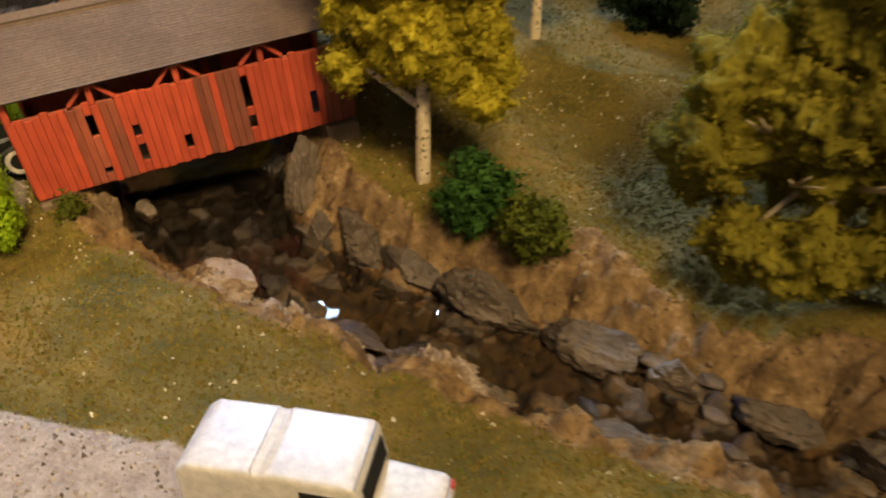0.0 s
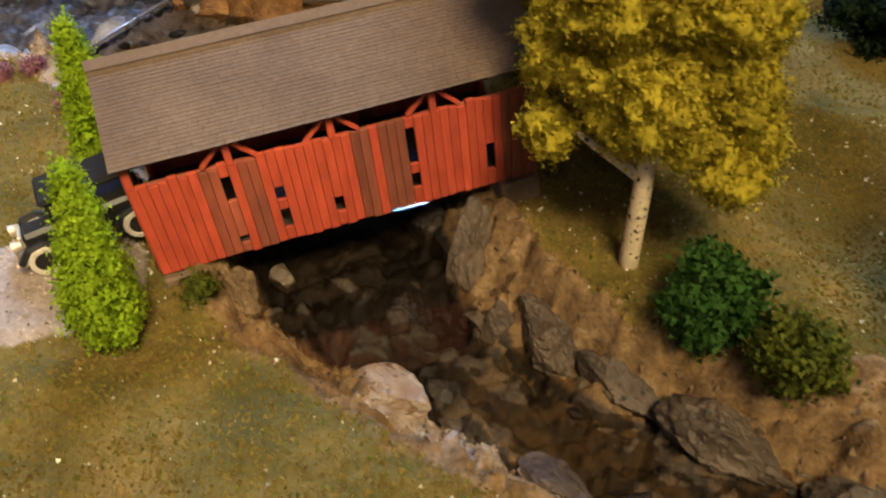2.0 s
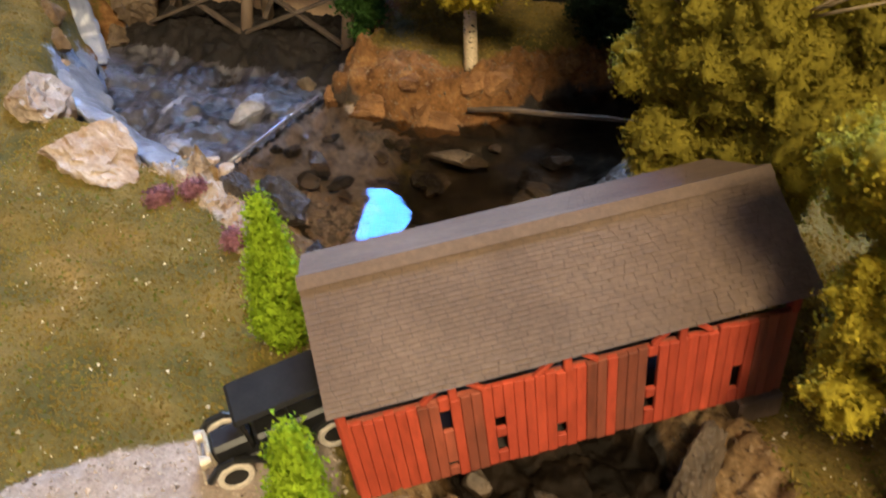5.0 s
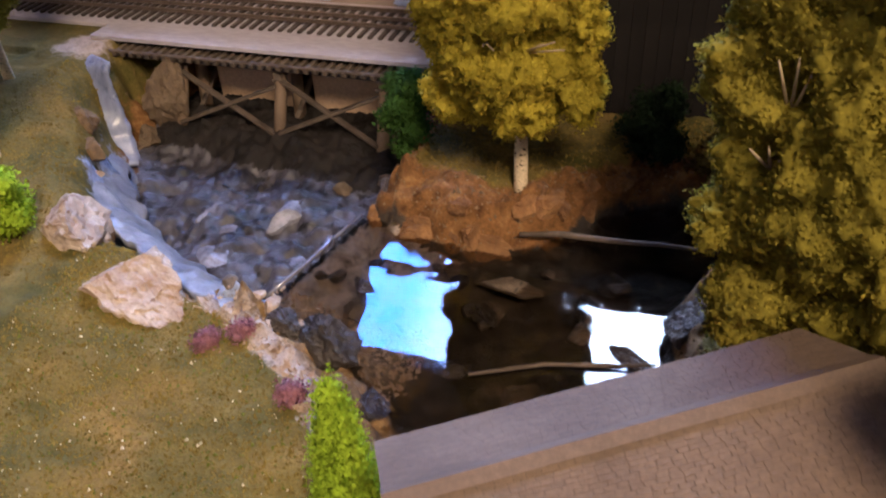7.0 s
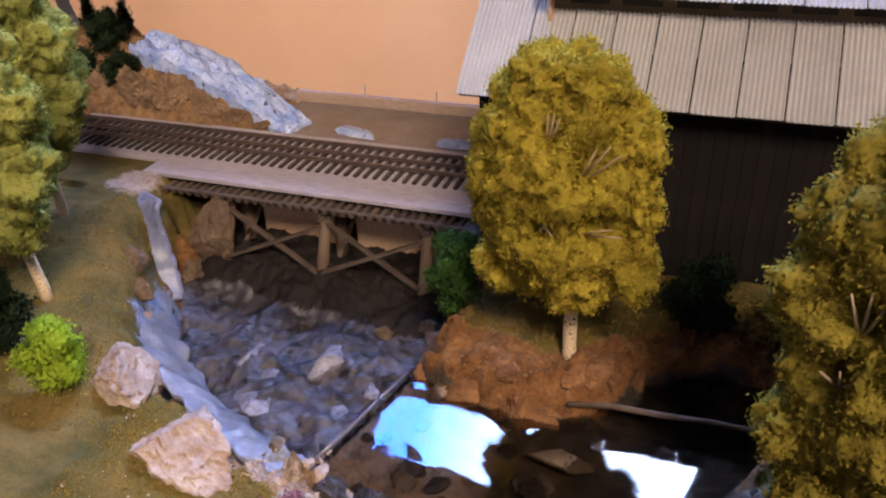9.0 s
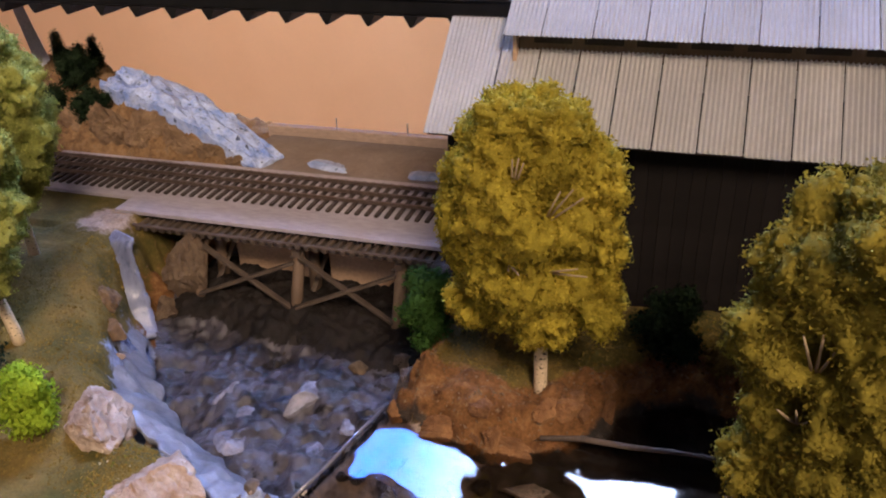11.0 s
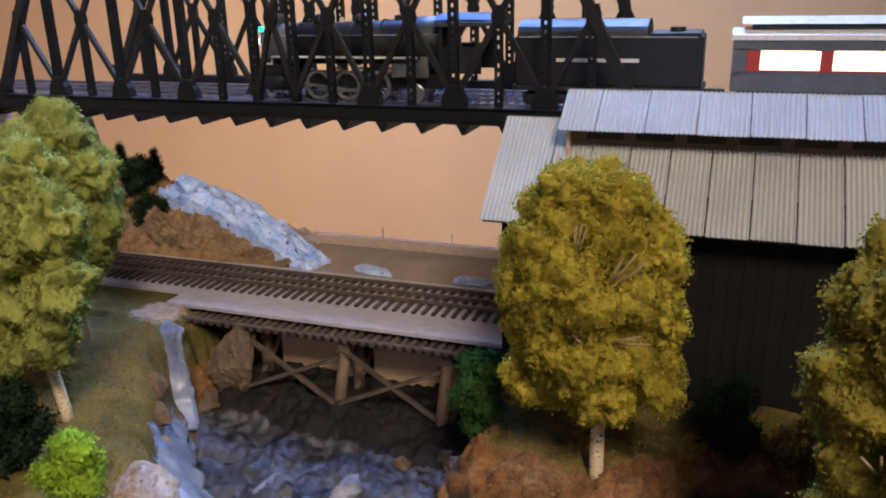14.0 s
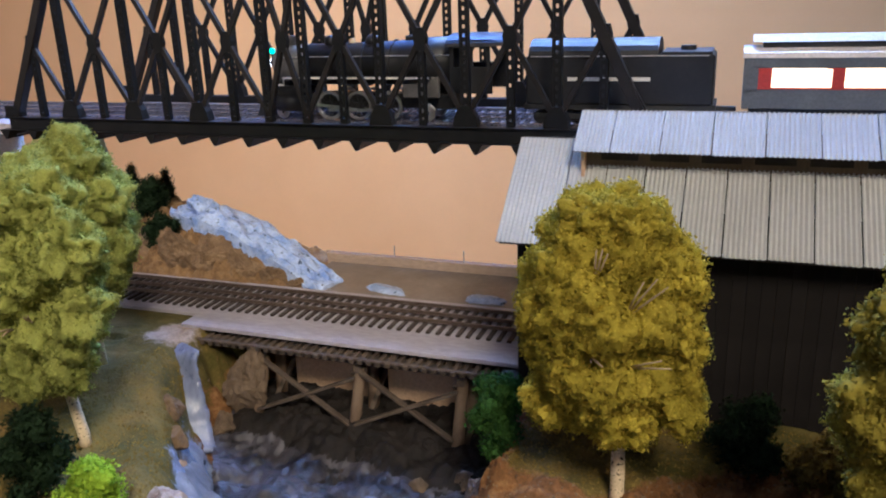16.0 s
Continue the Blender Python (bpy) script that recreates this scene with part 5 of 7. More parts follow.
def truss_bridge():
    top = thing("truss_bridge", lay(0, 0), YAW, "long black steel through-truss railway bridge with pierced posts", "bridge")
    nodes = [-41.45, -34.35, -27.15, -20.15, -13.2, -9.55, -2.77, 4.36, 11.5, 18.32]
    n = len(nodes) - 1
    zb, zt, zk = 15.6, 30.0, 23.0
    x0, x1 = nodes[0], nodes[-1]
    for ly in (9.6, 26.0):
        o = -1 if ly < 15 else 1
        part("bottom_chord", Build().box(((x0 + x1) / 2, ly, zb), (x1 - x0 + 1.2, 0.8, 1.15), None, 0.05), M_BLACK, top)
        part("chord_flange", Build().box(((x0 + x1) / 2, ly + o * 0.1, zb + 0.62), (x1 - x0 + 1.2, 1.1, 0.1), None, 0.02), M_BLACK, top)
        part("chord_flange", Build().box(((x0 + x1) / 2, ly + o * 0.1, zb - 0.60), (x1 - x0 + 1.2, 1.1, 0.1), None, 0.02), M_BLACK, top)
        part("top_chord", Build().box(((nodes[1] + nodes[-2]) / 2, ly, zt), (nodes[-2] - nodes[1] + 0.8, 0.8, 0.9), None, 0.05), M_BLACK, top)
        for a, c in ((0, 1), (-1, -2)):
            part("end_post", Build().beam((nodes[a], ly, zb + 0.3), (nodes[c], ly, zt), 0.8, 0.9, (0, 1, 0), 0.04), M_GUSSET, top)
            part("end_shoe", Build().prism([(nodes[a] - 0.9, zb + 0.5), (nodes[a] + 0.9, zb + 0.5), (nodes[a] + 0.75, zb + 1.7), (nodes[a] - 0.75, zb + 1.7)], "y", ly - 0.46, ly + 0.46), M_BLACK, top)
        for i, x in enumerate(nodes):
            if 0 < i < n:
                part("pierced_post", pierced_post(x, ly, zb + 0.5, zt - 0.4, 0.72, 0.6), M_BLACK, top)
                if i not in (4, 5):
                    part("gusset", Build().prism([(x - 1.05, zb + 0.5), (x + 1.05, zb + 0.5), (x + 0.85, zb + 1.5), (x + 0.4, zb + 2.3), (x - 0.4, zb + 2.3), (x - 0.85, zb + 1.5)], "y", ly - 0.44, ly + 0.44), M_BLACK, top)
                part("gusset", Build().prism([(x - 1.0, zt - 0.4), (x + 1.0, zt - 0.4), (x + 0.4, zt - 2.0), (x - 0.4, zt - 2.0)], "y", ly - 0.44, ly + 0.44), M_BLACK, top)
            if i == n:
                continue
            x2 = nodes[i + 1]
            m = (x + x2) / 2
            if i != 4:
                part("pierced_post", pierced_post(m, ly, zb + 0.5, zk - 0.2, 0.6, 0.5), M_BLACK, top)
            ends = [((x, zb + 1.2), (m, zk)), ((x2, zb + 1.2), (m, zk))]
            if i > 0:
                ends.append(((x, zt - 0.6), (m, zk)))
            if i < n - 1:
                ends.append(((x2, zt - 0.6), (m, zk)))
            for (xa, za), (xb, zz) in ends:
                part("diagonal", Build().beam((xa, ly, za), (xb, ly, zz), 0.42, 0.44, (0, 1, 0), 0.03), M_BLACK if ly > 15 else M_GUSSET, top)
            part("knot_plate", Build().prism([(m - 0.35, zk - 0.9), (m + 0.35, zk - 0.9), (m + 0.55, zk), (m + 0.35, zk + 0.8), (m - 0.35, zk + 0.8), (m - 0.55, zk)], "y", ly - 0.27, ly + 0.27), M_BLACK, top)
    me, x = None, -42.5
    while x < x1 + 0.4:
        p = part("floor_beam", me or Build().prism([(-0.62, 0.55), (0.62, 0.55), (0.10, -0.35), (-0.10, -0.35)], "y", 8.9, 26.7), M_BLACK, top)
        me = p.data
        p.location = Vector((x, 0, 14.5)) * S
        x += 3.41
    part("deck_plate", Build().box(((x0 + x1) / 2, 17.8, 15.35), (x1 - x0 + 1, 15.4, 0.3), None, 0.03), M_BALLAST, top, "grey lilac track bed plate")
    for x in nodes[1:-1]:
        part("portal_strut", Build().box((x, 17.8, zt), (0.5, 16, 0.6), None, 0.03), M_BLACK, top)
    return top


truss_bridge()
for c in (14.65, 19.95):
    railway("railway_track", "double model track with bright rails across the truss bridge", -66, 80, c - 2.2, c + 2.2, 15.5, (c - 1.45, c + 1.45), 0.85, M_TIE, M_RAILSHINY)
for lx0, lx1 in ((-66, -42.2), (19.2, 80)):
    ob = tagged(part("track_shelf", Build().box(((lx0 + lx1) / 2, 17.6, 14.9), (lx1 - lx0, 15.4, 1.1), None, 0.05), M_BALLAST), "grey lilac ballasted shelf that carries the upper tracks", "shelf", kind="structure")
    ob.matrix_basis = pose(*[v * S for v in lay(0, 0)], 0, 0, YAW)
for lx in (-58, 26, 50, 74):
    ob = tagged(part("pier", Build().prism([(-1.6, 0), (1.6, 0), (1.1, 14.4), (-1.1, 14.4)], "y", 12, 24), M_HOUSING), "pale grey tapered pier under the upper tracks", "pier")
    ob.matrix_basis = pose(*[v * S for v in lay(lx, 0)], 0, 0, YAW)
ob = tagged(part("pier", Build().tube([(0, 0, 0), (-1.2, 0, 5), (-2.3, 0, 10.2)], [1.1, 0.8, 0.7], 4), M_HOUSING), "pale slanting pier at the end of the truss bridge", "pier")
ob.matrix_basis = pose(*[v * S for v in lay(-40.0, 20.0, 4.6)], 0, 0, YAW)

# edge board behind the river basin, with two pins
edge = thing("edge_board", lay(0, 0), YAW, "pale wooden edge board along the layout's rear", "board")
part("plank", Build().box((18, 18.4, 1.2), (63, 0.8, 1.3), None, 0.05), M_CURB, edge)
for x in (-6.2, 0.9):
    part("pin", Build().tube([(x, 18.2, 1.8), (x, 18.2, 3.0)], [0.06, 0.06], 6), M_STEEL, edge)

# ---- backdrop, room ----
def slab(name, c, s, material, label, kind="structure", rz=YAW):
    ob = tagged(part(name, Build().box((0, 0, 0), s), material), label, name.split("_")[0], kind=kind)
    ob.matrix_basis = pose(c[0] * S, c[1] * S, c[2] * S, 0, 0, rz)
    return ob


slab("wall_north", lay(0, 170, 30), (640, 4, 400), M_WALL, "tan painted room wall behind the layout")
slab("wall_south", lay(0, -210, 30), (640, 4, 400), M_ROOMWALL, "beige room wall")
slab("wall_east", lay(230, -20, 30), (4, 384, 400), M_ROOMWALL, "beige room wall")
slab("wall_west", lay(-230, -20, 30), (4, 384, 400), M_ROOMWALL, "beige room wall")
slab("floor", lay(0, -20, -85), (640, 400, 4), M_TAN, "brown room floor")
slab("ceiling", lay(0, -20, 190), (640, 400, 4), M_HOUSING, "white room ceiling")
table = slab("table_top", lay(10, -32, -9.2), (200, 104, 2), M_TAN, "plywood table under the layout")

panel = thing("led_light_panel", (-72, 150, 135), 0, "long cool white light fixture above the layout", "lamp")
panel.matrix_basis = pose(-72 * S, 150 * S, 135 * S, -38, 0, 0)
part("hanger", Build().tube([(-30, 0, 2), (-30, -33, 44)], [0.2, 0.2], 6), M_STEEL, panel)
part("hanger", Build().tube([(30, 0, 2), (30, -33, 44)], [0.2, 0.2], 6), M_STEEL, panel)
part("housing", Build().box((0, 0, 1.6), (88, 34, 2.4), None, 0.3), M_HOUSING, panel)
part("diffuser", Build().box((0, 0, 0.2), (84, 30, 0.4), None, 0.05), M_LED, panel)


# ---- trees and shrubs ----
def ball(cuts):
    """Points and faces of a fine icosphere."""
    bm = bmesh.new()
    bmesh.ops.create_icosphere(bm, subdivisions=cuts, radius=1.0)
    v = np.array([p.co for p in bm.verts])
    f = np.array([[p.index for p in q.verts] for q in bm.faces])
    bm.free()
    return v, f


BALL_BIG, BALL_FINE, BALL = ball(6), ball(5), ball(2)


def noise3(p, seed):
    """Smooth value noise in space, about zero."""
    i = np.floor(p).astype(np.int64)
    f = p - i
    f = f * f * (3 - 2 * f)
    out = np.zeros(len(p))
    for a in (0, 1):
        for b in (0, 1):
            for c in (0, 1):
                k = ((i[:, 0] + a) * 374761393 + (i[:, 1] + b) * 668265263 + (i[:, 2] + c) * 1103515245 + seed * 982451653) & 0x7FFFFFFF
                k = ((k ^ (k >> 13)) * 1274126177) & 0x7FFFFFFF
                w = (f[:, 0] if a else 1 - f[:, 0]) * (f[:, 1] if b else 1 - f[:, 1]) * (f[:, 2] if c else 1 - f[:, 2])
                out += w * (((k ^ (k >> 16)) & 0xFFFF) / 65535.0)
    return out - 0.5


def foliage(name, blobs, count, size, material, parent, seed, label="", hang=0.0, dense=True):
    """Foam clumps: soft lumpy masses under a fuzz of small flakes that follow their surface."""
    r = np.random.RandomState(seed)
    vs, fs, ns, o = [], [], [], 0
    for c, rad in blobs:
        c, rad = np.array(c, float), np.array(rad, float)
        ball_v, ball_f = BALL
        p = c + ball_v * rad * 0.7
        lump = 0.62 * noise3(p / (0.9 * max(rad.min(), 0.35)) + seed, seed) + 0.42 * noise3(p / 0.34 + seed, seed + 9) + 0.22 * noise3(p / 0.15, seed + 17)
        p = c + ball_v * rad * (0.60 + lump * min(1.0, 0.6 + 0.2 * rad.min()))[:, None]
        vs.append(p)
        fs.append(ball_f + o)
        o += len(p)
    v, f = np.concatenate(vs), np.concatenate(fs)
    cr = np.cross(v[f[:, 1]] - v[f[:, 0]], v[f[:, 2]] - v[f[:, 0]])
    area = np.linalg.norm(cr, axis=1)
    fn = cr / (area[:, None] + 1e-12)
    nrm = np.zeros_like(v)
    for k in range(3):
        np.add.at(nrm, f[:, k], cr)
    nrm /= np.linalg.norm(nrm, axis=1)[:, None] + 1e-12
    m = int(count * (5.6 if count > 8000 else 3.8))
    pick = r.choice(len(f), m, p=area / area.sum())
    w = r.dirichlet((1, 1, 1), m)
    p = (v[f[pick]] * w[:, :, None]).sum(1)
    d = fn[pick]
    p = p + d * (0.62 * r.rand(m) ** 1.3 * size / 0.17)[:, None] + 0.13 * size / 0.17 * r.normal(size=(m, 3))
    p[:, 2] -= hang * r.rand(m)
    q = d * 0.5 + 0.8 * r.normal(size=(m, 3))
    a = np.cross(q, r.normal(size=(m, 3)))
    a /= np.linalg.norm(a, axis=1)[:, None] + 1e-9
    b = np.cross(q / np.linalg.norm(q, axis=1)[:, None], a)
    s = size * 0.55 * (0.5 + r.rand(m))[:, None]
    tri = np.stack([p + a * s * -0.9 + b * s * -0.5, p + a * s * 0.9 - b * s * 0.6, p + b * s * (0.8 + r.rand(m, 1))], 1)
    gn = np.cross(tri[:, 1] - tri[:, 0], tri[:, 2] - tri[:, 0])
    flip = (gn * d).sum(1) < 0
    tri[flip] = tri[flip][:, ::-1]
    gn[flip] *= -1
    gn /= np.linalg.norm(gn, axis=1)[:, None] + 1e-12
    out = d + 0.6 * gn + 0.25 * r.normal(size=(m, 3))
    out /= np.linalg.norm(out, axis=1)[:, None]
    me = bpy.data.meshes.new(name)
    me.from_pydata((np.concatenate([v, tri.reshape(-1, 3)]) * S).tolist(), [], np.concatenate([f, np.arange(m * 3).reshape(-1, 3) + o]).tolist())
    me.shade_smooth()
    me.normals_split_custom_set_from_vertices(np.concatenate([nrm, np.repeat(out, 3, 0)]).tolist())
    me.materials.append(material)
    ob = new(name, me)
    ob.parent = parent
    return tagged(ob, label)


def lobes(rnd, n, centre, radii, lobe, core=0.55):
    """Clumps of uneven size spread over a lumpy crown, some bulging out, with gaps between them."""
    out = [(centre, tuple(v * core for v in radii))]
    for i in range(n):
        z = 1 - 2 * (i + 0.5) / n
        t = i * 2.399963 + rnd.uniform(-0.5, 0.5)
        k = math.sqrt(max(0, 1 - z * z))
        d = Vector((k * math.cos(t), k * math.sin(t), z))
        swell = 1 + 0.22 * noise.noise(d * 1.9 + Vector((centre[0] * 0.7, 3.1, centre[2])))
        s = lobe * rnd.uniform(0.5, 1.2)
        out.append((tuple(centre[j] + d[j] * radii[j] * swell * rnd.uniform(0.66, 0.92) for j in range(3)), (s * rnd.uniform(0.8, 1.25), s * rnd.uniform(0.8, 1.25), s * rnd.uniform(0.7, 1.0))))
    return out


def crown(masses, count, size, material, parent, seed, pits=(), lump=0.8):
    """A foam crown: lumpy masses with a few hollows, under a thin fuzz of fine flakes."""
    r = np.random.RandomState(seed)
    vs, fs, o = [], [], 0
    masses = [(np.array(c, float), np.array(rad, float)) for c, rad in masses]
    for i, (c, rad) in enumerate(masses):
        ball_v, ball_f = BALL_BIG if rad.min() > 2.4 else BALL_FINE
        p = c + ball_v * rad
        push = lump * (1.5 * noise3(p / 1.9 + seed, seed) + 1.1 * noise3(p / 0.85 + seed, seed + 3)) + 0.95 * noise3(p / 0.45, seed + 9) + 0.5 * noise3(p / 0.22, seed + 17) - 0.2
        for q, pr in pits:
            d2 = ((p - np.array(q)) ** 2).sum(1)
            push = push - 2.4 * np.exp(-d2 / (pr * pr))
        p = c + ball_v * np.maximum(rad + np.maximum(push, -0.6 * rad.min())[:, None], 0.15)
        inside = np.zeros(len(p), bool)
        for j, (c2, rad2) in enumerate(masses):
            if j != i:
                inside |= (((p - c2) / (rad2 * 0.72)) ** 2).sum(1) < 1
        keep = ~inside[ball_f].all(1)
        vs.append(p)
        fs.append(ball_f[keep] + o)
        o += len(p)
    v, f = np.concatenate(vs), np.concatenate(fs)
    cr = np.cross(v[f[:, 1]] - v[f[:, 0]], v[f[:, 2]] - v[f[:, 0]])
    area = np.linalg.norm(cr, axis=1)
    fn = cr / (area[:, None] + 1e-12)
    nrm = np.zeros_like(v)
    for k in range(3):
        np.add.at(nrm, f[:, k], cr)
    nrm /= np.linalg.norm(nrm, axis=1)[:, None] + 1e-12
    pick = r.choice(len(f), count, p=area / area.sum())
    w = r.dirichlet((1, 1, 1), count)
    d = fn[pick]
    p = (v[f[pick]] * w[:, :, None]).sum(1) + d * (0.34 * r.rand(count) ** 1.6 - 0.03)[:, None] + 0.05 * r.normal(size=(count, 3))
    q = d * 0.6 + 0.8 * r.normal(size=(count, 3))
    e1 = np.cross(q, r.normal(size=(count, 3)))
    e1 /= np.linalg.norm(e1, axis=1)[:, None] + 1e-9
    e2 = np.cross(q / np.linalg.norm(q, axis=1)[:, None], e1)
    s = size * (0.4 + 0.9 * r.rand(count))[:, None]
    tri = np.stack([p - e1 * s * 0.55 - e2 * s * 0.3, p + e1 * s * 0.55 - e2 * s * 0.35, p + e2 * s * (0.6 + 0.9 * r.rand(count, 1))], 1)
    gn = np.cross(tri[:, 1] - tri[:, 0], tri[:, 2] - tri[:, 0])
    flip = (gn * d).sum(1) < 0
    tri[flip] = tri[flip][:, ::-1]
    gn[flip] *= -1
    gn /= np.linalg.norm(gn, axis=1)[:, None] + 1e-12
    out = d + 0.5 * gn + 0.2 * r.normal(size=(count, 3))
    out /= np.linalg.norm(out, axis=1)[:, None]
    me = bpy.data.meshes.new("crown")
    me.from_pydata((np.concatenate([v, tri.reshape(-1, 3)]) * S).tolist(), [], np.concatenate([f, np.arange(count * 3).reshape(-1, 3) + o]).tolist())
    me.shade_smooth()
    me.normals_split_custom_set_from_vertices(np.concatenate([nrm, np.repeat(out, 3, 0)]).tolist())
    me.materials.append(material)
    ob = new("crown", me)
    ob.parent = parent
    return ob


def foam_tree(place, material, label, seed, masses, trunk=0.36, fork=3.0, lean=(0.0, 0.0), count=90000, flake=0.11, pits=(), lump=0.8, bark=None):
    """A wire-and-foam tree: a trunk to the fork, limbs to each mass, and forked twigs bared in the hollows."""
    rnd = random.Random(seed)
    top = thing("tree", place, 0, label, "tree")
    big = max(masses, key=lambda m: m[1][0] * m[1][2])
    mid = Vector(big[0])
    knee = Vector((lean[0], lean[1], fork))
    part("trunk", Build().tube([(0, 0, -1.2), (0, 0, 0.1), tuple(knee * 0.5), tuple(knee), tuple(knee.lerp(mid, 0.6)), tuple(mid + Vector((0, 0, big[1][2] * 0.45)))],
                               [trunk * 1.12, trunk * 1.06, trunk, trunk * 0.92, trunk * 0.6, trunk * 0.25], 12), bark or M_BARK, top, smooth=True)
    for c, rad in masses:
        c = Vector(c)
        if c == mid:
            continue
        start = knee.lerp(mid, rnd.uniform(0.0, 0.7))
        bend = start.lerp(c, 0.5) + Vector((0, 0, 0.4))
        part("branch", Build().tube([start, bend, c], [trunk * 0.45, trunk * 0.34, trunk * 0.18], 7), M_BARK2, top, smooth=True)
    for q, pr in pits:
        q = Vector(q)
        root = q.lerp(mid, 0.35) + Vector((-0.3, 0.2, -pr))
        for k in (-0.5, 0.1, 0.6):
            tip = q + Vector((pr * (0.5 + k), -0.15 * k, pr * (0.9 - abs(k) * 0.6)))
            part("twig", Build().tube([root, root.lerp(tip, 0.5) + Vector((0, -0.1, 0.05)), tip], [0.07, 0.055, 0.035], 6), M_BARK2, top, smooth=True)
    crown(masses, count, flake, material, top, seed, pits, lump)
    return top


def shrub(place, radii, material, label, seed, count=2600, flake=0.15, name="shrub", n=8):
    rnd = random.Random(seed)
    top = thing(name, place, 0, label, "shrub")
    part("stem", Build().tube([(0, 0, -0.3), (0.05, 0, radii[2] * 0.8)], [0.14, 0.08], 6), M_BARK2, top)
    foliage("leaves", lobes(rnd, n, (0, 0, radii[2] * 0.95), radii, radii[0] * 0.5), count, flake, material, top, seed)
    return top


def cypress(place, h, r, label, seed, lean=(0, 0)):
    top = thing("cypress", place, 0, label, "tree")
    part("trunk", Build().tube([(0, 0, -0.3), (lean[0] * 0.5, lean[1] * 0.5, h * 0.5)], [0.16, 0.08], 7), M_BARK2, top)
    bl = [((lean[0] * t, lean[1] * t, 0.3 + t * (h - 0.9)), (w * 0.8, w * 0.8, h / 8)) for t, w in ((k / 6, r * (1 - k / 6) ** 0.8 + 0.12) for k in range(7))]
    rnd = random.Random(seed)
    for i in range(90):
        t = (i + 0.5) / 90
        w = r * (1 - t) ** 0.8 * (0.8 + 0.2 * min(t * 6, 1)) + 0.05
        a = i * 2.399963 + rnd.uniform(-0.3, 0.3)
        c = 0.30 * (1 - 0.45 * t)
        bl.append(((lean[0] * t + math.cos(a) * w * 0.88, lean[1] * t + math.sin(a) * w * 0.88, 0.35 + t * (h - 0.75)), (c * rnd.uniform(0.7, 1.1), c * rnd.uniform(0.7, 1.1), c * rnd.uniform(1.1, 1.8))))
    foliage("leaves", bl, 6000, 0.11, M_LEAFBR, top, seed)
    return top


def M(x, y, z, a, b=None, c=None):
    """One foam mass: its centre and radii."""
    return ((x, y, z), (a, b or a, c or a))


# birch by the covered bridge
birch = foam_tree((-7.4, 28.3, 0.55), M_LEAF, "model birch with pale spotted trunk and olive-gold foam crown", 11,
                  [M(-0.8, 0.6, 9.6, 2.9, 2.5, 3.0), M(-2.8, 0, 4.6, 1.0), M(-0.8, -0.2, 6.7, 2.0, 1.7, 1.7), M(1.5, -0.2, 6.0, 1.6, 1.4, 1.6), M(2.7, -0.3, 4.2, 1.05, 1.0, 1.2), M(-3.0, 0.2, 7.4, 1.3),
                   M(1.2, 0.4, 8.2, 1.9), M(-3.0, 0.8, 10.4, 1.7), M(-0.6, 0.8, 12.4, 1.9)], trunk=0.31, fork=4.0, lean=(0.1, -0.1), count=80000, flake=0.10)
part("branch", Build().tube([(0.05, -0.1, 3.1), (-0.7, -0.3, 3.7), (-1.5, -0.5, 4.3), (-2.2, -0.5, 4.8)], [0.22, 0.17, 0.13, 0.08], 8), M_BARK, birch, "pale bare forked branch", smooth=True)
# tree on the island
foam_tree((-29.0, 48.5, 1.5), M_LEAF, "pale-trunked model tree with rounded olive-gold foam crown", 12,
          [M(-0.75, 0, 9.6, 4.2, 3.9, 6.2), M(-3.1, -0.8, 5.4, 1.7, 1.6, 1.5), M(0.5, -1.2, 5.1, 1.9, 1.7, 1.7), M(2.7, -0.5, 6.2, 1.4, 1.6, 1.7), M(-3.8, -0.3, 10.8, 1.25, 1.7, 2.2), M(-2.7, 0, 13.2, 1.7, 1.8, 1.6),
           M(2.2, 0, 12.0, 1.5, 1.8, 2.1), M(2.8, -0.3, 9.0, 1.3, 1.7, 2.0), M(-0.4, -0.2, 14.6, 2.6, 2.2, 1.6)], trunk=0.36, fork=3.6, count=110000, flake=0.11,
          pits=(((1.5, -2.9, 12.1), 0.95), ((1.9, -2.95, 8.4), 0.9), ((-0.5, -3.8, 8.6), 0.5), ((-0.6, -3.0, 13.6), 0.5)), lump=0.5)
# leafy tree at the pond's end, behind the covered bridge
foam_tree((-14.0, 40.9, 0.9), M_LEAFSHADE, "broad olive-gold foam tree at the end of the pond", 13,
          [M(-1.0, 0, 10.2, 4.4, 3.9, 7.2), M(-4.0, -1, 6.4, 1.6), M(-3.2, -2, 4.0, 1.7), M(-4.2, -1, 12.0, 1.5, 1.5, 1.9), M(-3.6, -0.5, 15.0, 1.8), M(-1.5, -1.8, 16.6, 1.9), M(1.5, -2.5, 6.0, 2.3), M(0.3, -3, 3.9, 1.8), M(2.2, -1, 14.0, 2.5), M(3.2, -0.8, 9.5, 2.3)],
          trunk=0.4, count=110000, pits=(((-3.7, -2.6, 12.6), 0.9), ((-4.0, -2.6, 9.6), 0.9), ((1.5, -4.2, 10.5), 1.0)), lump=0.85)
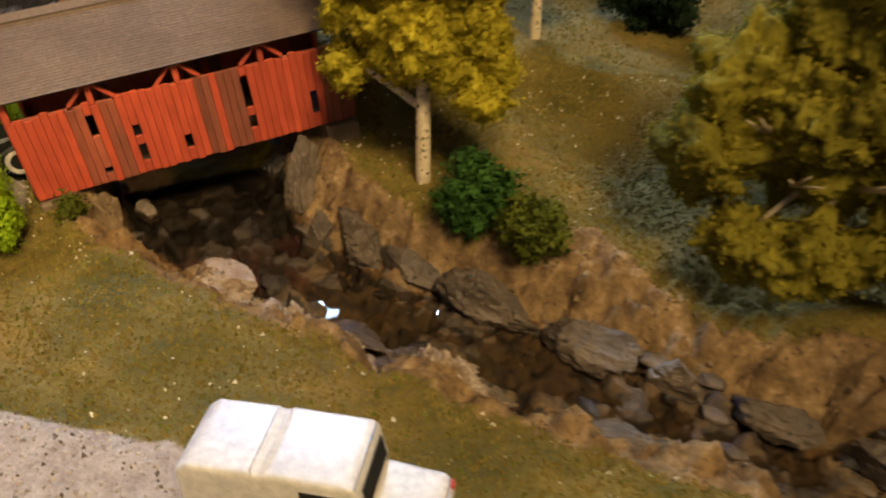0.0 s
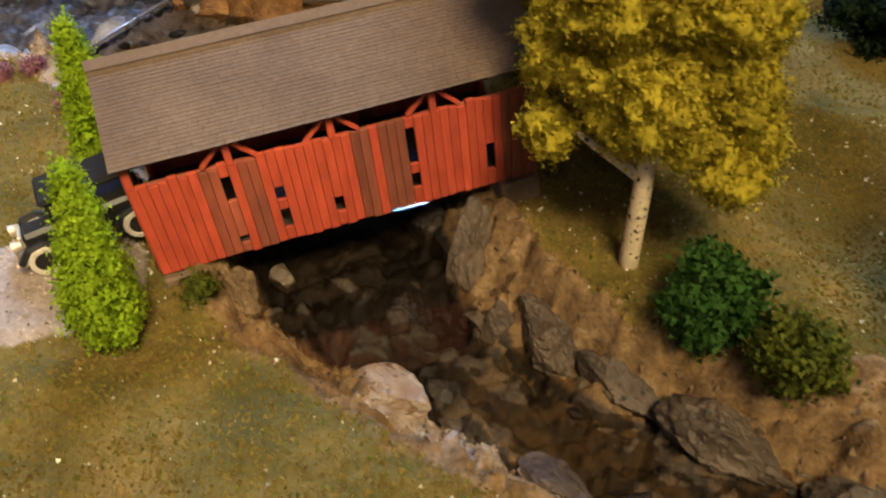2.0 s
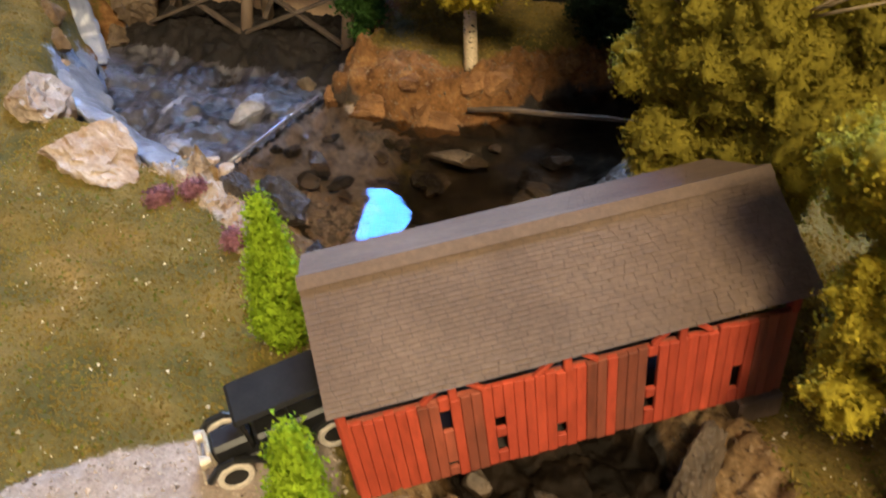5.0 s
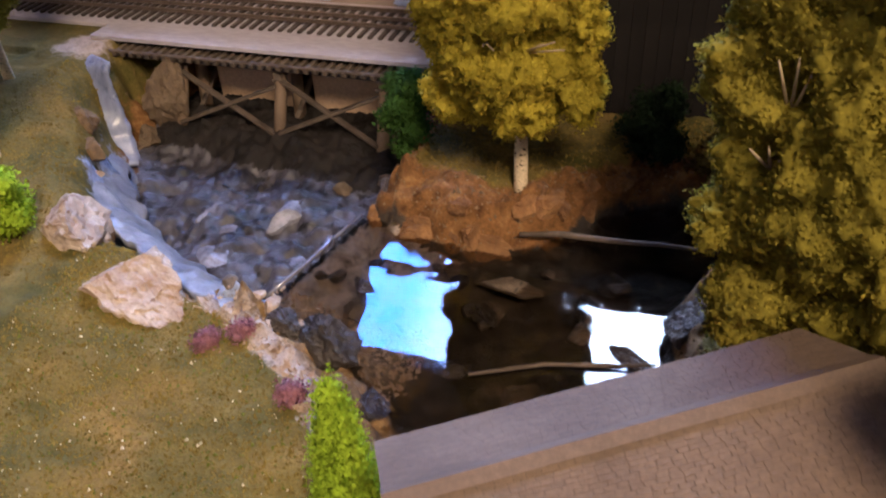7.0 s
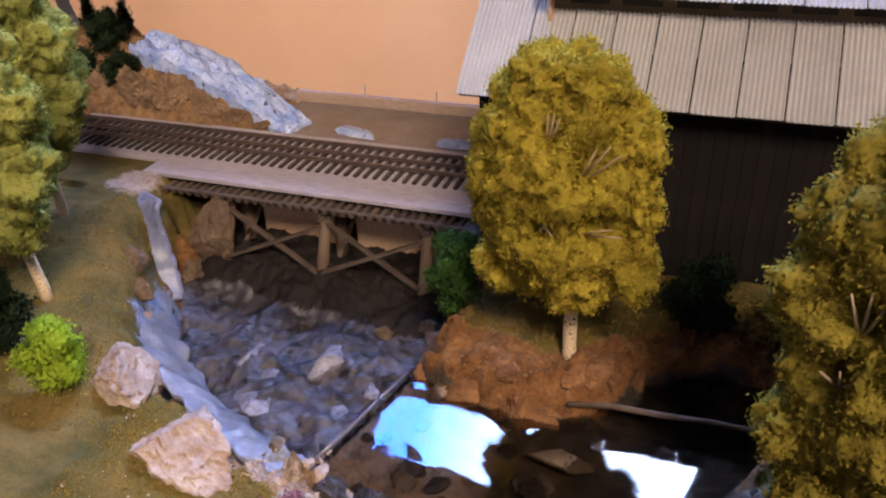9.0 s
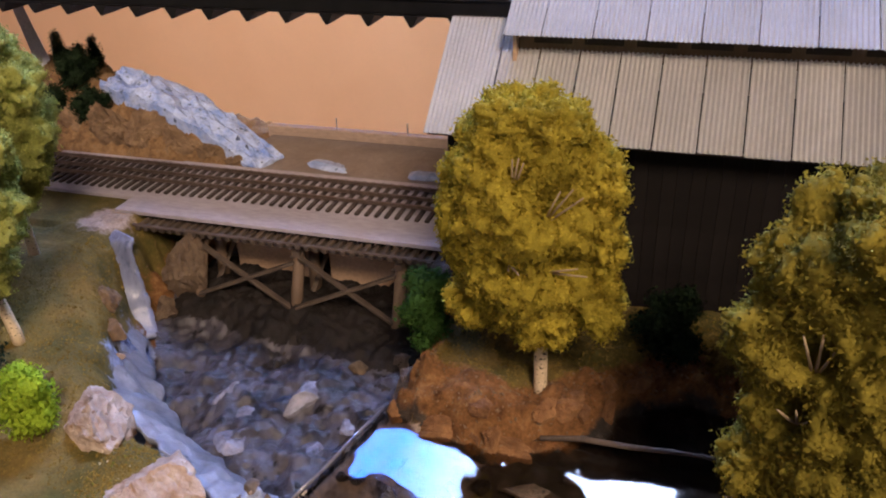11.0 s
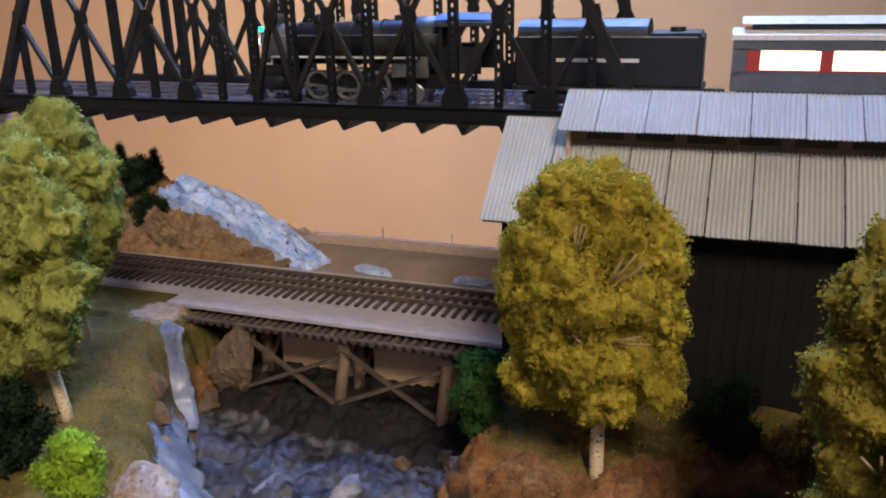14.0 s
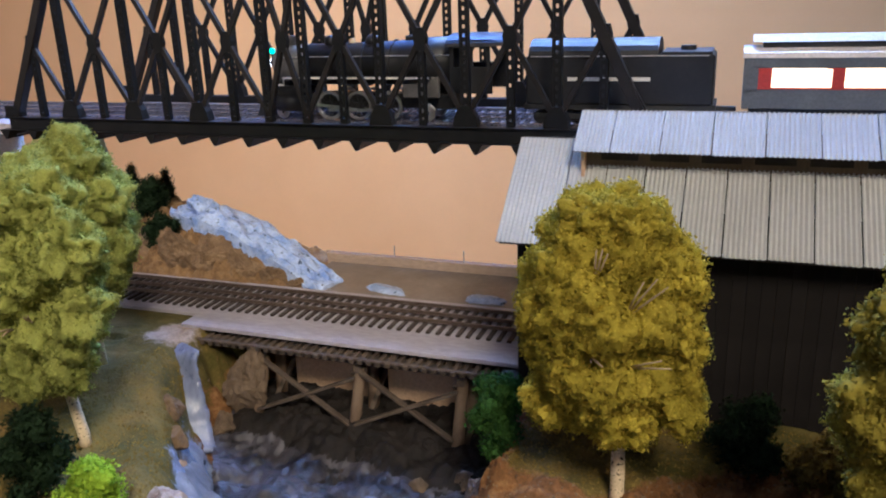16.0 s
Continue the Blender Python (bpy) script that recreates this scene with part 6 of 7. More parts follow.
# pair on the meadow
foam_tree((-60.4, 42.1, 1.2), M_LEAFG, "model tree with pale leaning trunk and grey-green foam crown", 14,
          [M(-1.2, 0, 9.8, 3.6, 3.4, 5.4), M(3.0, -0.8, 9.0, 1.8, 1.6, 1.7), M(1.8, -1.0, 6.2, 1.7), M(-1.5, -1.5, 5.2, 1.9), M(-4.4, -0.5, 6.6, 2.1), M(-0.6, 0, 14.4, 2.7, 2.6, 2.1), M(2.1, -0.3, 12.4, 2.0), M(-4.0, 0, 11.2, 2.5)],
          trunk=0.34, fork=3.2, lean=(-0.9, 0.2), count=90000, pits=(((0.9, -3.0, 8.6), 0.8), ((-1.2, -3.4, 7.6), 0.7)), lump=1.0)
foam_tree((-68.0, 50.4, 1.3), M_LEAFG, "tall grey-green foam tree beside the embankment", 15,
          [M(0, 0, 10.2, 4.0, 3.8, 6.2), M(3.2, -0.5, 12.6, 1.8), M(3.0, -0.8, 8.6, 1.7, 1.7, 2.2), M(1.0, -1, 15.4, 2.2, 2.2, 1.6), M(-3, -0.5, 13.6, 2.2), M(-3.2, 0, 8.8, 2.2), M(0.6, -1.6, 5.6, 2.2)],
          trunk=0.36, count=80000, lump=1.0)
# trees on the sloping meadow; top masses, out of view, are added to shade it
foam_tree((8.1, 25.4, 0.4), M_LEAFSHADE, "spreading olive-gold foam tree on the sloping meadow", 16,
          [M(-0.5, 0, 6.2, 3.4, 3.2, 2.8), M(-4.6, -1.2, 4.4, 1.6), M(-3.4, -2.2, 2.4, 1.6, 1.4, 1.5), M(-1.4, -2.8, 2.4, 1.7, 1.5, 1.5), M(-3.6, -0.4, 6.8, 1.7), M(-0.6, 0, 9.6, 2.6), M(2.6, -0.5, 5.0, 2.2), M(1.5, -2.8, 3.4, 1.7), M(1.8, 0, 9.4, 2.4), M(0.4, 0.3, 13.0, 2.6), M(-1.6, 0.2, 12.0, 1.8)],
          trunk=0.36, count=60000, pits=(((-2.6, -3.0, 4.6), 0.9), ((-4.0, -1.8, 6.0), 0.6), ((0.2, -3.4, 5.0), 0.9)), lump=1.2)
foam_tree((13.6, 33.0, 0.7), M_LEAFSHADE, "spreading olive-gold foam tree on the sloping meadow", 17,
          [M(0, 0, 7.4, 4.0, 3.8, 3.8), M(-3.4, -0.5, 6.0, 2.2), M(-2.6, -1, 9.4, 2.2), M(1, 0, 11, 2.6), M(3, -1, 6, 2.4), M(-1.0, -0.4, 13.6, 2.6), M(0.6, 0, 16.0, 2.0)], trunk=0.36, count=45000, pits=(((-2.4, -3.0, 7.6), 1.0),), lump=1.2)
foam_tree((-4.6, 42.0, 0.9), M_LEAFSHADE, "small olive-gold foam tree on the far meadow", 18,
          [M(0, 0, 6.6, 2.2, 2.1, 2.6), M(-1.8, -0.4, 5.2, 1.3), M(1.8, -0.4, 5.6, 1.3), M(0.4, 0, 8.8, 1.4)], trunk=0.3, count=30000, lump=1.0)

cypress((-22.5, 20.5, 0.0), 6.0, 1.12, "bright green pointed cypress at the bridge end", 21, (-0.3, 0.8))
cypress((-28.4, 28.6, 0.1), 6.4, 1.15, "bright green pointed cypress by the pond", 22)
shrub((-4.6, 25.9, 0.3), (1.2, 1.1, 1.2), M_LEAFMID, "dark green leafy shrub above the stream bank", 31, 3000, 0.17)
shrub((-2.0, 24.7, 0.1), (0.95, 0.9, 1.0), M_MOSS, "yellow-green leafy shrub above the stream bank", 32, 2000, 0.16)
shrub((-36.3, 50.4, 0.9), (1.35, 1.3, 2.6), M_LEAFMID, "mid-green upright shrub on the island's edge", 33, 4200, 0.15)
shrub((-23.4, 54.0, 1.2), (1.7, 1.5, 1.9), M_LEAFDK, "dark green round shrub before the shed wall", 34, 3000, 0.16)
shrub((-53.6, 37.0, 0.4), (1.35, 1.25, 1.7), M_LEAFBR, "bright green leafy shrub on the meadow", 35, 3200, 0.16)
shrub((-58.5, 37.2, 0.5), (1.8, 1.7, 2.6), M_LEAFDK, "dark grey-green shrub on the meadow", 36, 3600, 0.17)
shrub((1.2, 45.5, 0.8), (2.2, 2.0, 2.2), M_LEAFDK, "dark green shrub on the far meadow", 37, 3600, 0.18)
shrub((-18.2, 53.6, 1.0), (2.2, 1.6, 1.4), M_TURF, "dry ochre bush by the shed wall", 39, 2600, 0.17)
shrub((-20.6, 22.8, -0.1), (0.4, 0.4, 0.4), M_MOSS, "small green weed by the abutment", 40, 500, 0.12)
for k, (x, y) in enumerate(((-38.4, 33.6), (-32.9, 32.0), (-37.2, 34.6))):
    shrub((x, y, ground_height(x, y)), (0.33, 0.3, 0.25), M_PINK, "small pink flowering tuft by the pond", 50 + k, 700, 0.12, "flower_tuft", 6)
for k, (x, y, r, h) in enumerate(((-83.0, 71.6, 2.0, 2.4), (-80.0, 69.2, 1.9, 1.7), (-84.5, 69.0, 1.8, 1.8))):
    shrub((x, y, ground_height(x, y) - 0.2), (r * 0.8, r * 0.8, h * 0.7), M_LEAFDK, "dark green shrub on the rear hill", 60 + k, 2600, 0.18)
for k, (lx, ly, h) in enumerate(((-37.4, 19.4, 3.0), (-35.0, 19.6, 3.0), (-33.2, 19.6, 2.8))):
    x, y, _ = lay(lx, ly)
    t = thing("fir_tree", (x, y, ground_height(x, y)), 0, "tiny dark green fir on the rear hilltop", "tree", "hilltop firs")
    part("trunk", Build().tube([(0, 0, -0.2), (0, 0, h * 0.7)], [0.1, 0.05], 6), M_BARK2, t)
    foliage("leaves", [((0, 0, 0.3 + i * h / 6), (0.75 * (1 - i / 6.5), 0.75 * (1 - i / 6.5), 0.4)) for i in range(6)], 1300, 0.13, M_LEAFDK, t, 70 + k)


# ---- turf, flecks, gravel ----
def scatter(name, n, seed, box, keep, size, material, label, lift=0.0, tall=1.0, squat=False):
    r = np.random.RandomState(seed)
    x, y = box[0] + (box[1] - box[0]) * r.rand(n), box[2] + (box[3] - box[2]) * r.rand(n)
    h, earth, gravel, rockw, foam, ly, tone = ground_cover(x, y)
    d1, d2 = shore_gap(POND, x, y), shore_gap(CANYON, x, y)
    ok = keep(earth, gravel, rockw, foam, ly, d1, d2) & (h > -2.6)
    x, y, h = x[ok], y[ok], h[ok]
    m = len(x)
    s = size * (0.45 + 1.1 * r.rand(m) ** 2)
    t = r.rand(m) * 6.283
    c, q = np.cos(t), np.sin(t)
    vs = np.empty((m, 4, 3))
    for i, (a, b2) in enumerate(((1, 0), (-0.5, 0.87), (-0.5, -0.87))):
        j = 0.6 + 0.8 * r.rand(m)
        vs[:, i, 0] = x + s * j * (c * a - q * b2)
        vs[:, i, 1] = y + s * j * (q * a + c * b2)
        vs[:, i, 2] = h + lift - 0.05 + (s * 0.5 * r.rand(m) if squat else 0)
    vs[:, 3] = np.stack([x + s * (r.rand(m) - 0.5) * 1.6, y + s * (r.rand(m) - 0.5) * 1.6, h + lift + s * tall * (0.5 + r.rand(m))], 1)
    base = np.arange(m)[:, None] * 4
    f = np.concatenate([base + np.array(k) for k in ((0, 1, 3), (1, 2, 3), (2, 0, 3), (0, 2, 1))], 0)
    me = bpy.data.meshes.new(name)
    me.from_pydata((vs.reshape(-1, 3) * S).tolist(), [], f.tolist())
    me.materials.append(material)
    return tagged(new(name, me), label, name.replace("_", " "), kind="stuff")


def on_turf(e, g, rk, fm, ly, d1, d2):
    return (e < 0.55) & (g < 0.4) & (rk < 0.3) & (fm < 0.3) & (d1 > 0.8) & (d2 > 0.8) & (ly < -4.8)


def on_road(e, g, rk, fm, ly, d1, d2):
    return g > 0.35


def on_bank(e, g, rk, fm, ly, d1, d2):
    return (e > 0.3) & (g < 0.4) & (d1 > 0.3) & (d2 > 0.5) & (ly < -2)


scatter("turf", 170000, 41, (-48, 20, 8, 40), on_turf, 0.085, M_TURF, "matted olive and straw turf fibres", tall=0.8)
scatter("turf", 60000, 42, (-66, 16, 34, 58), on_turf, 0.10, M_TURF, "matted olive and straw turf fibres", tall=0.7)
scatter("turf_tufts", 26000, 43, (-48, 20, 8, 45), on_turf, 0.085, M_TURFGREEN, "small green turf tufts", tall=0.9)
scatter("flower_flecks", 1500, 44, (-48, 4, 9, 40), on_turf, 0.06, M_FLECK, "cream white flower flecks in the turf", lift=0.08, tall=0.8)
scatter("gravel", 26000, 45, (-36, 10, 6, 27), on_road, 0.09, M_GRAVEL, "pale crushed gravel of the road", tall=0.7)
scatter("pebbles", 2600, 47, (-36, 10, 6, 27), on_road, 0.075, M_ROCK, "dark brown pebbles strewn on the gravel road", lift=0.05, tall=0.8)
scatter("pebbles", 5200, 48, (-48, -26, 28, 40), on_road, 0.17, M_ROCKPALE, "grey cream pebbles along the pond edge", lift=0.02, tall=0.8)
scatter("pebbles", 2600, 49, (-15, 2, 16, 23), on_road, 0.15, M_ROCKPALE, "grey cream pebbles along the stream bank", lift=0.02, tall=0.7)
scatter("bank_crumbs", 56000, 46, (-66, 16, 14, 58), on_bank, 0.10, M_ROCKTAN, "ochre earth crumbs on the banks", tall=0.7)


# ---- train ----
RAIL_Z = 16.0
TRACK = 14.65


def driver(parent, x, y, r, spokes, out):
    w = part("wheel", Build().ring((x, y, RAIL_Z + r), (0, 1, 0), r * 0.8, r, 0.28, 22), M_STEEL, parent, "bright steel wheel rim")
    b = Build()
    for k in range(spokes):
        t = 6.283 * k / spokes
        b.beam((x, y, RAIL_Z + r), (x + math.cos(t) * r * 0.85, y, RAIL_Z + r + math.sin(t) * r * 0.85), 0.12, 0.12, (0, 1, 0))
    b.tube([(x, y - 0.2, RAIL_Z + r), (x, y + 0.2, RAIL_Z + r)], [r * 0.25, r * 0.25], 10)
    part("spokes", b, M_ENGINE, w)


def truck(parent, x, length, n, r=0.58):
    b = Build()
    for s in (-1, 1):
        b.box((x, TRACK + s * 1.55, RAIL_Z + r + 0.1), (length, 0.22, 0.5), None, 0.05)
        b.box((x, TRACK + s * 1.55, RAIL_Z + r + 0.5), (length * 0.4, 0.26, 0.5), None, 0.05)
    b.box((x, TRACK, RAIL_Z + r + 0.4), (0.7, 3.0, 0.35))
    t = part("truck_frame", b, M_UNDER, parent)
    for k in range(n):
        wx = x + (k - (n - 1) / 2) * (length - 1.1) / max(1, n - 1)
        for s in (-1, 1):
            part("wheel", Build().ring((wx, TRACK + s * 1.42, RAIL_Z + r), (0, 1, 0), 0.12, r, 0.2, 16), M_UNDER, t)


def locomotive(x0, x1):
    """Steam engine heading to -x, from its pilot at x0 to its cab at x1."""
    top = thing("steam_locomotive", lay(0, 0), YAW, "black model steam locomotive with lit headlamp on the truss bridge", "train")
    L = x1 - x0
    bz = 20.6
    part("boiler", Build().tube([(x0 + 5.2, TRACK, bz), (x0 + 13, TRACK, bz + 0.1), (x0 + 16.6, TRACK, bz + 0.2), (x1 - 4.2, TRACK, bz + 0.25)], [1.75, 1.8, 2.0, 2.0], 24), M_ENGINE, top, "black boiler", True)
    part("smokebox", Build().tube([(x0 + 1.9, TRACK, bz), (x0 + 2.1, TRACK, bz), (x0 + 5.2, TRACK, bz)], [1.45, 1.72, 1.74], 24), M_SMOKEBOX, top, "graphite grey smokebox", True)
    part("smokebox_door", Build().tube([(x0 + 1.6, TRACK, bz), (x0 + 1.9, TRACK, bz)], [0.8, 1.35], 18), M_SMOKEBOX, top)
    for i, xb in enumerate((5.2, 7.9, 10.6, 13.2, 15.8)):
        part("boiler_band", Build().ring((x0 + xb, TRACK, bz + 0.03 * i), (1, 0, 0), 1.72, 1.84 + 0.04 * i, 0.12, 24), M_ENGINE, top)
    part("chimney", Build().tube([(x0 + 3.3, TRACK, bz + 1.5), (x0 + 3.3, TRACK, bz + 2.1), (x0 + 3.3, TRACK, bz + 2.5)], [0.5, 0.4, 0.55], 14), M_SMOKEBOX, top, smooth=True)
    for xd, r in ((7.2, 0.72), (11.2, 0.78)):
        part("dome", Build().tube([(x0 + xd, TRACK, bz + 1.5), (x0 + xd, TRACK, bz + 2.2), (x0 + xd, TRACK, bz + 2.42), (x0 + xd, TRACK, bz + 2.5)], [r, r * 0.92, r * 0.6, 0.1], 14), M_ENGINE, top, smooth=True)
    part("turret", Build().box((x0 + 14.6, TRACK, bz + 2.1), (0.8, 0.8, 0.5), None, 0.08), M_ENGINE, top)
    part("bell", Build().tube([(x0 + 9.2, TRACK, bz + 1.7), (x0 + 9.2, TRACK, bz + 2.2)], [0.32, 0.16], 10), M_BRASS, top)
    hl = part("headlamp", Build().tube([(x0 + 1.1, TRACK, bz + 0.2), (x0 + 1.9, TRACK, bz + 0.2)], [0.42, 0.42], 14), M_ENGINE, top)
    part("lens", Build().tube([(x0 + 1.02, TRACK, bz + 0.2), (x0 + 1.1, TRACK, bz + 0.2)], [0.36, 0.36], 14), M_HEAD, hl, "lit white lens")
    for s in (-1, 1):
        part("marker_lamp", Build().box((x0 + 1.7, TRACK + s * 0.9, bz + 1.25), (0.35, 0.35, 0.42), None, 0.05), M_GREEN, top, "green marker lamp")
        part("running_board", Build().box((x0 + 10.2, TRACK + s * 2.0, bz - 0.95), (13.6, 1.0, 0.14), None, 0.02), M_ENGINE, top)
        part("board_edge", Build().box((x0 + 10.2, TRACK + s * 2.53, bz - 0.93), (13.6, 0.06, 0.16)), M_WHITETRIM, top, "white running-board edge")
        part("board_edge", Build().box((x0 + 2.6, TRACK + s * 2.4, bz - 1.55), (1.7, 0.06, 0.16)), M_WHITETRIM, top, "white running-board edge")
        part("board_step", Build().beam((x0 + 3.4, TRACK + s * 2.4, bz - 1.55), (x0 + 3.5, TRACK + s * 2.5, bz - 0.93), 0.06, 0.16, (0, 1, 0)), M_WHITETRIM, top)
        part("cylinder", Build().tube([(x0 + 2.6, TRACK + s * 1.9, RAIL_Z + 1.5), (x0 + 5.0, TRACK + s * 1.9, RAIL_Z + 1.5)], [0.78, 0.78], 16), M_ENGINE, top, smooth=True)
        part("valve_chest", Build().box((x0 + 3.8, TRACK + s * 1.9, RAIL_Z + 2.5), (2.2, 1.0, 0.9), None, 0.1), M_ENGINE, top)
        for k in range(3):
            driver(top, x0 + 7.4 + k * 2.75, TRACK + s * 1.62, 1.25, 12, s)
        part("side_rod", Build().beam((x0 + 7.4, TRACK + s * 1.95, RAIL_Z + 0.9), (x0 + 12.9, TRACK + s * 1.95, RAIL_Z + 0.9), 0.12, 0.26), M_STEEL, top)
        part("main_rod", Build().beam((x0 + 5.0, TRACK + s * 2.08, RAIL_Z + 1.5), (x0 + 10.2, TRACK + s * 2.08, RAIL_Z + 0.95), 0.12, 0.24), M_STEEL, top)
        part("handrail", Build().tube([(x0 + 2.4, TRACK + s * 1.72, bz + 0.75), (x1 - 4.4, TRACK + s * 1.98, bz + 0.85)], [0.05, 0.05], 6), M_STEEL, top)
        part("firebox_side", Build().box((x0 + 16.0, TRACK + s * 1.75, bz - 1.75), (3.2, 0.5, 1.7), None, 0.08), M_SMOKEBOX, top)
        part("trailing_wheel", Build().ring((x0 + 16.4, TRACK + s * 1.55, RAIL_Z + 0.75), (0, 1, 0), 0.2, 0.75, 0.22, 18), M_STEEL, top)
        part("lead_wheel", Build().ring((x0 + 2.6, TRACK + s * 1.5, RAIL_Z + 0.6), (0, 1, 0), 0.2, 0.6, 0.22, 16), M_STEEL, top)
    part("frame", Build().box((x0 + 9.5, TRACK, RAIL_Z + 1.6), (L - 5, 1.9, 1.2), None, 0.06), M_ENGINE, top)
    part("pilot", Build().prism([(x0, RAIL_Z + 0.25), (x0 + 1.5, RAIL_Z + 0.25), (x0 + 1.5, RAIL_Z + 1.7), (x0 + 0.7, RAIL_Z + 1.7)], "y", TRACK - 1.7, TRACK + 1.7), M_ENGINE, top)
    part("buffer_beam", Build().box((x0 + 1.5, TRACK, RAIL_Z + 2.0), (0.5, 4.2, 0.8), None, 0.06), M_ENGINE, top)
    part("pilot_deck", Build().box((x0 + 2.4, TRACK, RAIL_Z + 2.9), (2.2, 3.6, 0.9), None, 0.08), M_ENGINE, top)
    cab = Build()
    cx0, cx1 = x1 - 4.4, x1 - 0.9
    for s in (-1, 1):
        y = TRACK + s * 2.35
        cab.box(((cx0 + cx1) / 2, y, bz - 1.1), (cx1 - cx0, 0.14, 2.1))
        cab.box(((cx0 + cx1) / 2, y, bz + 1.75), (cx1 - cx0, 0.14, 0.6))
        for x in (cx0 + 0.15, (cx0 + cx1) / 2, cx1 - 0.3):
            cab.box((x, y, bz + 0.7), (0.3, 0.14, 1.6))
    cab.box((cx0, TRACK, bz), (0.16, 4.6, 4.0))
    part("cab", cab, M_ENGINE, top, "black cab with side windows")
    n = 12
    arc = [(TRACK + 2.75 * math.cos(math.pi * k / n), bz + 1.55 + 0.95 * math.sin(math.pi * k / n)) for k in range(n + 1)]
    part("cab_roof", Build().prism(arc, "x", cx0 - 0.3, x1 + 0.3), M_ENGINE, top, smooth=False)
    return top


def tender(x0, x1):
    top = thing("coal_tender", lay(0, 0), YAW, "black model coal tender behind the locomotive", "train")
    part("tank", Build().box(((x0 + x1) / 2, TRACK, 19.5), (x1 - x0 - 0.4, 4.5, 3.7), None, 0.12), M_ENGINE, top)
    part("underframe", Build().box(((x0 + x1) / 2, TRACK, 17.45), (x1 - x0, 4.2, 0.45), None, 0.05), M_UNDER, top)
    n = 10
    arc = [(TRACK + 2.2 * math.cos(math.pi * k / n), 21.3 + 1.25 * math.sin(math.pi * k / n)) for k in range(n + 1)]
    part("coal_bunker", Build().prism(arc, "x", x0 + 0.4, x0 + 10.2), M_ENGINE, top, "domed black bunker top")
    part("rear_deck", Build().box((x1 - 2.2, TRACK, 21.45), (3.6, 4.3, 0.25), None, 0.04), M_ENGINE, top)
    part("water_hatch", Build().tube([(x1 - 2.2, TRACK, 21.5), (x1 - 2.2, TRACK, 21.9)], [0.6, 0.55], 12), M_ENGINE, top)
    for s in (-1, 1):
        part("name_bar", Build().box(((x0 + x1) / 2 - 0.6, TRACK + s * 2.27, 19.6), (6.2, 0.03, 0.28)), M_WHITETRIM, top, "pale lettering bar")
        part("handrail", Build().tube([(x0 + 0.6, TRACK + s * 2.3, 21.3), (x1 - 0.6, TRACK + s * 2.3, 21.3)], [0.05, 0.05], 6), M_STEEL, top)
    truck(top, x0 + 3.0, 4.6, 2)
    truck(top, x1 - 3.0, 4.6, 2)
    part("coupler", Build().box((x1 + 0.7, TRACK, 17.2), (1.5, 0.5, 0.35), None, 0.05), M_UNDER, top)
    return top


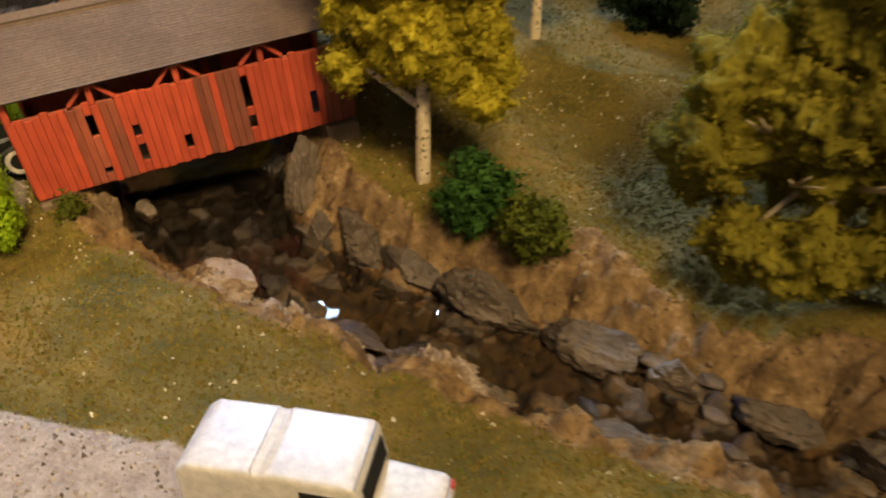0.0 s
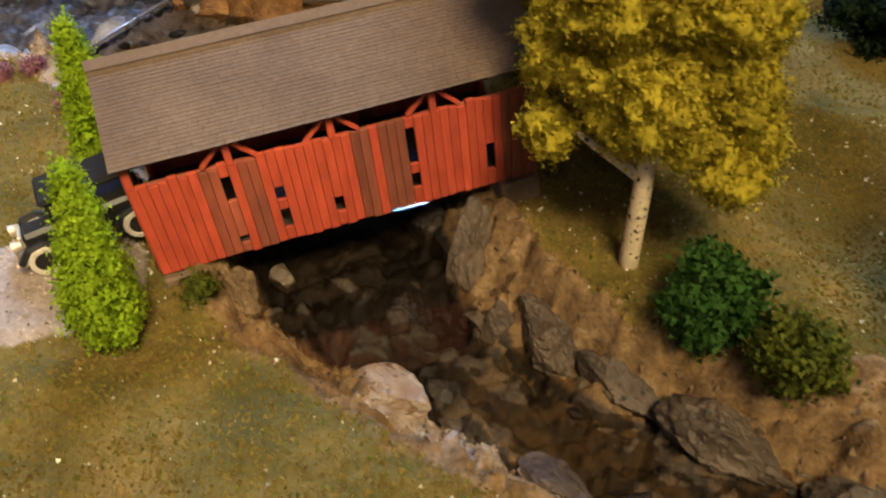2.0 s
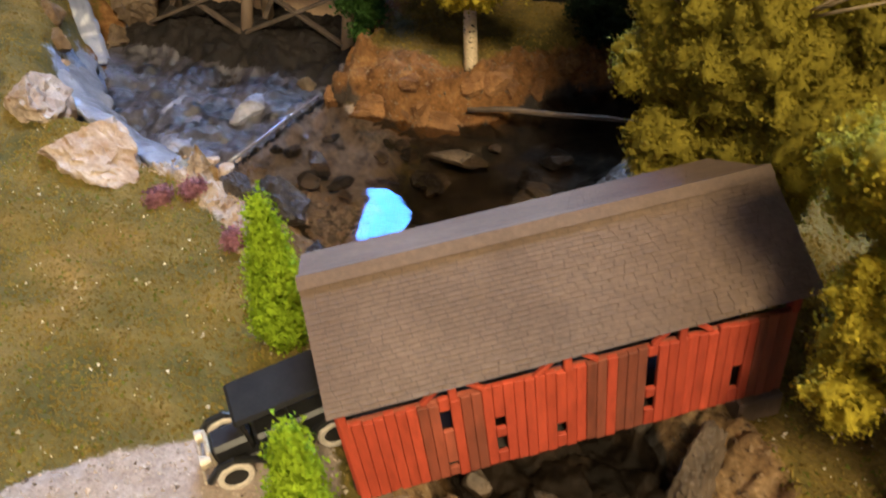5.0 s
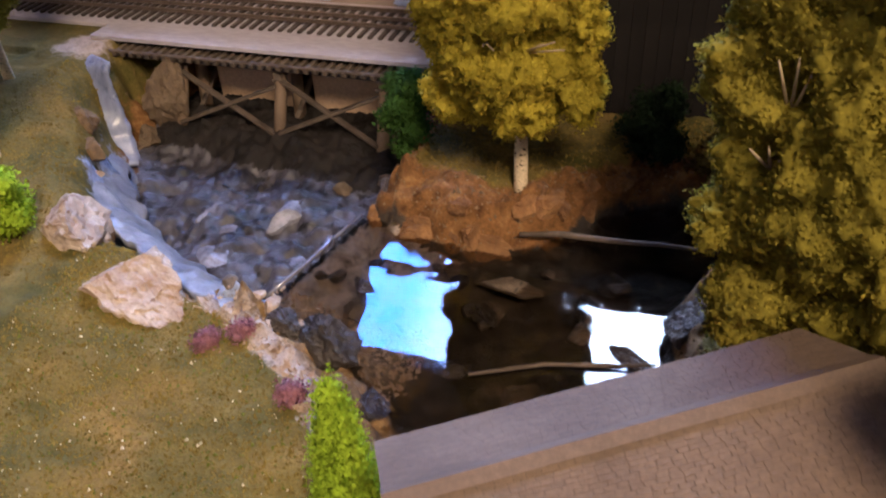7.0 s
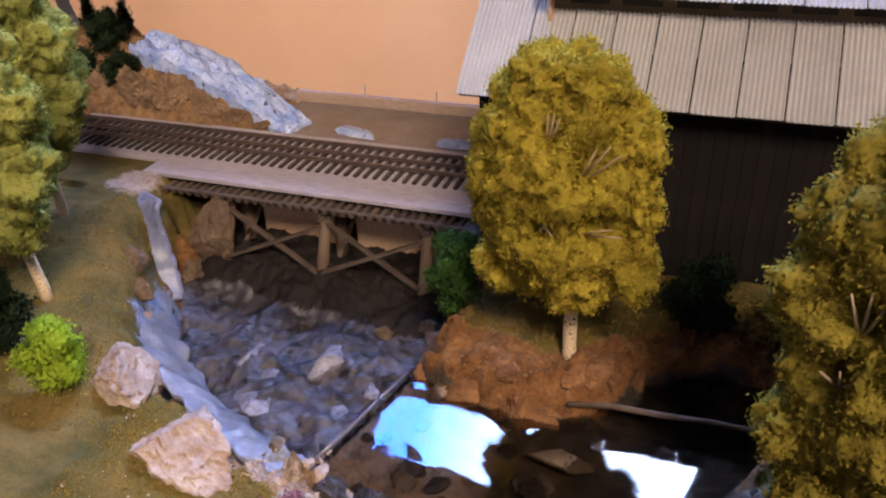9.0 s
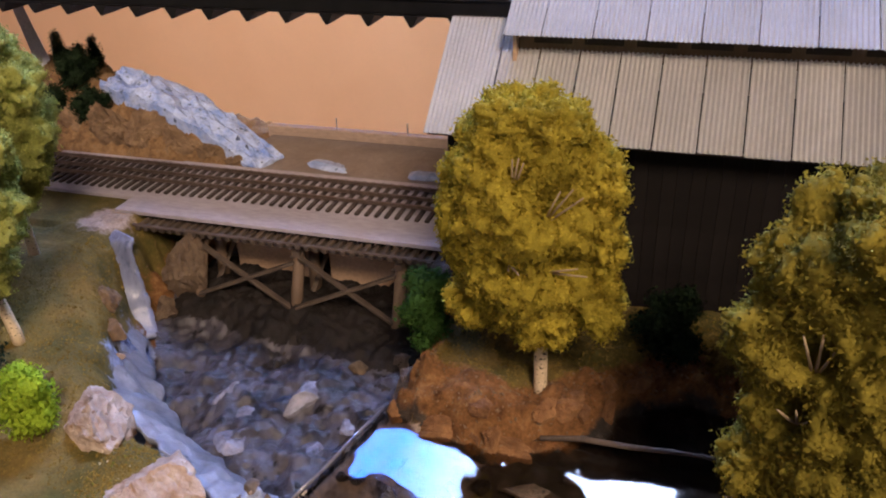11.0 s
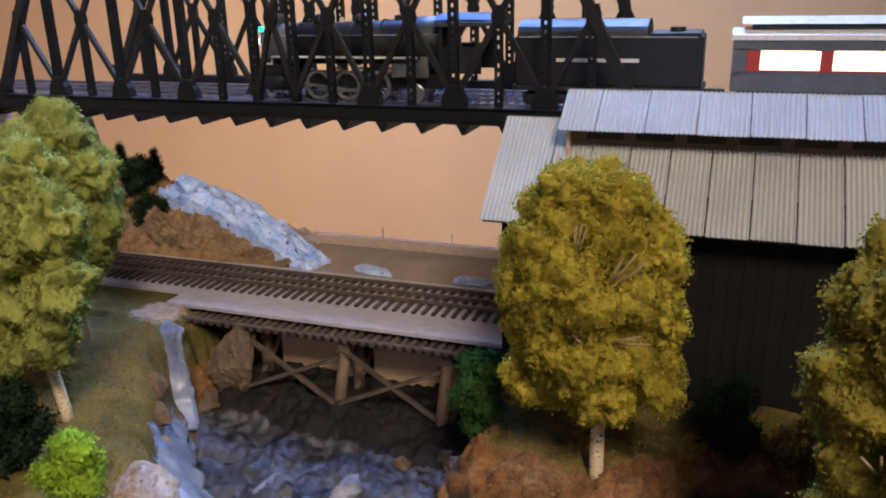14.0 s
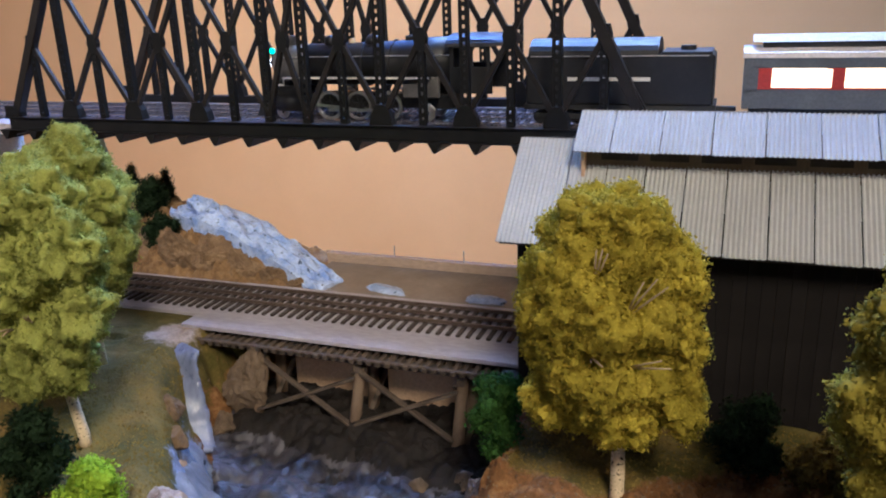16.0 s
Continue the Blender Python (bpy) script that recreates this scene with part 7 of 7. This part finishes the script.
def coach(x0):
    top = thing("passenger_coach", lay(0, 0), YAW, "grey model passenger coach with lit windows and red band", "train", "train coaches")
    L, hw = 25.6, 2.25
    x1 = x0 + L
    part("body", Build().box(((x0 + x1) / 2, TRACK, 18.25), (L, 2 * hw, 1.5), None, 0.06), M_COACH, top, "grey lower side")
    part("upper_side", Build().box(((x0 + x1) / 2, TRACK, 20.75), (L, 2 * hw, 0.75), None, 0.05), M_COACH, top)
    part("end_wall", Build().box((x0 + 0.6, TRACK, 19.6), (1.2, 2 * hw, 1.9)), M_COACH, top)
    part("end_wall", Build().box((x1 - 0.6, TRACK, 19.6), (1.2, 2 * hw, 1.9)), M_COACH, top)
    gaps = [(1.9, 5.8), (6.6, 10.1), (10.3, 14.2), (14.4, 18.0), (18.9, 20.5), (21.5, 23.1)]
    for s in (-1, 1):
        y = TRACK + s * hw
        edges = [1.0] + [v for g in gaps for v in g] + [L - 1.0]
        for a, b in zip(edges[0::2], edges[1::2]):
            part("window_band", Build().box((x0 + (a + b) / 2, y, 19.65), (b - a, 0.10, 1.5), None, 0.02), M_COACHRED, top, "red enamel between windows")
        part("window_band", Build().box((x0 + L / 2, y, 18.98), (L - 2, 0.12, 0.12)), M_COACHRED, top)
        for a, b in gaps:
            part("window", Build().box((x0 + (a + b) / 2, y - s * 0.12, 19.66), (b - a, 0.05, 1.3)), M_WINDOW, top, "warmly lit window pane")
    low = [(TRACK - hw - 0.12, 21.1), (TRACK - hw, 21.45), (TRACK - 1.5, 21.75), (TRACK - 1.3, 22.25), (TRACK - 0.6, 22.55), (TRACK + 0.6, 22.55), (TRACK + 1.3, 22.25), (TRACK + 1.5, 21.75), (TRACK + hw, 21.45), (TRACK + hw + 0.12, 21.1)]
    part("roof", Build().prism([low[0], low[1], low[2], low[7], low[8], low[9]], "x", x0 - 0.1, x1 + 0.1), M_COACHROOF, top, "cream white lower roof")
    part("clerestory", Build().prism([(TRACK - 1.42, 21.7), (TRACK + 1.42, 21.7), (TRACK + 1.42, 22.2), (TRACK - 1.42, 22.2)], "x", x0 + 1.2, x1 - 1.2), M_UNDER, top, "dark clerestory band")
    part("clerestory_roof", Build().prism([(TRACK - 1.65, 22.15), (TRACK - 1.1, 22.48), (TRACK, 22.62), (TRACK + 1.1, 22.48), (TRACK + 1.65, 22.15)], "x", x0 + 0.5, x1 - 0.5), M_COACHROOF, top, "white upper roof")
    part("underframe", Build().box(((x0 + x1) / 2, TRACK, 17.35), (L - 1, 3.2, 0.4), None, 0.05), M_UNDER, top)
    part("equipment_box", Build().box((x0 + L * 0.42, TRACK - 1.2, 16.9), (3.2, 1.1, 0.7), None, 0.08), M_BALLAST, top)
    part("equipment_box", Build().box((x0 + L * 0.58, TRACK - 1.2, 16.95), (2.0, 1.1, 0.6), None, 0.08), M_UNDER, top)
    truck(top, x0 + 4.2, 5.4, 3)
    truck(top, x1 - 4.2, 5.4, 3)
    part("coupler", Build().box((x1 + 0.8, TRACK, 17.2), (1.7, 0.6, 0.4), None, 0.05), M_UNDER, top)
    return top


locomotive(-16.6, 6.6)
tender(8.2, 22.6)
coach(24.4)
coach(51.6)


# ---- road vehicles ----
def old_car():
    """Black open-fronted old motor car, nose to -x, on the ground at z = 0."""
    top = thing("vintage_car", (0, 0, 0), 0, "black vintage motor car with cream tyres at the bridge mouth", "car")
    top.matrix_basis = pose(-26.0 * S, 23.8 * S, 0.22 * S) @ Euler((0, radians(-7), radians(46)), "XYZ").to_matrix().to_4x4()
    part("chassis", Build().box((0.6, 0, 0.55), (4.6, 1.1, 0.2), None, 0.04), M_CARBLACK, top)
    part("hood", Build().box((-0.95, 0, 1.05), (1.3, 0.95, 0.75), None, 0.14), M_CARBLACK, top)
    part("radiator", Build().box((-1.65, 0, 1.05), (0.14, 0.95, 0.85), None, 0.05), M_BRASS, top, "cream brass radiator")
    part("cabin", Build().box((1.2, 0, 1.15), (2.8, 1.6, 0.95), None, 0.12), M_CARBLACK, top)
    part("canvas_top", Build().box((1.0, 0, 2.55), (3.1, 1.8, 0.22), None, 0.1), M_CARTOP, top, "dark canvas top")
    part("windscreen", Build().box((-0.38, 0, 2.0), (0.06, 1.5, 0.85), None, 0.02), M_CARTOP, top)
    for s in (-1, 1):
        for x in (-0.3, 1.0, 2.4):
            part("pillar", Build().box((x, s * 0.78, 2.0), (0.08, 0.08, 1.0)), M_CARBLACK, top)
        for x in (-1.15, 2.1):
            w = part("wheel", Build().ring((x, s * 0.95, 0.56), (0, 1, 0), 0.38, 0.58, 0.2, 22), M_TYRE, top, "cream tyre")
            part("hub", Build().tube([(x, s * 0.95 - 0.05, 0.56), (x, s * 0.95 + 0.05, 0.56)], [0.4, 0.4], 18), M_CARBLACK, w, "black wheel disc")
        part("mudguard", Build().tube([(-1.9, s * 0.95, 0.75), (-1.5, s * 0.95, 1.18), (-1.0, s * 0.95, 1.25), (-0.4, s * 0.95, 0.9), (0.2, s * 0.95, 0.45), (1.2, s * 0.95, 0.42), (1.6, s * 0.95, 1.1), (2.1, s * 0.95, 1.25), (2.7, s * 0.95, 0.9)], [0.13] * 9, 6), M_CARBLACK, top)
        part("headlamp", Build().tube([(-1.95, s * 0.52, 1.2), (-1.65, s * 0.52, 1.2)], [0.24, 0.16], 12), M_BRASS, top, "cream brass headlamp")
    part("bumper", Build().box((-2.05, 0, 0.62), (0.1, 1.7, 0.14), None, 0.03), M_BRASS, top)
    return top


old_car()


def pickup():
    """Cream van-bodied pickup, nose to +x."""
    top = thing("toy_truck", (-6.4, 11.9, 0.1), 2, "cream white plastic toy truck parked on the gravel", "truck")
    prof = [(-2.9, 0.55), (1.95, 0.55), (1.95, 1.5), (1.8, 2.45), (1.6, 2.6), (-0.5, 2.6), (-0.62, 2.5), (-0.78, 2.5), (-0.9, 2.58), (-2.55, 2.5), (-2.9, 2.2)]
    b = bmesh.new()
    bm = Build().prism(prof, "y", -1.15, 1.15)
    b.from_mesh(bm.mesh("cab_body"))
    bmesh.ops.bevel(b, geom=list(b.edges), offset=0.16 * S, segments=3, profile=0.6, affect="EDGES")
    me = bpy.data.meshes.new("cab_body")
    b.to_mesh(me)
    b.free()
    me.shade_smooth()
    part("cab_body", me, M_WHITEPLASTIC, top)
    me2 = Build().prism([(1.9, 0.55), (3.75, 0.55), (3.85, 1.0), (3.6, 1.35), (1.9, 1.55)], "y", -0.85, 0.85).mesh("hood")
    b = bmesh.new()
    b.from_mesh(me2)
    bmesh.ops.bevel(b, geom=list(b.edges), offset=0.25 * S, segments=3, profile=0.6, affect="EDGES")
    b.to_mesh(me2)
    b.free()
    me2.shade_smooth()
    part("hood", me2, M_WHITEPLASTIC, top)
    for s in (-1, 1):
        part("side_window", Build().box((0.9, s * 1.16, 1.9), (1.1, 0.05, 0.7), None, 0.02), M_CARTOP, top, "dark side window")
        part("tail_lamp", Build().box((3.72, s * 0.6, 1.05), (0.2, 0.32, 0.26), None, 0.06), M_COACHRED, top, "red lamp")
        for x in (-1.8, 2.5):
            w = part("wheel", Build().ring((x, s * 1.0, 0.5), (0, 1, 0), 0.2, 0.52, 0.3, 20), M_CARBLACK, top)
            part("hub", Build().tube([(x, s * 1.12 - 0.08, 0.5), (x, s * 1.12 + 0.08, 0.5)], [0.22, 0.22], 12), M_WHITEPLASTIC, w)
    part("windscreen", Build().box((1.91, 0, 1.95), (0.05, 1.7, 0.7), Matrix.Rotation(radians(-9), 3, "Y")), M_CARTOP, top, "dark windscreen")
    return top


pickup()
